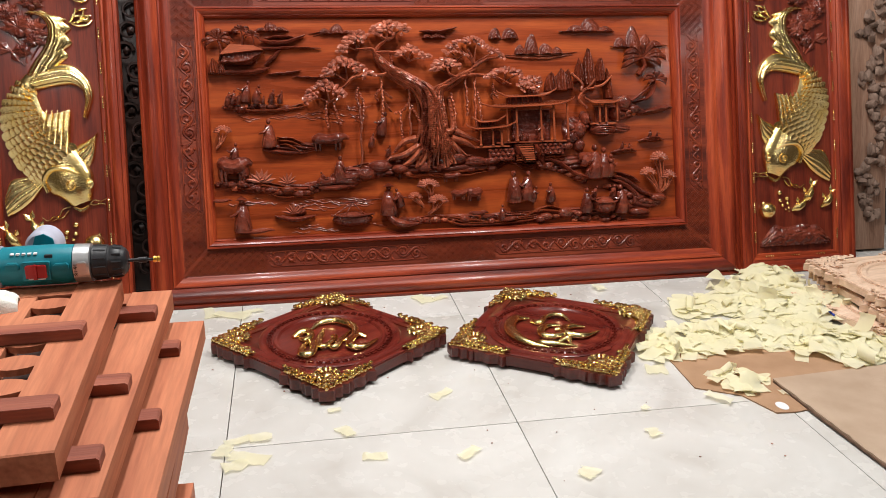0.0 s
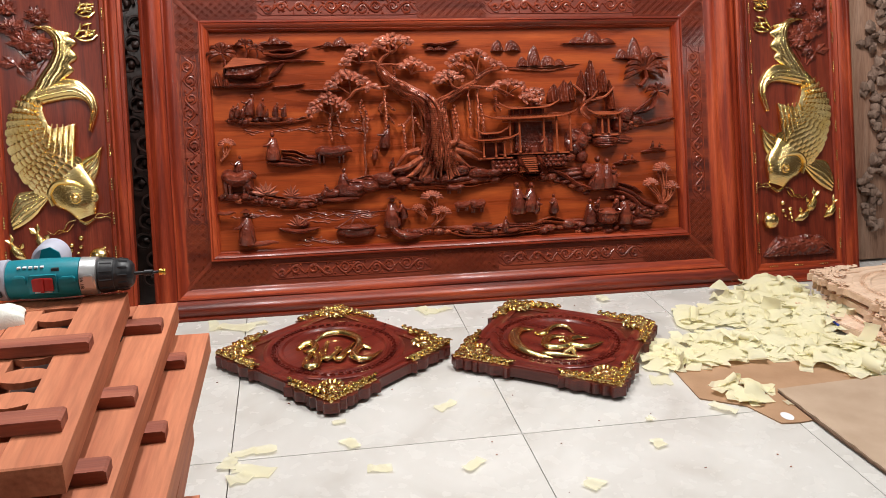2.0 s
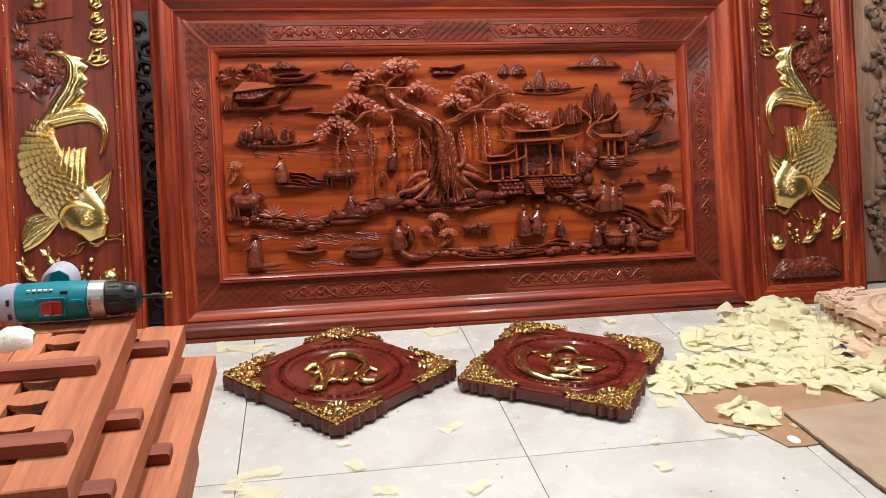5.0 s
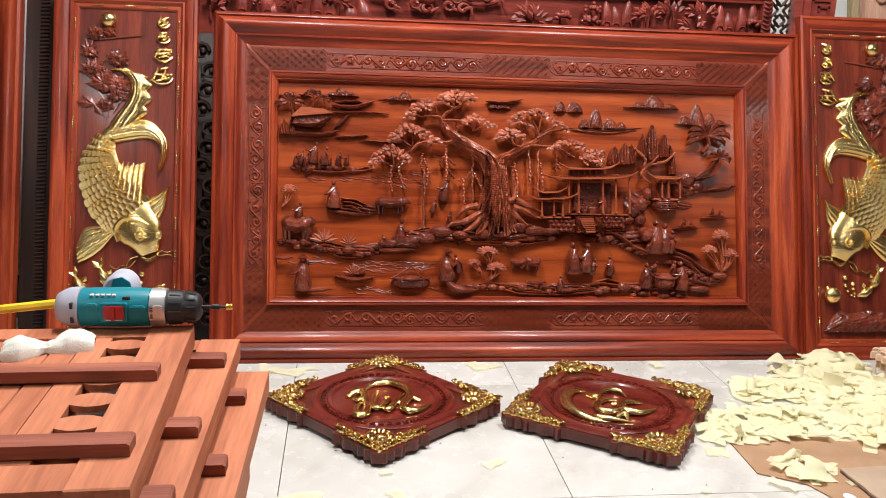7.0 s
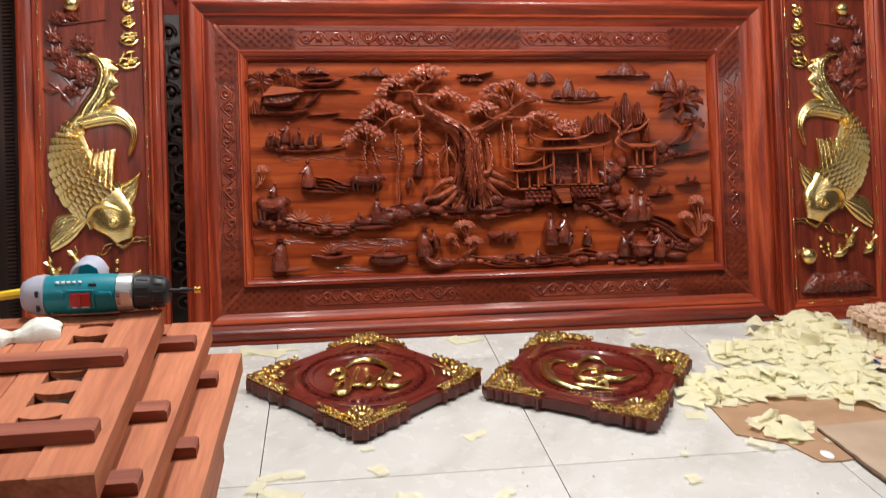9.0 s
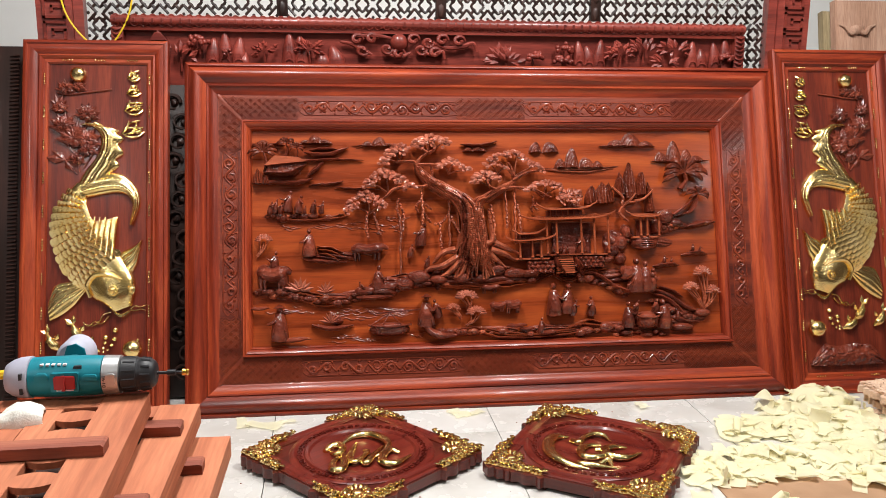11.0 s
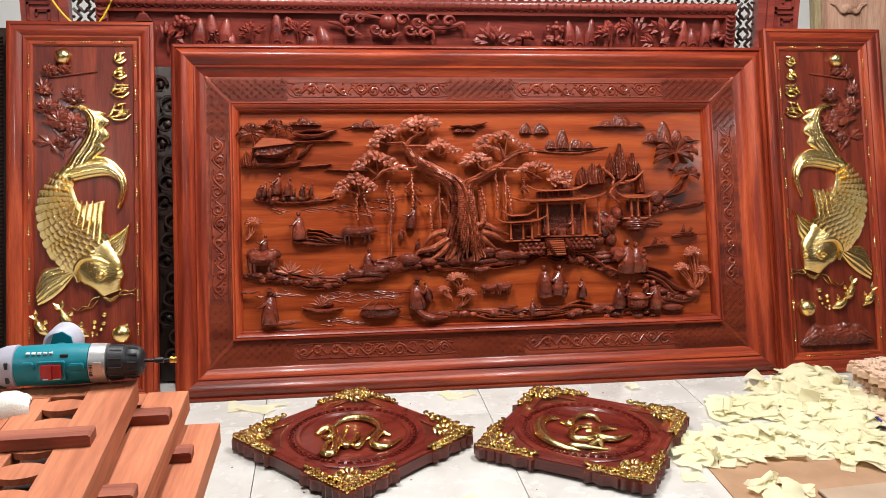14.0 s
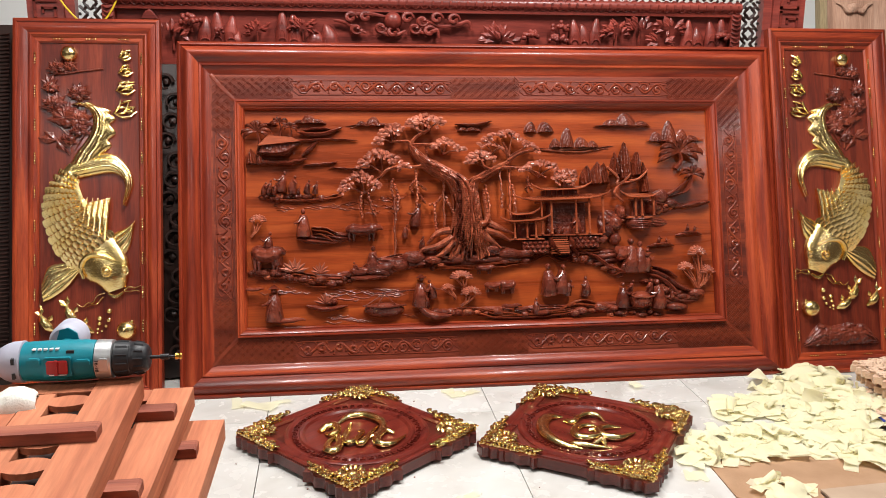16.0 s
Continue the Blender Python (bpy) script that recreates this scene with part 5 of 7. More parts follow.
    gilt("gilt_ball", lambda g: g.ball((u, v, B0 + 0.012), (0.030, 0.030, 0.026), 20, 12), "polished gilt ball")
    (u2, v2) = (0.132, 0.265)
    gilt("gilt_ball", lambda g: (g.ball((u2, v2, B0 + 0.014), (0.036, 0.036, 0.03), 22, 14), g.ball((u2 + 0.018, v2 + 0.032, B0 + 0.01), (0.007, 0.007, 0.007), 8, 6)), "polished gilt ball")
    for k, (u3, v3) in enumerate(((0.069, 0.338), (0.035, 0.312), (0.067, 0.305), (0.033, 0.292), (0.057, 0.283), (0.027, 0.273), (0.042, 0.266), (0.027, 0.259))):
        r = 0.011 - 0.001 * k
        gilt("gilt_bubble", lambda g: g.ball((u3, v3, B0 + 0.004), (r, r, r), 10, 7))
    # three small gilded fish
    for u4, v4, a4 in ((-0.151, 0.298, -0.8), (-0.064, 0.328, -0.9), (-0.021, 0.281, -0.5)):
        def small(g):
            c, s = math.cos(a4), math.sin(a4)
            at = lambda l, q, w: (u4 + 1.35 * (c * l - s * q), v4 + 1.35 * (s * l + c * q), B0 + w)
            g.tube([at(-0.03, 0.006, 0.006), at(-0.012, 0, 0.012), at(0.012, -0.002, 0.012), at(0.03, 0.0, 0.006)], [0.004, 0.014, 0.017, 0.005], 8, 0.9)
            for q in (2.4, 3.3):
                x, y, w = at(-0.026, 0.004, 0.006)
                g.leaf((x, y, w), a4 + q, 0.04, 0.022, 0.007)
            x, y, w = at(0.0, 0.008, 0.008)
            g.leaf((x, y, w), a4 + 1.9, 0.028, 0.02, 0.006)
            g.leaf((x, y, w), a4 - 1.5, 0.03, 0.018, 0.006)
        gilt("small_fish_relief", small)
    # column of four gilt signs: plain brush bars
    r4 = random.Random(8)
    for cu, cv, wu, wv in ((0.133, 1.303, 0.022, 0.022), (0.133, 1.244, 0.025, 0.022), (0.133, 1.179, 0.034, 0.028), (0.130, 1.097, 0.042, 0.034)):
        bars = []
        for k in range(3):
            y, e, o = cv + wv * (0.7 - 0.55 * k), wu * r4.uniform(0.4, 0.95), wu * r4.uniform(-0.25, 0.25)
            bars.append([(cu + o - e, y - wv * 0.16, 0.007), (cu + o - e * 0.2, y + wv * r4.uniform(-0.1, 0.12), 0.011), (cu + o + e, y + wv * r4.uniform(0.0, 0.25), 0.006)])
        for k in range(2):
            x, y = cu + wu * (-0.55 + 0.8 * k) + wu * r4.uniform(-0.2, 0.2), cv + wv * r4.uniform(0.0, 0.3)
            bars.append([(x + wu * 0.15, y + wv * 0.7, 0.007), (x + wu * 0.1, y + wv * 0.1, 0.012), (x - wu * 0.25, y - wv * 0.5, 0.010), (x - wu * 0.5, y - wv * 0.75, 0.006)])
        bars.append([(cu - wu * 0.95, cv - wv * 0.45, 0.007), (cu - wu * 0.3, cv - wv * 0.95, 0.011), (cu + wu * 0.5, cv - wv * 0.85, 0.010), (cu + wu * 0.95, cv - wv * 0.35, 0.006)])
        bars.append([(cu + wu * 0.15, cv - wv * 0.15, 0.007), (cu + wu * 0.6, cv + wv * 0.1, 0.011), (cu + wu * 0.7, cv - wv * 0.35, 0.009), (cu + wu * 0.25, cv - wv * 0.5, 0.006)])
        for line_ in bars:
            g = Geo(FL)
            g.tube([(x, y, B0 + w) for x, y, w in line_], [0.0028, 0.0052, 0.0024], 6, 1, 4)
            part("gilt_bar", g, GOLD, t, "gilt bar of a raised inscription")
    # dark carved blossoms and leaves
    def blossom(u, v, r, petals):
        g = Geo(FL)
        for j in range(3):
            for k in range(petals):
                a = math.pi * (-0.1 + 1.2 * (k + 0.25 * j) / (petals - 0.5))
                g.leaf((u, v - r * 0.3, B0 + 0.004 + 0.005 * j), a, r * (1.25 - 0.25 * j), r * 0.62, 0.008, 0.08)
        for k in range(5):
            a = 1.2566 * k + r * 90
            g.ball((u + r * 0.45 * math.cos(a), v - r * 0.2 + r * 0.4 * math.sin(a), B0 + 0.006), (r * 0.38, r * 0.34, 0.013), 9, 7, 0.6)
        part("carved_blossom", g, CARVED, t)
    for a in ((-0.114, 1.258, 0.035, 6), (-0.070, 1.264, 0.026, 5), (-0.038, 1.162, 0.04, 7), (-0.138, 1.183, 0.03, 6), (-0.124, 1.119, 0.045, 7), (-0.084, 1.076, 0.055, 7), (-0.038, 1.065, 0.045, 6), (-0.034, 1.023, 0.035, 6), (-0.075, 0.985, 0.03, 5)):
        blossom(*a)
    for line_ in ([(-0.146, 1.236), (-0.104, 1.230), (-0.034, 1.239), (0.051, 1.250)], [(-0.115, 1.044), (-0.075, 0.991), (-0.065, 0.931)], [(0.006, 1.029), (-0.024, 0.991), (-0.051, 0.944)], [(-0.135, 1.002), (-0.095, 0.953), (-0.071, 0.923)]):
        g = Geo(FL)
        g.tube([(u, v, B0 + 0.004) for u, v in line_], [0.005, 0.004, 0.003], 6, 1, 5)
        part("carved_stem", g, CARVED, t)
    g = Geo(FL)
    for a, ln in ((0.3, 0.07), (-0.4, 0.06), (3.0, 0.075), (2.5, 0.06), (-1.0, 0.05)):
        (u, v) = (-0.115, 0.978)
        g.leaf((u, v, B0 + 0.006), a, ln, 0.034, 0.008)
    for a, ln in ((1.2, 0.05), (1.8, 0.05), (2.4, 0.04), (0.7, 0.04)):
        (u, v) = (-0.144, 1.183)
        g.leaf((u, v, B0 + 0.006), a, ln, 0.02, 0.006)
    part("carved_leaves", g, CARVED, t)
    # carved rock at the foot
    g = Geo(FL)
    def rock(s, q):
        a = 2 * s - 1
        crest = 0.060 * (1 - a ** 4) * (0.9 + 0.5 * noise.noise(Vector((a * 2.6, 2, 0)))) + 0.010
        z = noise.noise(Vector((s * 14, q * 5, 1)))
        return (0.0 + 0.165 * a, 0.112 + crest * q * 1.3, B0 - 0.001 + (0.018 * math.sin(math.pi * min(1, 0.15 + q * 0.85)) * (1 - a ** 4) + 0.012 * abs(z) + 0.004 * abs(math.sin(9 * q + 5 * a + 3 * z))) + 0.002)
    g.sheet(rock, 60, 20, 0.004)
    part("carved_rock", g, CARVED, t)
    return t


fish_panel(pose(-1.452, YP - 0.015, 0.003, -LEAN), 1, "tall red rosewood panel with a gilded carp, leaning back")
fish_panel(pose(1.518, YP - 0.018, 0.003, -LEAN), -1, "tall red rosewood panel with a mirrored gilded carp, leaning back")

# ---- carved screen behind the panels ----
SY = 1.56
screen = thing("carved_screen", pose(0, SY, -0.006), "tall dark red carved altar screen with fretwork, standing behind the panels", "carved screen")
(sx0, rail_lo), (sx1, rail_hi) = (-1.427, 1.436), (1.200, 1.513)
rail_lo, rail_hi = 1.445, 1.497
TOPZ = 1.74
# rope-like rail of overlapping rings
g = Geo(flat)
zc = (rail_lo + rail_hi) / 2
g.tube([(sx0, zc, 0.0), (sx1, zc, 0.0)], [0.021], 12, 1, 1)
part("rail", g, SCREEN, screen)
g = Geo(flat)
count = 74
for k in range(count):
    x = sx0 + (sx1 - sx0) * (k + 0.5) / count
    g.tube([(x + 0.016 * math.cos(q), zc + 0.023 * math.sin(q), 0.018 - 0.012 * math.sin(q) ** 2) for q in [0.7854 * j for j in range(9)]], [0.0032], 5, 1, 2)
    g.box((x - 0.004, zc - 0.008, 0.012), (x + 0.004, zc + 0.008, 0.025))
tagged(part("ring_carving", g, SCREEN, screen), kind="stuff")
for x in (sx0 + 0.02, sx1 - 0.02):
    g = Geo(flat)
    g.box((x - 0.022, 0.0, -0.02), (x + 0.022, rail_lo, 0.012), 0.004)
    for k in range(10):
        g.tube([(x - 0.018, 1.28 + 0.018 * k, 0.012), (x, 1.272 + 0.018 * k, 0.02), (x + 0.018, 1.28 + 0.018 * k, 0.012)], [0.004], 6, 1, 3)
    part("side_moulding", g, SCREEN, screen)
g = Geo(flat)
g.box((sx0, 0.9, -0.03), (sx1, rail_lo + 0.01, -0.018))
part("relief_board", g, SCREEN, screen)
g = Geo(flat)
g.box((sx0, 0.0, -0.05), (sx1, 0.9, -0.035))
part("lower_board", g, DARKWOOD, screen)
g = Geo(flat)
g.box((sx0, rail_lo - 0.012, -0.018), (sx1, rail_lo + 0.004, 0.006), 0.003)
part("ledge", g, SCREEN, screen)


def fret(x0, x1, z0, z1, cell):
    """Openwork of ringed crosses and diagonals, open to the wall behind."""
    g = Geo(flat)
    nx, nz = max(1, round((x1 - x0) / cell)), max(1, round((z1 - z0) / cell))
    cx, cz = (x1 - x0) / nx, (z1 - z0) / nz
    for i in range(nx):
        for j in range(nz):
            a, b = x0 + cx * (i + 0.5), z0 + cz * (j + 0.5)
            ring = lambda r, f: [(a + cx * r * (1 + f * math.cos(4 * q)) * math.cos(q), b + cz * r * (1 + f * math.cos(4 * q)) * math.sin(q), -0.008) for q in [0.3927 * k for k in range(17)]]
            g.tube(ring(0.25, 0.18), [0.006], 5, 1.4, 1)
            for s in (-1, 1):
                for r in (-1, 1):
                    g.tube([(a + s * cx * 0.5, b + r * cz * 0.14, -0.008), (a + s * cx * 0.32, b + r * cz * 0.32, -0.008), (a + s * cx * 0.14, b + r * cz * 0.5, -0.008)], [0.006], 5, 1.4, 2)
                    g.tube([(a + s * cx * 0.17, b + r * cz * 0.17, -0.008), (a + s * cx * 0.33, b + r * cz * 0.33, -0.008)], [0.0062], 5, 1.4, 1)
    for i in range(nx + 1):
        for j in range(nz + 1):
            g.ball((x0 + cx * i, z0 + cz * j, -0.008), (0.007, 0.007, 0.007), 6, 4)
    part("fretwork", g, DARKWOOD, screen, "dark openwork lattice")


bars = [(-0.764, 1.533)[0], (-0.121, 1.542)[0], (0.535, 1.551)[0]]
edges = [sx0 - 0.11, bars[0], bars[1], bars[2], sx1 + 0.10]
for a, b in zip(edges, edges[1:]):
    fret(a + 0.022, b - 0.022, rail_hi + 0.002, 1.70, 0.088)
for x in bars:
    g = Geo(flat)
    g.box((x - 0.022, rail_hi, -0.02), (x + 0.022, TOPZ, 0.006), 0.004)
    for k in range(3):
        g.ball((x, rail_hi + 0.03 + 0.07 * k, 0.006), (0.016, 0.03, 0.008), 8, 6)
    part("mullion", g, DARKWOOD, screen)
for a, b in ((sx0 - 0.088, sx0 - 0.006), (sx1 + 0.006, sx1 + 0.088)):
    fret(a, b, 1.15, rail_hi, 0.082)
g = Geo(flat)
g.box((sx0 - 0.34, 1.70, -0.03), (sx1 + 0.34, TOPZ + 0.06, 0.02), 0.006)
part("top_rail", g, SCREEN, screen)
for e, x0, x1 in ((-1, sx0 - 0.275, sx0 - 0.14), (1, sx1 + 0.14, sx1 + 0.285)):
    g = Geo(flat)
    g.box((x0, 0.0, -0.05), (x1, TOPZ, 0.018), 0.004)
    inner = x1 if e < 0 else x0 - 0.04
    g.box((inner + 0.001, 0.0, -0.04), (inner + 0.039, TOPZ, 0.008), 0.006)
    part("pillar", g, SCREEN, screen)
    g = Geo(flat, False)
    xm, hw = (x0 + x1) / 2, 0.042
    for k in range(7):
        z = 1.12 + 0.088 * k
        for a, b, c, d in ((-hw, z, hw, z + 0.010), (-hw, z + 0.068, hw, z + 0.078), (-hw, z, -hw + 0.01, z + 0.078), (hw - 0.01, z, hw, z + 0.05), (-0.012, z + 0.04, hw, z + 0.05), (-0.012, z + 0.026, -0.003, z + 0.05)):
            g.box((xm + a, b, 0.0185), (xm + c, d, 0.026))
    part("key_carving", g, SCREEN, screen)


def on_screen(name, g, mat=SCREEN):
    part(name, g, mat, screen)


rs = random.Random(21)
def peaks(x, z, wide, high, n):
    for k in range(n):
        g = Geo(flat)
        c = x + wide * ((k + 0.5) / n - 0.5)
        h = 1.2 * high * rs.uniform(0.6, 1.0)
        b = wide / n * 1.25
        lean = rs.uniform(-0.25, 0.25) * b
        g.tube([(c, z - 0.03, -0.012), (c + lean * 0.2, z + h * 0.25, -0.008), (c + lean * 0.6, z + h * 0.6, -0.008), (c + lean, z + h * 0.9, -0.010), (c + lean, z + h, -0.012)], [b * 0.54, b * 0.48, b * 0.34, b * 0.17, b * 0.04], 12, 0.75, 4)
        for q in (0.25, 0.5, 0.75):
            g.tube([(c + lean * 0.4 + b * 0.42 * (1 - q) * math.cos(e), z - 0.02 + h * q * (0.3 + 0.7 * math.sin(e)), -0.008 + b * 0.44 * (1 - 0.6 * q)) for e in (0.1, 0.8, 1.57, 2.3, 3.04)], [0.003], 5, 1, 4)
        part("carved_peak", g, SCREEN, screen)
def bunch(x, z, r, n=16, fruit=False):
    g = Geo(flat)
    for k in range(n):
        a, q = rs.uniform(-0.3, 3.45), rs.uniform(0.2, 0.9)
        c = (x + r * q * math.cos(a), z + r * 0.8 * q * math.sin(a), 0.008 + 0.03 * (1 - q))
        if fruit:
            g.ball(c, (r * 0.24, r * 0.24, r * 0.24), 8, 6)
        else:
            g.leaf(c, a + rs.uniform(-0.6, 0.6), r * 0.62, r * 0.4, 0.009, -0.25)
    g.tube([(x, z - r * 0.9, -0.006), (x, z, 0.004)], [0.006, 0.004], 6, 1, 2)
    on_screen("carved_plant", g)


peaks(-0.995, 1.321, 0.15, 0.11, 3), peaks(-0.716, 1.316, 0.10, 0.11, 2), peaks(-0.580, 1.308, 0.12, 0.075, 2)
peaks(0.517, 1.330, 0.13, 0.08, 3), peaks(0.994, 1.332, 0.09, 0.08, 2), peaks(1.102, 1.333, 0.09, 0.09, 2), peaks(-0.929, 1.306, 0.05, 0.06, 1)
bunch(-1.095, 1.387, 0.045, 18, True), bunch(-0.838, 1.351, 0.045, 18), bunch(-0.658, 1.361, 0.05, 20), bunch(0.154, 1.321, 0.07, 22), bunch(0.270, 1.340, 0.045, 16, True)
bunch(0.402, 1.376, 0.042, 16, True), bunch(0.398, 1.329, 0.045, 16, True), bunch(0.653, 1.361, 0.055, 20), bunch(0.754, 1.371, 0.06, 18), bunch(0.881, 1.379, 0.06, 18), bunch(0.845, 1.320, 0.06, 20), bunch(1.115, 1.345, 0.045, 16, True), bunch(-1.168, 1.331, 0.06, 18), bunch(-0.983, 1.344, 0.03, 10, True)
# cloud scroll round a ball
g = Geo(flat)
(bx, bz) = (-0.295, 1.400)
g.ball((bx, bz, 0.0), (0.036, 0.036, 0.03), 16, 10)
for x, z, s in ((-0.17, 0.01, 1), (-0.11, 0.014, 1), (-0.05, -0.028, -1), (0.06, 0.012, 1), (0.12, 0.0, -1), (0.18, 0.012, 1), (0.25, 0.008, 1), (0.09, -0.03, -1), (0.15, -0.04, 1), (-0.15, -0.035, -1), (0.0, -0.045, 1)):
    pts = [(bx + x + 0.026 * (1 - 0.7 * q) * math.cos(6.5 * q), bz + z + s * 0.022 * (1 - 0.7 * q) * math.sin(6.5 * q), 0.002 + 0.018 * q) for q in [j / 8 for j in range(9)]]
    g.tube(pts, [0.006, 0.009, 0.008], 7, 1, 3)
for line_ in ([(-0.24, 0.0), (-0.19, -0.01), (-0.15, -0.035), (-0.11, -0.05)], [(0.14, 0.0), (0.2, -0.02), (0.27, -0.012), (0.31, 0.0), (0.325, -0.035)], [(-0.06, -0.04), (0.0, -0.06), (0.05, -0.04)], [(0.08, -0.03), (0.14, -0.05), (0.18, -0.035), (0.19, -0.065)], [(-0.19, 0.02), (-0.1, 0.026), (-0.03, 0.016)]):
    g.tube([(bx + x, bz + z, 0.004) for x, z in line_], [0.005, 0.010, 0.005], 7, 1, 5)
on_screen("cloud_scroll", g)
g = Geo(flat)
(hx, hz) = (-1.253, 1.414)
g.prism([(hx - 0.034, hz - 0.02), (hx + 0.034, hz - 0.02), (hx + 0.012, hz + 0.012), (hx - 0.012, hz + 0.012)], -0.018, 0.012, 0.003)
g.tube([(hx, hz + 0.01, 0), (hx, hz + 0.034, 0)], [0.008, 0.003], 8, 1, 1)
g.box((hx - 0.026, hz - 0.05, -0.018), (hx + 0.026, hz - 0.02, 0.004))
on_screen("carved_tower", g)
# dark fretted panel glimpsed in the gap between the panels
gap = thing("fretted_panel", pose(0, YP + 0.19, 0.014, -9), "dark carved fretted panel leaning behind the framed carvings", "wood carving")
g = Geo(flat)
g.box((-1.40, 0.0, -0.045), (-0.95, 1.22, -0.018), 0.004)
part("board", g, DARKWOOD, gap)
for k in range(15):
    g = Geo(flat)
    z = 0.10 + 0.075 * k
    x = -1.165 + 0.02 * math.sin(k * 2.1)
    g.tube([(x + 0.03 * math.cos(q), z + 0.028 * math.sin(q), -0.012 + 0.004 * q) for q in (0, 0.9, 1.8, 2.7, 3.6, 4.5, 5.2)], [0.008, 0.006, 0.004], 6, 1, 3)
    g.ball((x + 0.005, z, -0.016), (0.014, 0.016, 0.014), 8, 6, 0.5)
    part("carved_scroll", g, DARKWOOD, gap)
# yellow cord looped over the screen
g = Geo()
pts = [(-1.604, 1.626), (-1.596, 1.521), (-1.567, 1.447), (-1.515, 1.383), (-1.463, 1.347), (-1.409, 1.384), (-1.361, 1.460), (-1.337, 1.535), (-1.324, 1.631)]
g.tube([(x, SY - 0.04, z) for x, z in pts], [0.0036], 8, 1, 6)
tagged(part("yellow_cord", g, YELLOW), "thin yellow cord hanging in a loop over the screen", "cord")

# ---- other carvings leaning beside and behind ----
side = thing("unfinished_carving", pose(0, 1.20, 0.016, -12), "dusty unfinished pale wooden carving leaning behind a panel", "wood carving")
g = Geo(flat)
g.box((1.60, 0.0, -0.05), (2.06, 1.62, -0.012), 0.004)
part("board", g, PALEPANEL, side)
r9 = random.Random(9)
for k in range(34):
    g = Geo(flat)
    u, v = 1.99 + r9.uniform(-0.06, 0.05), 0.16 + 0.04 * k
    for j in range(4):
        g.ball((u + r9.uniform(-0.03, 0.03), v + r9.uniform(-0.02, 0.02), -0.012 + r9.uniform(0, 0.02)), (r9.uniform(0.012, 0.028), r9.uniform(0.012, 0.03), r9.uniform(0.012, 0.03)), 8, 6, 0.5)
    part("carved_knot", g, GREYWOOD, side)
g = Geo(flat)
for s in (-1, 1):
    g.tube([(1.70, 1.50, -0.008), (1.70 + s * 0.03, 1.475, -0.004), (1.70 + s * 0.055, 1.50, -0.006), (1.70 + s * 0.085, 1.512, -0.008)], [0.014, 0.012, 0.008, 0.003], 8, 0.8)
g.ball((1.70, 1.49, -0.008), (0.035, 0.022, 0.014), 10, 7, 0.3)
part("carved_flourish", g, PALEPANEL, side)
edge = thing("plain_board", pose(0, 1.27, 0.014, -12), "plain unstained timber board leaning behind a carving", "board")
g = Geo(flat)
g.box((1.585, 0.0, -0.05), (2.10, 1.58, -0.012), 0.004)
part("plank", g, OLIVEWOOD, edge)
dark = thing("dark_carved_panel", pose(0, YP + 0.075, 0.014, -LEAN), "dark brown ribbed carved panel leaning beside a gilded panel", "wood carving")
g = Geo(flat)
g.box((-1.845, 0.0, -0.045), (-1.45, 1.40, -0.006), 0.004)
part("board", g, DARKWOOD, dark)
g = Geo(flat)
for k in range(90):
    g.tube([(-1.79, 0.06 + 0.0146 * k, -0.006), (-1.755, 0.063 + 0.0146 * k, 0.0)], [0.0045], 5, 1, 1)
tagged(part("rib_carving", g, DARKWOOD, dark), kind="stuff")
red = thing("framed_carving", pose(0, YP + 0.02, 0.014, -LEAN), "red rosewood framed carving leaning at the end of the row", "wood carving")
rails(red, (-2.55, -1.845, 0, 1.5), [(0, -0.045), (0, 0.0), (0.01, 0.004), (0.02, 0.0), (0.035, 0.005), (0.055, -0.004), (0.07, -0.014), (0.085, -0.014), (0.1, -0.026), (0.1, -0.045)], (FRAME_H, FRAME_V), "outer_moulding")
g = Geo(flat)
g.box((-2.46, 0.09, -0.044), (-1.93, 1.41, -0.028))
part("background_board", g, FISHBOARD, red)

# ---- plaques on the floor ----
def plaque_outline(half=0.272, amp=0.006):
    """Square plan with scalloped, stepped-out corners."""
    pts = []
    for s in range(4):
        a = s * math.pi / 2
        ca, sa = math.cos(a), math.sin(a)
        for i in range(90):
            x = -half + 2 * half * i / 90
            d = half - abs(x)
            y = -half + (0.0 if d > 0.19 else -0.012)
            if d < 0.19:
                y += amp * math.cos(d * 2 * math.pi / (0.03 if d < 0.09 else 0.055))
            if 0.17 < d < 0.2:
                y -= 0.004
            pts.append((ca * x - sa * y, sa * x + ca * y))
    return pts


def gold_curl(g, x, y, z, r, a, turns=1.2, fat=0.0045):
    pts = []
    for i in range(7):
        q = i / 6
        rr = r * (1 - 0.75 * q)
        pts.append((x + rr * math.cos(a + q * turns * 6.28), y + rr * math.sin(a + q * turns * 6.28), z + 0.004 * q))
    g.tube(pts, [fat * 0.6, fat, fat * 0.8], 6, 0.9, 3)


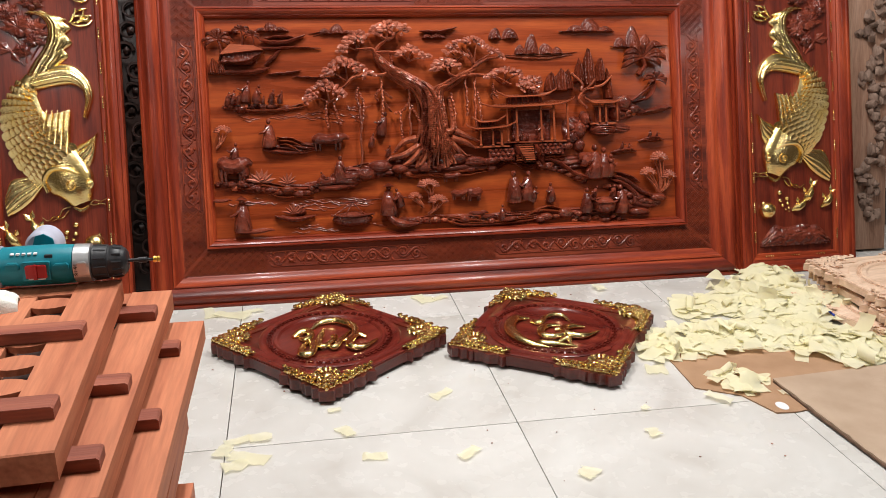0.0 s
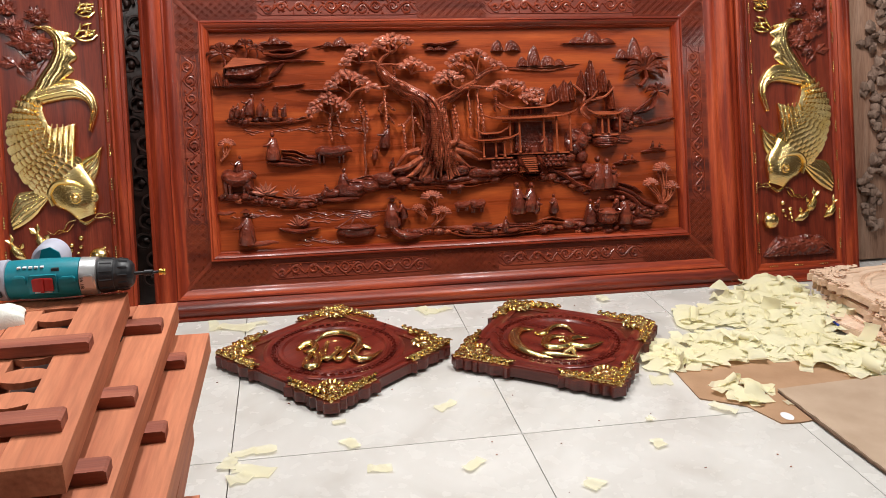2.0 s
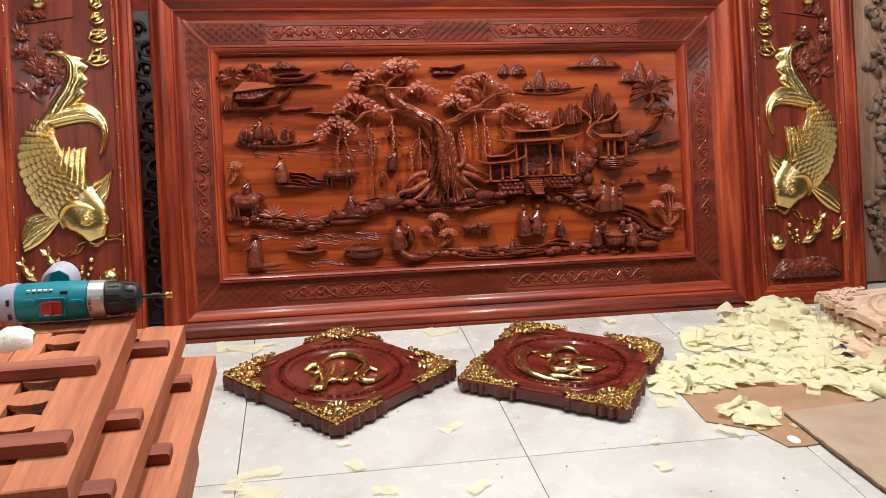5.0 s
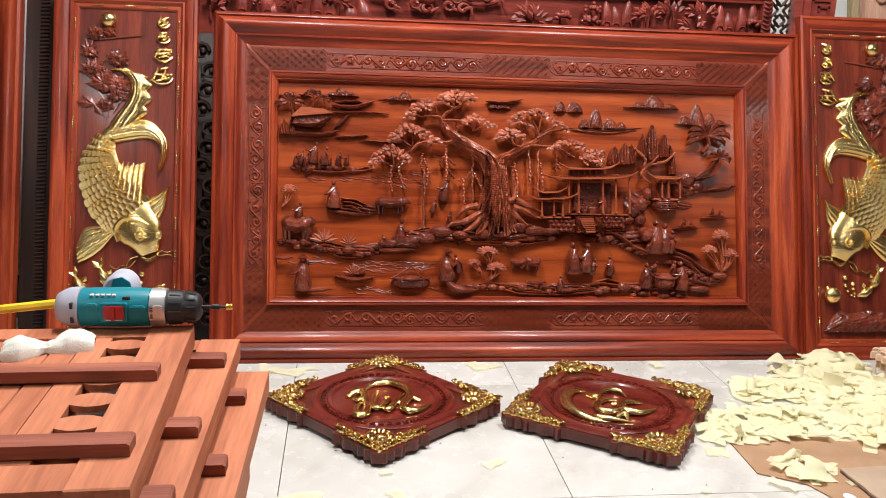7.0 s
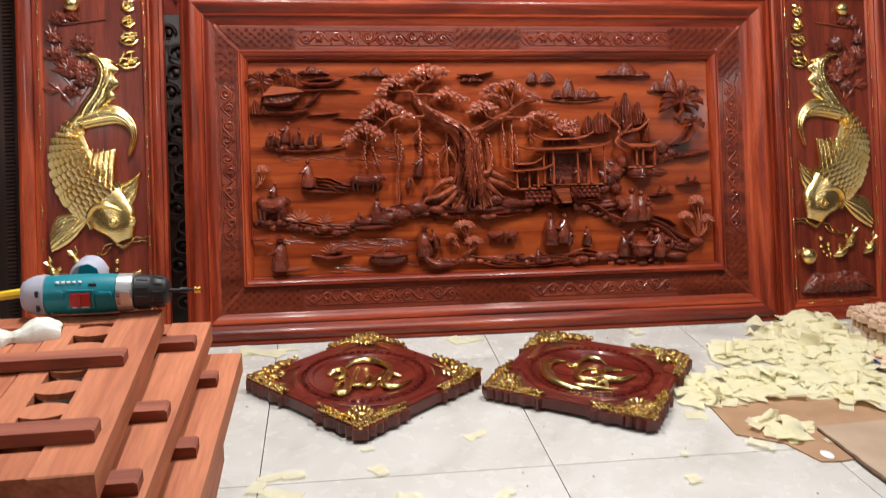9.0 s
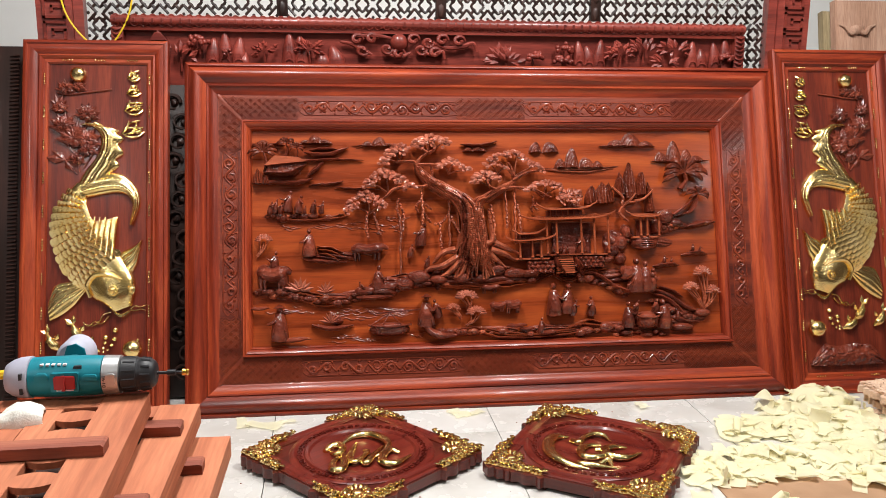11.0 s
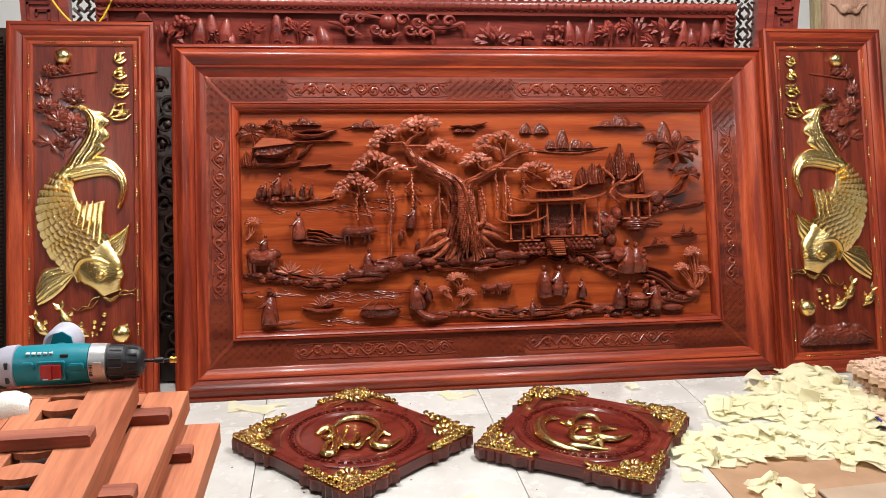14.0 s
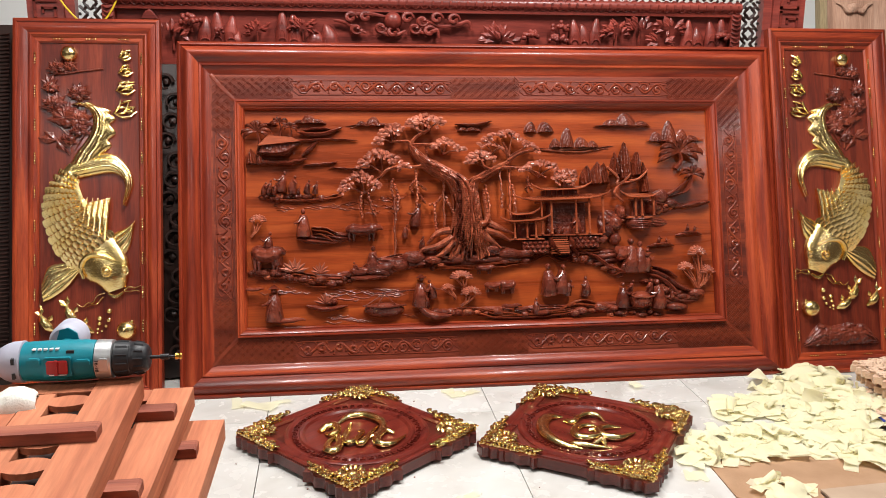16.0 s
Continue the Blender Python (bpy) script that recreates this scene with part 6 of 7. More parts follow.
def corner_ornament(g, rnd):
    """Gilt openwork that fills the corner at the origin, along +x and +y."""
    g.prism([(0.004, 0.004), (0.195, 0.004), (0.18, 0.024), (0.11, 0.036), (0.085, 0.06), (0.06, 0.085), (0.036, 0.11), (0.024, 0.18), (0.004, 0.195)], 0.0, 0.0045)
    for i in range(18):
        for j in range(18 - i):
            x, y = 0.008 + i * 0.0105, 0.008 + j * 0.0105
            edge = min(x, y)
            if x + y > 0.185 or (x + y > 0.12 and edge > 0.02 + 0.03 * math.sin((x - y) * 30) ** 2):
                continue
            if rnd.random() < 0.10:
                r = rnd.uniform(0.004, 0.0095)
                g.ball((x + rnd.uniform(-0.003, 0.003), y + rnd.uniform(-0.003, 0.003), 0.003 + rnd.uniform(0, 0.008)), (r, r, r), 6, 4)
            elif rnd.random() < 0.30:
                gold_curl(g, x, y, 0.008 + rnd.uniform(0, 0.007), rnd.uniform(0.010, 0.018), rnd.uniform(0, 6.28), rnd.choice((-1.1, 1.1)), 0.0042)
    for k in range(12):
        a = 0.5236 * k
        g.tube([(0.066 + 0.02 * math.cos(a), 0.066 + 0.02 * math.sin(a), 0.010), (0.066 + 0.034 * math.cos(a), 0.066 + 0.034 * math.sin(a), 0.016), (0.066 + 0.042 * math.cos(a + 0.3), 0.066 + 0.042 * math.sin(a + 0.3), 0.010)], [0.004, 0.0065, 0.003], 6, 0.8, 4)
    for k in range(6):
        d = 0.05 + 0.026 * k
        for flip in (0, 1):
            q = [(d, 0.012), (d + 0.014, 0.026 - 0.002 * k), (d + 0.026, 0.018), (d + 0.020, 0.010), (d + 0.013, 0.014)]
            g.tube([((y, x) if flip else (x, y)) + (0.010 + 0.003 * i,) for i, (x, y) in enumerate(q)], [0.004, 0.006, 0.005, 0.004, 0.003], 6, 0.9, 4)
    g.ball((0.066, 0.066, 0.006), (0.019, 0.019, 0.012), 12, 8)
    for k in range(12):
        a = k * math.pi / 6
        g.ball((0.066 + 0.025 * math.cos(a), 0.066 + 0.025 * math.sin(a), 0.006), (0.005, 0.005, 0.006), 6, 4)
    for k in range(15):
        d = 0.006 + 0.013 * k
        for x, y in ((d, 0.005), (0.005, d)):
            g.ball((x, y, 0.004 + 0.003 * (k % 2)), (0.0055, 0.0055, 0.006), 6, 4)


def plaque(m, strokes, label, top, side, gilt=True, group="carved plaques on the floor"):
    t = thing("wooden_plaque", m, label, "plaque", group)
    out = plaque_outline(0.272, 0.006 if gilt else 0.013)
    g = Geo()
    g.prism(out, 0.013, 0.046, 0.0)
    part("base", g, side, t)
    g = Geo()
    g.prism([(x * 0.9, y * 0.9) for x, y in out], 0, 0.0128, 0.0)
    part("foot", g, side, t)
    H = 0.272
    g = Geo()
    prof = [(0.0, 0.0462), (0.0, 0.050), (0.006, 0.053), (0.014, 0.053), (0.02, 0.048), (0.028, 0.048), (0.034, 0.051), (0.05, 0.051), (0.05, 0.0462)]
    for s in range(4):
        a = s * math.pi / 2
        ca, sa = math.cos(a), math.sin(a)
        vs = []
        for e in (-1, 1):
            for d, w in prof:
                x, y = e * (H - d - 0.004), -(H - d - 0.004)
                vs.append((ca * x - sa * y, sa * x + ca * y, w))
        n = len(prof)
        g.add(vs, [(i, (i + 1) % n, n + (i + 1) % n, n + i) for i in range(n)] + [tuple(range(n)), tuple(range(n, 2 * n))])
    part("edge_moulding", g, top, t)
    g = Geo()
    grow = 1.06
    rings = [(0.222, 0.0465), (0.222, 0.049), (0.216, 0.053), (0.205, 0.053), (0.2, 0.049), (0.178, 0.049), (0.174, 0.054), (0.164, 0.054), (0.158, 0.047), (0.12, 0.049), (0.0, 0.051)]
    n = 72
    vs = [(grow * r * math.cos(6.2832 * k / n), grow * r * math.sin(6.2832 * k / n), z) for r, z in rings[:-1] for k in range(n)] + [(0, 0, 0.051)]
    fs = [(i * n + k, i * n + (k + 1) % n, (i + 1) * n + (k + 1) % n, (i + 1) * n + k) for i in range(len(rings) - 2) for k in range(n)]
    fs += [((len(rings) - 2) * n + k, (len(rings) - 2) * n + (k + 1) % n, len(vs) - 1) for k in range(n)]
    g.add(vs, fs)
    part("medallion", g, top, t)
    g = Geo(same, False)
    for k in range(48):
        a = 2 * math.pi * k / 48
        ca, sa = math.cos(a), math.sin(a)
        for r0, r1, b0, b1 in ((0.1815, 0.197, -0.0095, -0.007), (0.1945, 0.197, -0.007, 0.007), (0.186, 0.1945, 0.0045, 0.007), (0.186, 0.188, -0.003, 0.0045)):
            vs = [(grow * (ca * r - sa * b), grow * (sa * r + ca * b), z) for z in (0.049, 0.0545) for r, b in ((r0, b0), (r1, b0), (r1, b1), (r0, b1))]
            g.add(vs, [(4, 5, 6, 7), (0, 1, 5, 4), (1, 2, 6, 5), (2, 3, 7, 6), (3, 0, 4, 7)])
    tagged(part("key_pattern_ring", g, top, t), kind="stuff")
    rnd = random.Random(5)
    for s in range(4):
        a = s * math.pi / 2
        ca, sa = math.cos(a), math.sin(a)
        o = -(H + 0.006)
        g = Geo(lambda x, y, z, ca=ca, sa=sa, o=o: (ca * (x + o) - sa * (y + o), sa * (x + o) + ca * (y + o), z + 0.047))
        corner_ornament(g, rnd)
        part("corner_ornament", g, GOLD if gilt else top, t, "gilded openwork corner" if gilt else "")
    for pts, radii in strokes:
        g = Geo()
        g.tube([(x, y, z + 0.055) for x, y, z in pts], [r * 1.12 for r in radii], 10, 0.8, 7)
        part("gilt_stroke", g, GOLD, t, "polished gold brush stroke")
    return t


# brush strokes of the two gilt emblems, in metres on the plaque
LEFT_STROKES = [
    ([(-0.013, 0.081, 0.000), (0.044, 0.093, 0.004), (0.086, 0.063, 0.007), (0.094, 0.007, 0.008), (0.078, -0.041, 0.007), (0.032, -0.072, 0.004), (-0.017, -0.069, 0.000)], [0.005, 0.012, 0.013, 0.012, 0.01, 0.005]),
    ([(-0.094, 0.076, 0.000), (-0.064, 0.082, 0.005), (-0.039, 0.069, 0.008), (-0.054, 0.034, 0.008), (-0.087, 0.024, 0.005), (-0.088, 0.051, 0.000)], [0.008, 0.014, 0.012, 0.01, 0.006]),
    ([(-0.059, 0.034, 0.000), (-0.087, -0.008, 0.004), (-0.119, -0.050, 0.007), (-0.157, -0.073, 0.008), (-0.168, -0.052, 0.007), (-0.133, -0.013, 0.004), (-0.091, 0.009, 0.000)], [0.006, 0.01, 0.012, 0.014, 0.014, 0.01, 0.005]),
    ([(0.015, 0.047, 0.000), (-0.033, 0.010, 0.004), (-0.074, -0.025, 0.007), (-0.092, -0.060, 0.008), (-0.063, -0.060, 0.007), (-0.006, -0.033, 0.004), (-0.003, -0.011, 0.000)], [0.005, 0.01, 0.011, 0.01, 0.008, 0.008, 0.005]),
    ([(-0.062, -0.060, 0.000), (-0.069, -0.091, 0.006), (-0.042, -0.085, 0.008), (-0.003, -0.062, 0.006), (0.068, -0.028, 0.000)], [0.006, 0.011, 0.01, 0.007, 0.003]),
    ([(0.067, -0.106, 0.000), (0.052, -0.075, 0.005), (-0.000, -0.096, 0.008), (-0.028, -0.131, 0.008), (-0.004, -0.160, 0.005), (0.077, -0.145, 0.000)], [0.006, 0.012, 0.013, 0.013, 0.011, 0.003]),
]
RIGHT_STROKES = [
    ([(-0.102, 0.029, 0.000), (-0.139, -0.003, 0.004), (-0.139, -0.067, 0.007), (-0.108, -0.130, 0.008), (-0.061, -0.168, 0.007), (-0.005, -0.181, 0.004), (0.032, -0.176, 0.000)], [0.004, 0.014, 0.019, 0.018, 0.014, 0.009, 0.003]),
    ([(-0.023, -0.143, 0.000), (0.000, -0.161, 0.007), (0.038, -0.156, 0.007), (0.113, -0.130, 0.000)], [0.004, 0.01, 0.012, 0.003]),
    ([(0.050, -0.140, 0.000), (0.070, -0.094, 0.008), (0.093, -0.127, 0.000)], [0.006, 0.011, 0.004]),
    ([(-0.082, 0.005, 0.000), (-0.054, -0.005, 0.005), (-0.049, 0.036, 0.008), (-0.031, 0.077, 0.008), (0.001, 0.090, 0.005), (0.036, 0.059, 0.000)], [0.01, 0.012, 0.007, 0.009, 0.009, 0.003]),
    ([(0.014, 0.012, 0.000), (-0.022, -0.016, 0.003), (-0.029, -0.066, 0.006), (-0.006, -0.106, 0.008), (0.027, -0.101, 0.008), (0.050, -0.062, 0.006), (0.033, -0.024, 0.003), (0.009, -0.028, 0.000)], [0.005, 0.011, 0.013, 0.013, 0.012, 0.011, 0.011, 0.008]),
    ([(0.095, 0.034, 0.000), (0.058, 0.012, 0.005), (0.040, -0.026, 0.008), (0.067, -0.063, 0.008), (0.114, -0.049, 0.005), (0.148, 0.020, 0.000)], [0.004, 0.011, 0.013, 0.014, 0.012, 0.003]),
]
plaque(pose(-0.492, 0.578, 0, 0, 0, 40.5), LEFT_STROKES, "dark red wooden plaque with gilded corners and gold strokes on floor", PLAQUE, PLAQUE_SIDE)
plaque(pose(0.27, 0.518, 0, 0, 0, -34.0), RIGHT_STROKES, "dark red wooden plaque with gilded corners and curled gold emblem", PLAQUE, PLAQUE_SIDE)
RAW = "unfinished pale square carved plaque in a stack on the floor"
THIN = Matrix.Diagonal((1, 1, 0.74, 1))
for m in (pose(1.60, 0.50, 0.0, 0, 0, 14), pose(1.69, 0.53, 0.0455, 0, 0, -3), pose(1.68, 0.548, 0.091, 0, 0, 4)):
    plaque(m @ THIN, [], RAW, RAWPALE, RAWPALE, False, "stack of raw plaques")


# ---- stacked timber frames ----
def timber_frame(m, panelled=True):
    """A raw door-leaf frame: stiles, rails, boards and a fretwork strip with holes."""
    t = thing("door_leaf", m, "raw reddish timber door leaf with fretwork strip, stacked on others", "door leaf", "stack of door leaves")
    def bar(name, a, b, mat=RAWRED):
        g = Geo(same, False)
        g.box(a, b, 0.002)
        part(name, g, mat, t)
    L, TH = (0.632 if m.translation.z > 0.56 else 0.74), 0.042
    bar("stile", (-0.078, -L, 0), (0, 0, TH))
    bar("stile", (-0.62, -L, 0), (-0.545, 0, TH))
    bar("rail", (-0.545, -0.06, 0), (-0.078, -0.002, TH - 0.002))
    bar("rail", (-0.545, -L + 0.004, 0), (-0.078, -L + 0.075, TH - 0.002))
    if panelled:
        bar("strip", (-0.182, -L + 0.075, 0.004), (-0.138, -0.06, TH - 0.002))
        bar("strip", (-0.228, -L + 0.075, 0.004), (-0.185, -0.06, TH - 0.004))
        bar("board", (-0.545, -L + 0.075, 0.006), (-0.232, -0.06, TH - 0.006))
    # near-black sheet added below the holes, in place of the shade down there
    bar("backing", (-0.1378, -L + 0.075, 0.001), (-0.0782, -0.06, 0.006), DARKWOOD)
    n, span = 6, L - 0.135
    for i in range(n):
        y = -L + 0.075 + span * (i + 0.5) / n
        g = Geo(same, False)
        h = span / n * 0.5
        pts = []
        for k in range(9):
            q = k / 8
            pts.append((-0.1378 + 0.0596 * q, y - h * (0.40 + 0.24 * (1 - abs(2 * q - 1) ** 2))))
        for k in range(9):
            q = 1 - k / 8
            pts.append((-0.1378 + 0.0596 * q, y + h * (0.40 + 0.24 * (1 - abs(2 * q - 1) ** 2))))
        g.prism(pts, TH - 0.012, TH - 0.0015)
        part("fret_block", g, RAWRED, t)
    return t


PITCH = 0.0613
EDGES = [(-0.919, -0.423, 2.6), (-0.843, -0.331, 0.0), (-0.782, -0.358, -0.8), (-0.795, -0.62, 0.4), (-0.774, -0.765, 0.0)] + [(-0.79 + 0.006 * (i % 3), -0.80 - 0.01 * (i % 2), 0.4 * (i % 3)) for i in range(5)]
first = None
for i, (x, y, a) in enumerate(EDGES):
    m = pose(x, y, 0.597 - i * PITCH, 0, 0, a)
    first = timber_frame(m, i == 0) if i < 2 else copy_thing(first, m)


def batten(x, y, z, length, a, high=0.0186):
    g = Geo(same, False)
    g.box((-length, -0.019, 0), (0, 0.019, high), 0.003)
    ob = part("batten", g, RAWBATTEN)
    ob.matrix_world = pose(x, y, z, 0, 0, a)
    tagged(ob, "dark red timber spacer batten lying across a stacked frame", "batten", "battens in the stack")


for i in range(10):
    z = 0.6392 - i * PITCH
    if i == 0:
        batten(-0.930, -0.690, z, 0.5, 1.5), batten(-0.910, -0.953, z, 0.5, 1.5)
    else:
        x = EDGES[i][0] + (-0.03, -0.010, -0.03, -0.035)[i % 4]
        for y in (-0.155, -0.43, -0.665):
            batten(x, EDGES[i][1] + y + 0.012 * math.sin(i * 2.2 + y * 9), z, 0.48, 1.0)
g = Geo(same, False)
g.box((-1.36, -1.45, 0.0), (-0.82, -0.86, 0.0450), 0.004)
tagged(part("timber_block", g, RAWRED), "raw timber bearer under the stacked frames", "timber")


# ---- cordless drill ----
def cordless_drill(m):
    t = thing("cordless_drill", m, "teal cordless drill with black chuck lying on its side", "drill")
    def turned(name, prof, mat, n=24, label=""):
        g = Geo()
        vs = [(x, r * math.cos(6.2832 * k / n), r * math.sin(6.2832 * k / n)) for x, r in prof for k in range(n)]
        fs = [(i * n + k, i * n + (k + 1) % n, (i + 1) * n + (k + 1) % n, (i + 1) * n + k) for i in range(len(prof) - 1) for k in range(n)]
        g.add(vs, fs + [tuple(range(n)), tuple(range((len(prof) - 1) * n, len(prof) * n))])
        return part(name, g, mat, t, label)
    body = turned("motor_housing", [(-0.128, 0.03), (-0.126, 0.033), (-0.1, 0.034), (-0.06, 0.0345), (-0.02, 0.034), (0.0, 0.0325), (0.0005, 0.03)], TEAL, 24, "teal plastic housing")
    cap = turned("rear_cap", [(-0.172, 0.018), (-0.170, 0.024), (-0.16, 0.030), (-0.148, 0.034), (-0.128, 0.0355), (-0.127, 0.033)], GREYPLASTIC, 24, "grey rear cap with vents")
    turned("torque_collar", [(0.001, 0.031), (0.002, 0.0335), (0.03, 0.0325), (0.032, 0.029)], SILVER, 24, "silver torque collar")
    chuck = turned("chuck", [(0.0325, 0.028), (0.034, 0.0305), (0.060, 0.0288), (0.061, 0.0276), (0.066, 0.0276), (0.067, 0.0282), (0.084, 0.0252), (0.090, 0.022), (0.0935, 0.017), (0.094, 0.012)], BLACKRUBBER, 24, "black ribbed chuck")
    for k in range(12):
        g = Geo()
        a = 6.2832 * k / 12
        g.tube([(0.037, 0.0300 * math.cos(a), 0.0300 * math.sin(a)), (0.058, 0.0286 * math.cos(a), 0.0286 * math.sin(a))], [0.0018], 5, 1, 1)
        part("rib", g, BLACKRUBBER, chuck)
        g = Geo()
        g.tube([(0.069, 0.0276 * math.cos(a + 0.26), 0.0276 * math.sin(a + 0.26)), (0.085, 0.0248 * math.cos(a + 0.26), 0.0248 * math.sin(a + 0.26))], [0.0022], 5, 1, 1)
        part("rib", g, BLACKRUBBER, chuck)
    turned("drill_bit", [(0.092, 0.003), (0.112, 0.003), (0.113, 0.005), (0.128, 0.005), (0.129, 0.0025), (0.14, 0.0025)], BLACKRUBBER, 10, "thin black bit holder")
    turned("bit_tip", [(0.14, 0.0055), (0.143, 0.006), (0.147, 0.0045), (0.149, 0.006), (0.152, 0.005)], BITBRASS, 10, "brass-coloured bit tip")
    g = Geo(same, False)
    g.box((-0.078, -0.04, -0.010), (-0.042, -0.03, 0.012), 0.002)
    g.box((-0.064, -0.0425, -0.012), (-0.058, -0.0395, 0.014), 0.001)
    part("slide_switch", g, REDPLASTIC, t, "red direction switch")
    g = Geo(same, False)
    g.box((-0.084, -0.0365, -0.015), (-0.036, -0.03, 0.017), 0.002)
    part("switch_surround", g, TEAL, t)
    g = Geo(same, False)
    for z in (-0.013, 0.012):
        g.box((-0.139, -0.0365, z - 0.005), (-0.134, -0.030, z + 0.005))
    part("vent", g, BLACKRUBBER, t, "black vent slots")
    for a, b in (((-0.112, -0.036, 0.004), (-0.09, -0.028, 0.016)), ((-0.03, -0.036, 0.002), (-0.004, -0.028, 0.012))):
        g = Geo(same, False)
        g.box(a, b, 0.003)
        part("moulded_pad", g, TEAL, t)
    g = Geo(same, False)
    g.box((-0.046, -0.027, 0.0205), (-0.032, -0.022, 0.0255), 0.001)
    part("vent", g, BLACKRUBBER, t, "small black slot")
    g = Geo(same, False)
    g.box((-0.075, -0.0375, -0.0135), (-0.045, -0.0355, -0.0118))
    part("white_bar", g, WHITE, t)
    g = Geo(same, False)
    g.box((0.010, -0.0345, -0.009), (0.026, -0.03, 0.012), 0.002)
    part("collar_notch", g, SILVER, t)
    g = Geo()
    g.tube([(-0.068, 0.02, -0.006), (-0.074, 0.06, -0.008), (-0.084, 0.10, -0.006), (-0.088, 0.13, -0.004)], [0.022, 0.018, 0.018, 0.022], 14, 0.85)
    part("grip", g, TEAL, t)
    g = Geo()
    prof = [(0.0, 0.001), (0.0, 0.028), (0.006, 0.033), (0.05, 0.033), (0.056, 0.026), (0.056, 0.001)]
    n = 24
    vs = [(-0.088 + r * 1.0 * math.cos(6.2832 * k / n), 0.095 + d, -0.002 + r * 1.0 * math.sin(6.2832 * k / n)) for d, r in prof for k in range(n)]
    fs = [(i * n + k, i * n + (k + 1) % n, (i + 1) * n + (k + 1) % n, (i + 1) * n + k) for i in range(len(prof) - 1) for k in range(n)]
    g.add(vs, fs + [tuple(range(n)), tuple(range(5 * n, 6 * n))])
    pack = part("battery_pack", g, GREYPLASTIC, t, "grey battery pack with teal patch")
    g2 = Geo(lambda x, y, z: (x, z, y), False)
    g2.prism([(-0.104, 0.004), (-0.096, 0.024), (-0.080, 0.028), (-0.064, 0.018), (-0.060, 0.0), (-0.090, 0.0)], 0.0935, 0.0965)
    part("battery_label", g2, TEAL, pack, "teal patch")
    g2 = Geo(lambda x, y, z: (x, z, y), False)
    for k in range(5):
        g2.box((-0.105 + k * 0.010, 0.0262, -0.0245), (-0.099 + k * 0.010, 0.0288, -0.015))
    part("white_bars", g2, WHITE, t, "row of small white bars")
    text = bpy.data.curves.new("scale_numbers", "FONT")
    text.body, text.size, text.extrude = "16\u00b718", 0.0095, 0.0003
    text.materials.append(BLACKRUBBER)
    ob = new("scale_numbers", text)
    ob.parent = t
    ob.matrix_local = Matrix(((0, 1, 0, 0.004), (0, 0, -1, -0.0338), (-1, 0, 0, 0.010), (0, 0, 0, 1)))
    return t


cordless_drill(pose(-0.996, -0.43, 0.6782, 0, 0, 0) @ Matrix.Diagonal((1, 1.1, 1.1, 1)))
g = Geo()
g.tube([(-1.42, -0.40, 0.6485), (-1.28, -0.40, 0.664), (-1.172, -0.40, 0.6765)], [0.009], 8, 1, 4)
marker = tagged(part("marker_pen", g, YELLOW), "yellow marker pen with black end lying behind the drill", "pen")
g = Geo()
g.tube([(-1.425, -0.40, 0.6480), (-1.36, -0.40, 0.6550)], [0.0095], 8, 1, 1)
part("black_end", g, BLACKRUBBER, marker)


def folded_tissue(m):
    """A folded paper tissue pinched at its middle."""
    g = Geo()
    def fn(s, q):
        a, b = 2 * s - 1, 2 * q - 1
        lobe = min(1, abs(a + 0.08) * 1.9)
        pinch = 0.30 + 0.85 * lobe ** 0.8 * (1 - 0.25 * abs(a) ** 6)
        z = 0.030 * (1 - b * b) ** 0.35 * (0.35 + 0.65 * lobe) * (1 - 0.5 * abs(a) ** 8) + 0.005 * noise.noise(Vector((a * 4, b * 3, 2))) + 0.0035 * abs(math.sin(5 * b + 3 * a))
        return (0.074 * a, 0.030 * b * pinch + 0.008 * math.sin(2.2 * a), max(z, 0.0) + 0.004)
    g.sheet(fn, 36, 18, 0.0035)
    ob = part("paper_tissue", g, CLOTH)
    ob.matrix_world = m
    return tagged(ob, "folded white paper tissue lying on the timber stack", "tissue")


folded_tissue(pose(-1.146, -0.552, 0.6302, 0, 0, 12))

# ---- cardboard ----
def cardboard(name, outline, z, mat, label):
    g = Geo(same, False)
    g.prism(outline, z, z + 0.004)
    return tagged(part(name, g, mat), label, "cardboard")


c1 = cardboard("cardboard_sheet", [(0.595, 0.345), (0.584, 0.10), (0.70, 0.03), (0.745, -0.085), (0.80, -0.09), (1.1, -0.05), (1.25, 0.2), (0.98, 0.325)], 0.001, CARD, "torn brown cardboard sheet lying on the floor")
g = Geo()
n = 20
g.prism([(0.782 + 0.017 * math.cos(6.2832 * k / n), -0.052 + 0.024 * math.sin(6.2832 * k / n)) for k in range(n)], 0.0052, 0.0058)
part("sticker", g, WHITE, c1, "round white sticker")
c2 = cardboard("cardboard_sheet", [(0.838, 0.095)] + [(0.838 + 0.032 * k / 30 + 0.006 * noise.noise(Vector((k * 0.7, 3, 1))), 0.095 - 0.695 * k / 30) for k in range(1, 31)] + [(1.5, -0.55), (1.5, 0.13), (1.24, 0.122)], 0.012, CARDGREY, "worn grey-brown cardboard sheet lying over another")
g = Geo(same, False)
g.prism([(0.836, 0.09), (0.843, -0.15), (0.858, -0.39), (0.866, -0.6), (0.875, -0.6), (0.867, -0.39), (0.853, -0.15), (0.848, 0.09)], 0.006, 0.0119)
part("ply_edge", g, CARDEDGE, c2, "dark ragged edge")

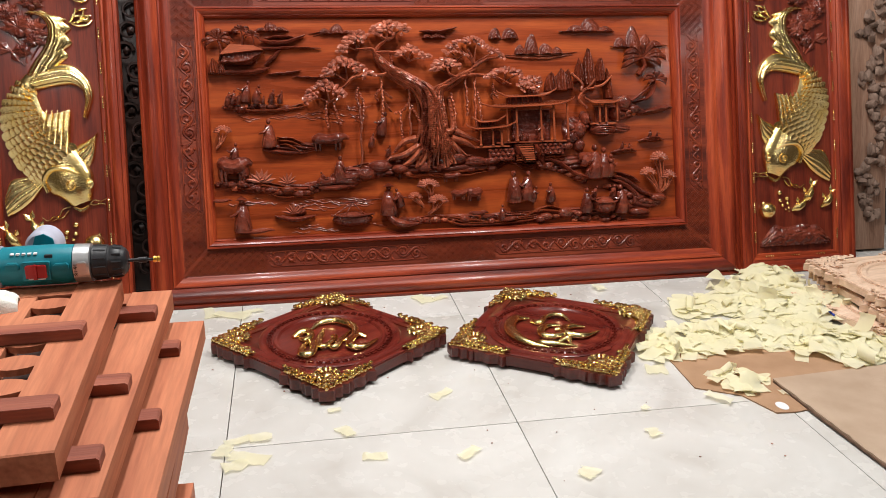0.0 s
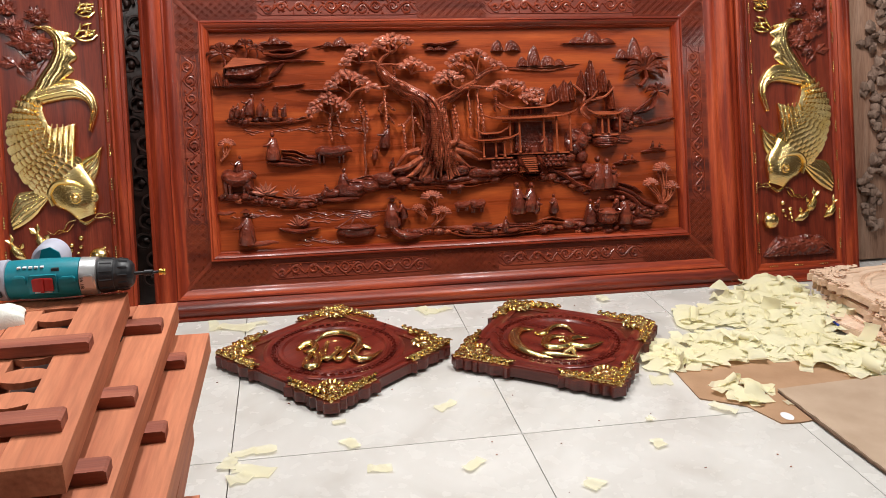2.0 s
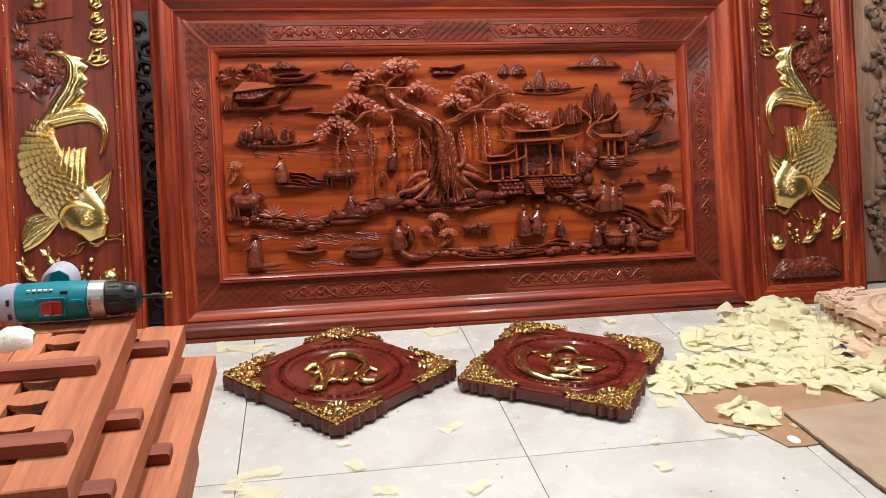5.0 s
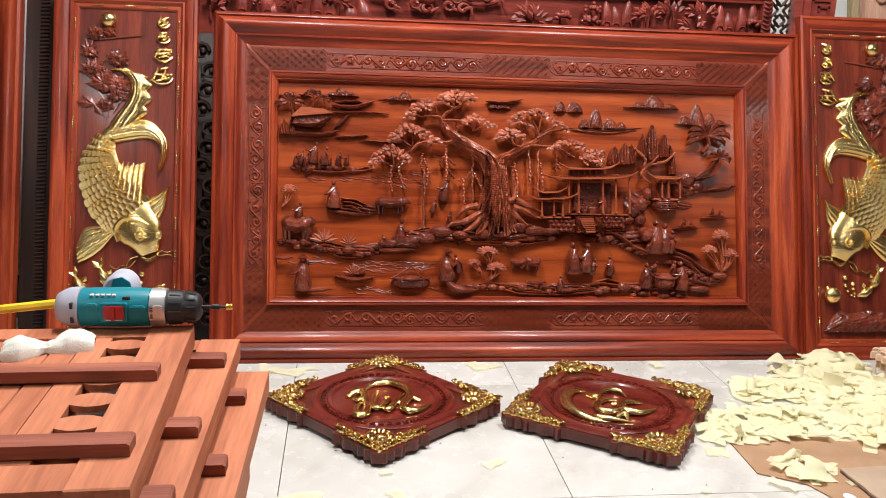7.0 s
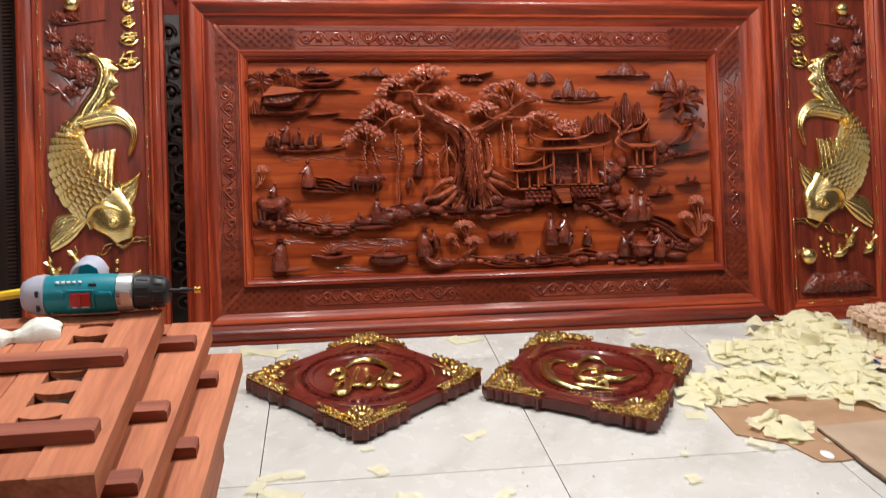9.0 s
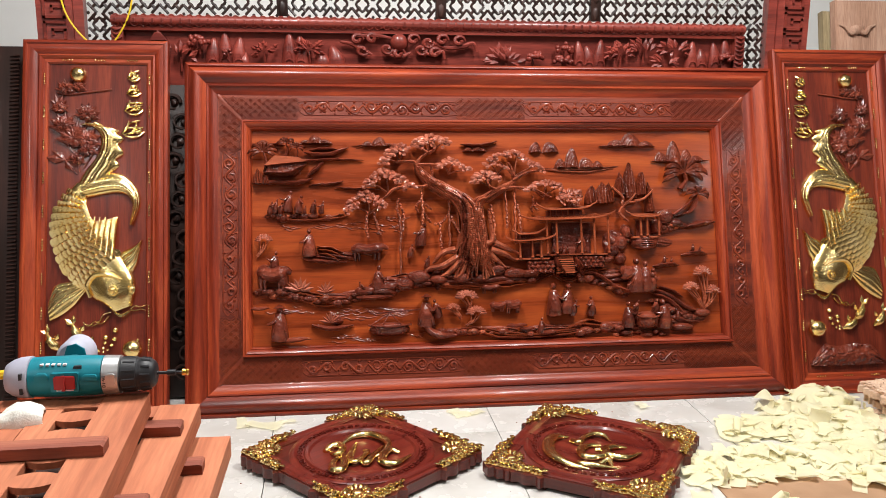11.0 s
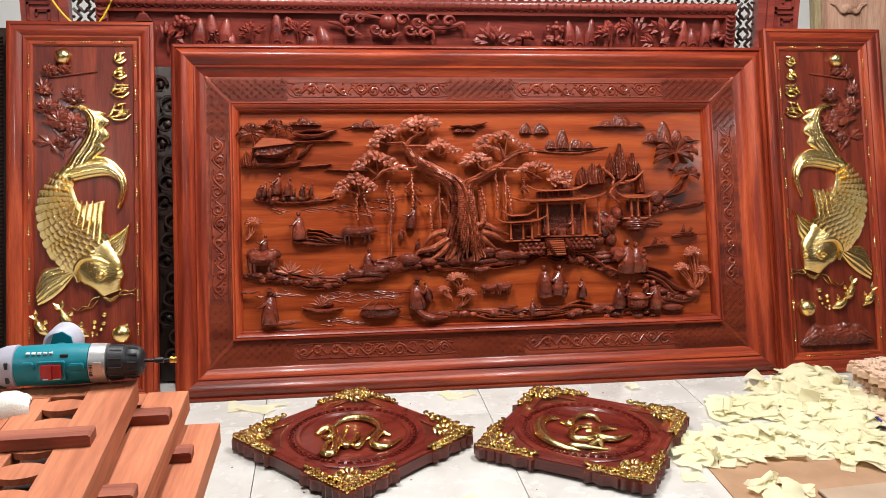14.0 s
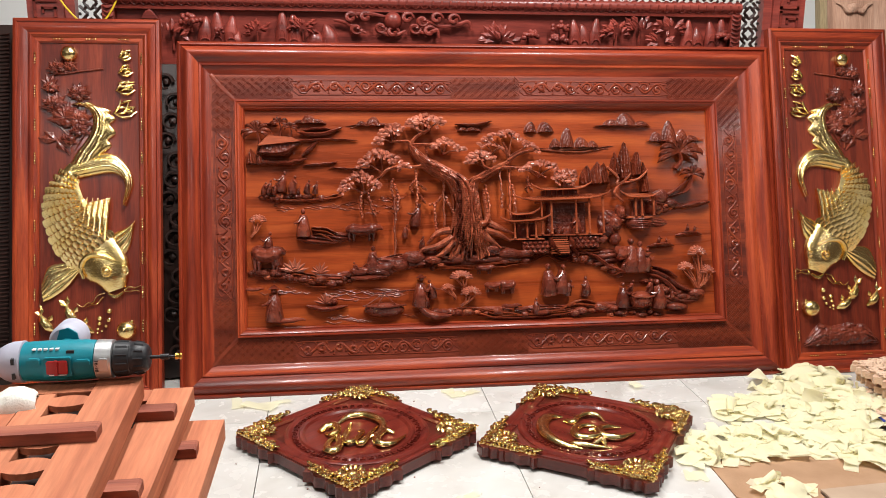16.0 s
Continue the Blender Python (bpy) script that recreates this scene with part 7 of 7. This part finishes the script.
# ---- shavings ----
MOUNDS = [(1.08, 0.69, 0.26, 0.12, 0.016), (1.33, 0.95, 0.12, 0.11, 0.055), (1.30, 0.62, 0.22, 0.20, 0.040), (1.24, 0.27, 0.20, 0.13, 0.034), (0.80, 0.44, 0.20, 0.11, 0.010), (1.16, 0.86, 0.10, 0.06, 0.020), (1.06, 0.44, 0.24, 0.12, 0.016), (0.735, 0.115, 0.070, 0.06, 0.022), (0.59, 0.37, 0.07, 0.08, 0.012)]


def lie(x, y):
    """Height of the heap."""
    h = 0.0
    for cx, cy, rx, ry, high in MOUNDS:
        h = max(h, high * max(0, 1 - ((x - cx) / rx) ** 2 - ((y - cy) / ry) ** 2))
    return h * (0.8 + 0.5 * noise.noise(Vector((x * 9, y * 9, 4))))


def shaving(g, rnd, x, y, z, size, loose=False):
    """One thin planed ribbon: a bent strip that ripples, cups and sometimes rolls up at an end."""
    a, turn = rnd.uniform(0, 6.28), rnd.uniform(-1.2, 1.2)
    ln, wd = size * rnd.uniform(1.0, 2.0), size * rnd.uniform(0.45, 0.95)
    wave, phase, freq = (0.10 if loose else 0.22) * wd * rnd.random(), rnd.uniform(0, 6.28), rnd.uniform(4, 10)
    cup, slope, roll = rnd.uniform(-0.22, 0.22), rnd.uniform(-0.15, 0.15), 0.0
    if not loose and rnd.random() < 0.10:
        roll = rnd.uniform(1.5, 5.0)
    if loose:
        cup, slope, turn, size = cup * 0.3, slope * 0.1, turn * 0.25, size * 1.1
        ln, wd = size * rnd.uniform(0.9, 1.6), size * rnd.uniform(0.55, 0.95)
    taper = rnd.uniform(-0.5, 0.5)
    def fn(s, t):
        d, q = s - 0.5, (t - 0.5) * (1 + taper * (s - 0.5))
        h, run = wave * math.sin(freq * s + phase + 1.5 * q) + cup * wd * (q * q - 0.1) + slope * ln * d, d * ln
        if roll and s > 0.55:
            k = (s - 0.55) / 0.45
            r = 0.45 * ln / roll
            run = 0.05 * ln + r * math.sin(roll * k)
            h += r * (1 - math.cos(roll * k))
        b = a + turn * d
        rag = (0.24 if loose else 0.10) * wd * noise.noise(Vector((s * (4 if loose else 9) + a, t * 2 + x * 50, y * 50)))
        px, py = x + math.cos(b) * run - math.sin(b) * (q * wd + rag), y + math.sin(b) * run + math.cos(b) * (q * wd + rag)
        return (px, py, max(z + h + 0.8 * (lie(px, py) - lie(x, y)), 0.0026 + 0.3 * abs(h)))
    g.sheet(fn, 14, 4, 0.0007)


rnd = random.Random(11)
heap = Geo()
for cx, cy, rx, ry, high in MOUNDS[1:4]:
    def mound(s, q):
        a, b = 2 * s - 1, 2 * q - 1
        x, y = cx + 0.7 * rx * a * math.sqrt(1 - b * b / 2), cy + 0.7 * ry * b * math.sqrt(1 - a * a / 2)
        return (x, y, 0.0062 + 0.8 * lie(x, y) + 0.012 * abs(noise.noise(Vector((x * 30, y * 30, cx)))))
    heap.sheet(mound, 44, 30, 0.0015)
for cx, cy, rx, ry, high in MOUNDS:
    for i in range(int(2100 * rx * ry) + 9):
        a, q = rnd.uniform(0, 6.28), math.sqrt(rnd.random()) * 1.08
        x, y = cx + rx * q * math.cos(a), cy + ry * q * math.sin(a)
        shaving(heap, rnd, x, y, 0.007 + lie(x, y) + rnd.uniform(0, 0.010), rnd.uniform(0.04, 0.10) * (0.8 if rx < 0.1 else 1))
tagged(part("wood_shavings", heap, THINPAPER), "heap of pale yellow curled wood shavings on the floor", "wood shavings", "", "stuff")
g = Geo()
g.tube([(1.292, 0.58, lie(1.292, 0.58) + 0.016), (1.311, 0.485, lie(1.311, 0.485) + 0.016)], [0.004], 8, 1, 1)
tagged(part("blue_pen", g, BLUE), "thin blue pen lying on shavings beside the raw plaques", "pen")
LOOSE = [(-0.769, 0.028, 0.06), (-0.803, -0.022, 0.07), (-0.736, -0.062, 0.08), (-0.77, -0.096, 0.07), (-0.709, 0.032, 0.05), (-0.181, 0.196, 0.06), (-0.481, 0.026, 0.05), (-0.168, -0.143, 0.06), (-0.414, -0.114, 0.06), (0.107, -0.284, 0.06), (0.35, -0.128, 0.05), (-0.107, 0.966, 0.08), (-0.05, 0.973, 0.07), (-0.831, 0.934, 0.1), (-0.915, 0.972, 0.08), (-0.761, 0.96, 0.06), (0.594, 0.966, 0.06), (-0.135, 1.001, 0.05), (-0.504, 0.152, 0.03), (0.382, 0.004, 0.03), (0.52, 0.24, 0.08), (0.56, 0.36, 0.08), (0.62, 0.02, 0.06), (0.84, 0.02, 0.05), (0.60, 0.52, 0.07)]
for x, y, size in LOOSE:
    size *= 0.78
    g = Geo()
    shaving(g, rnd, x, y, (0.009 if x > 0.55 else 0.005) + 0.002 * (len(bpy.data.objects) % 3), size, True)
    tagged(part("wood_shaving", g, SHEER), "thin pale yellow wood shaving lying on the floor", "wood shaving", "loose shavings")
g = Geo()
for i in range(60):
    x, y = rnd.uniform(-0.9, 0.8), rnd.uniform(-0.9, 0.95)
    r = rnd.uniform(0.0012, 0.004)
    g.ball((x, y, 0.0015), (r, r * rnd.uniform(0.3, 1), 0.0015), 6, 4)
tagged(part("wood_crumbs", g, RAWBATTEN), "tiny reddish wood crumbs scattered on the tiles", "crumbs", "", "stuff")

# ---- floor tiles ----
g = Geo(same, False)
S = 0.8
g.prism([(0.0012, 0.0012), (S - 0.0012, 0.0012), (S - 0.0012, S - 0.0012), (0.0012, S - 0.0012)], -0.0119, 0.0, 0.0008)
base = part("tile", g, TILE, FLOOR)
base.location = (-4 * S, -5 * S, 0)
for i in range(-5, 5):
    for j in range(-6, 2):
        if (i, j) != (-4, -5):
            ob = new("tile", base.data)
            ob.parent = FLOOR
            ob.location = (i * S, j * S, 0)
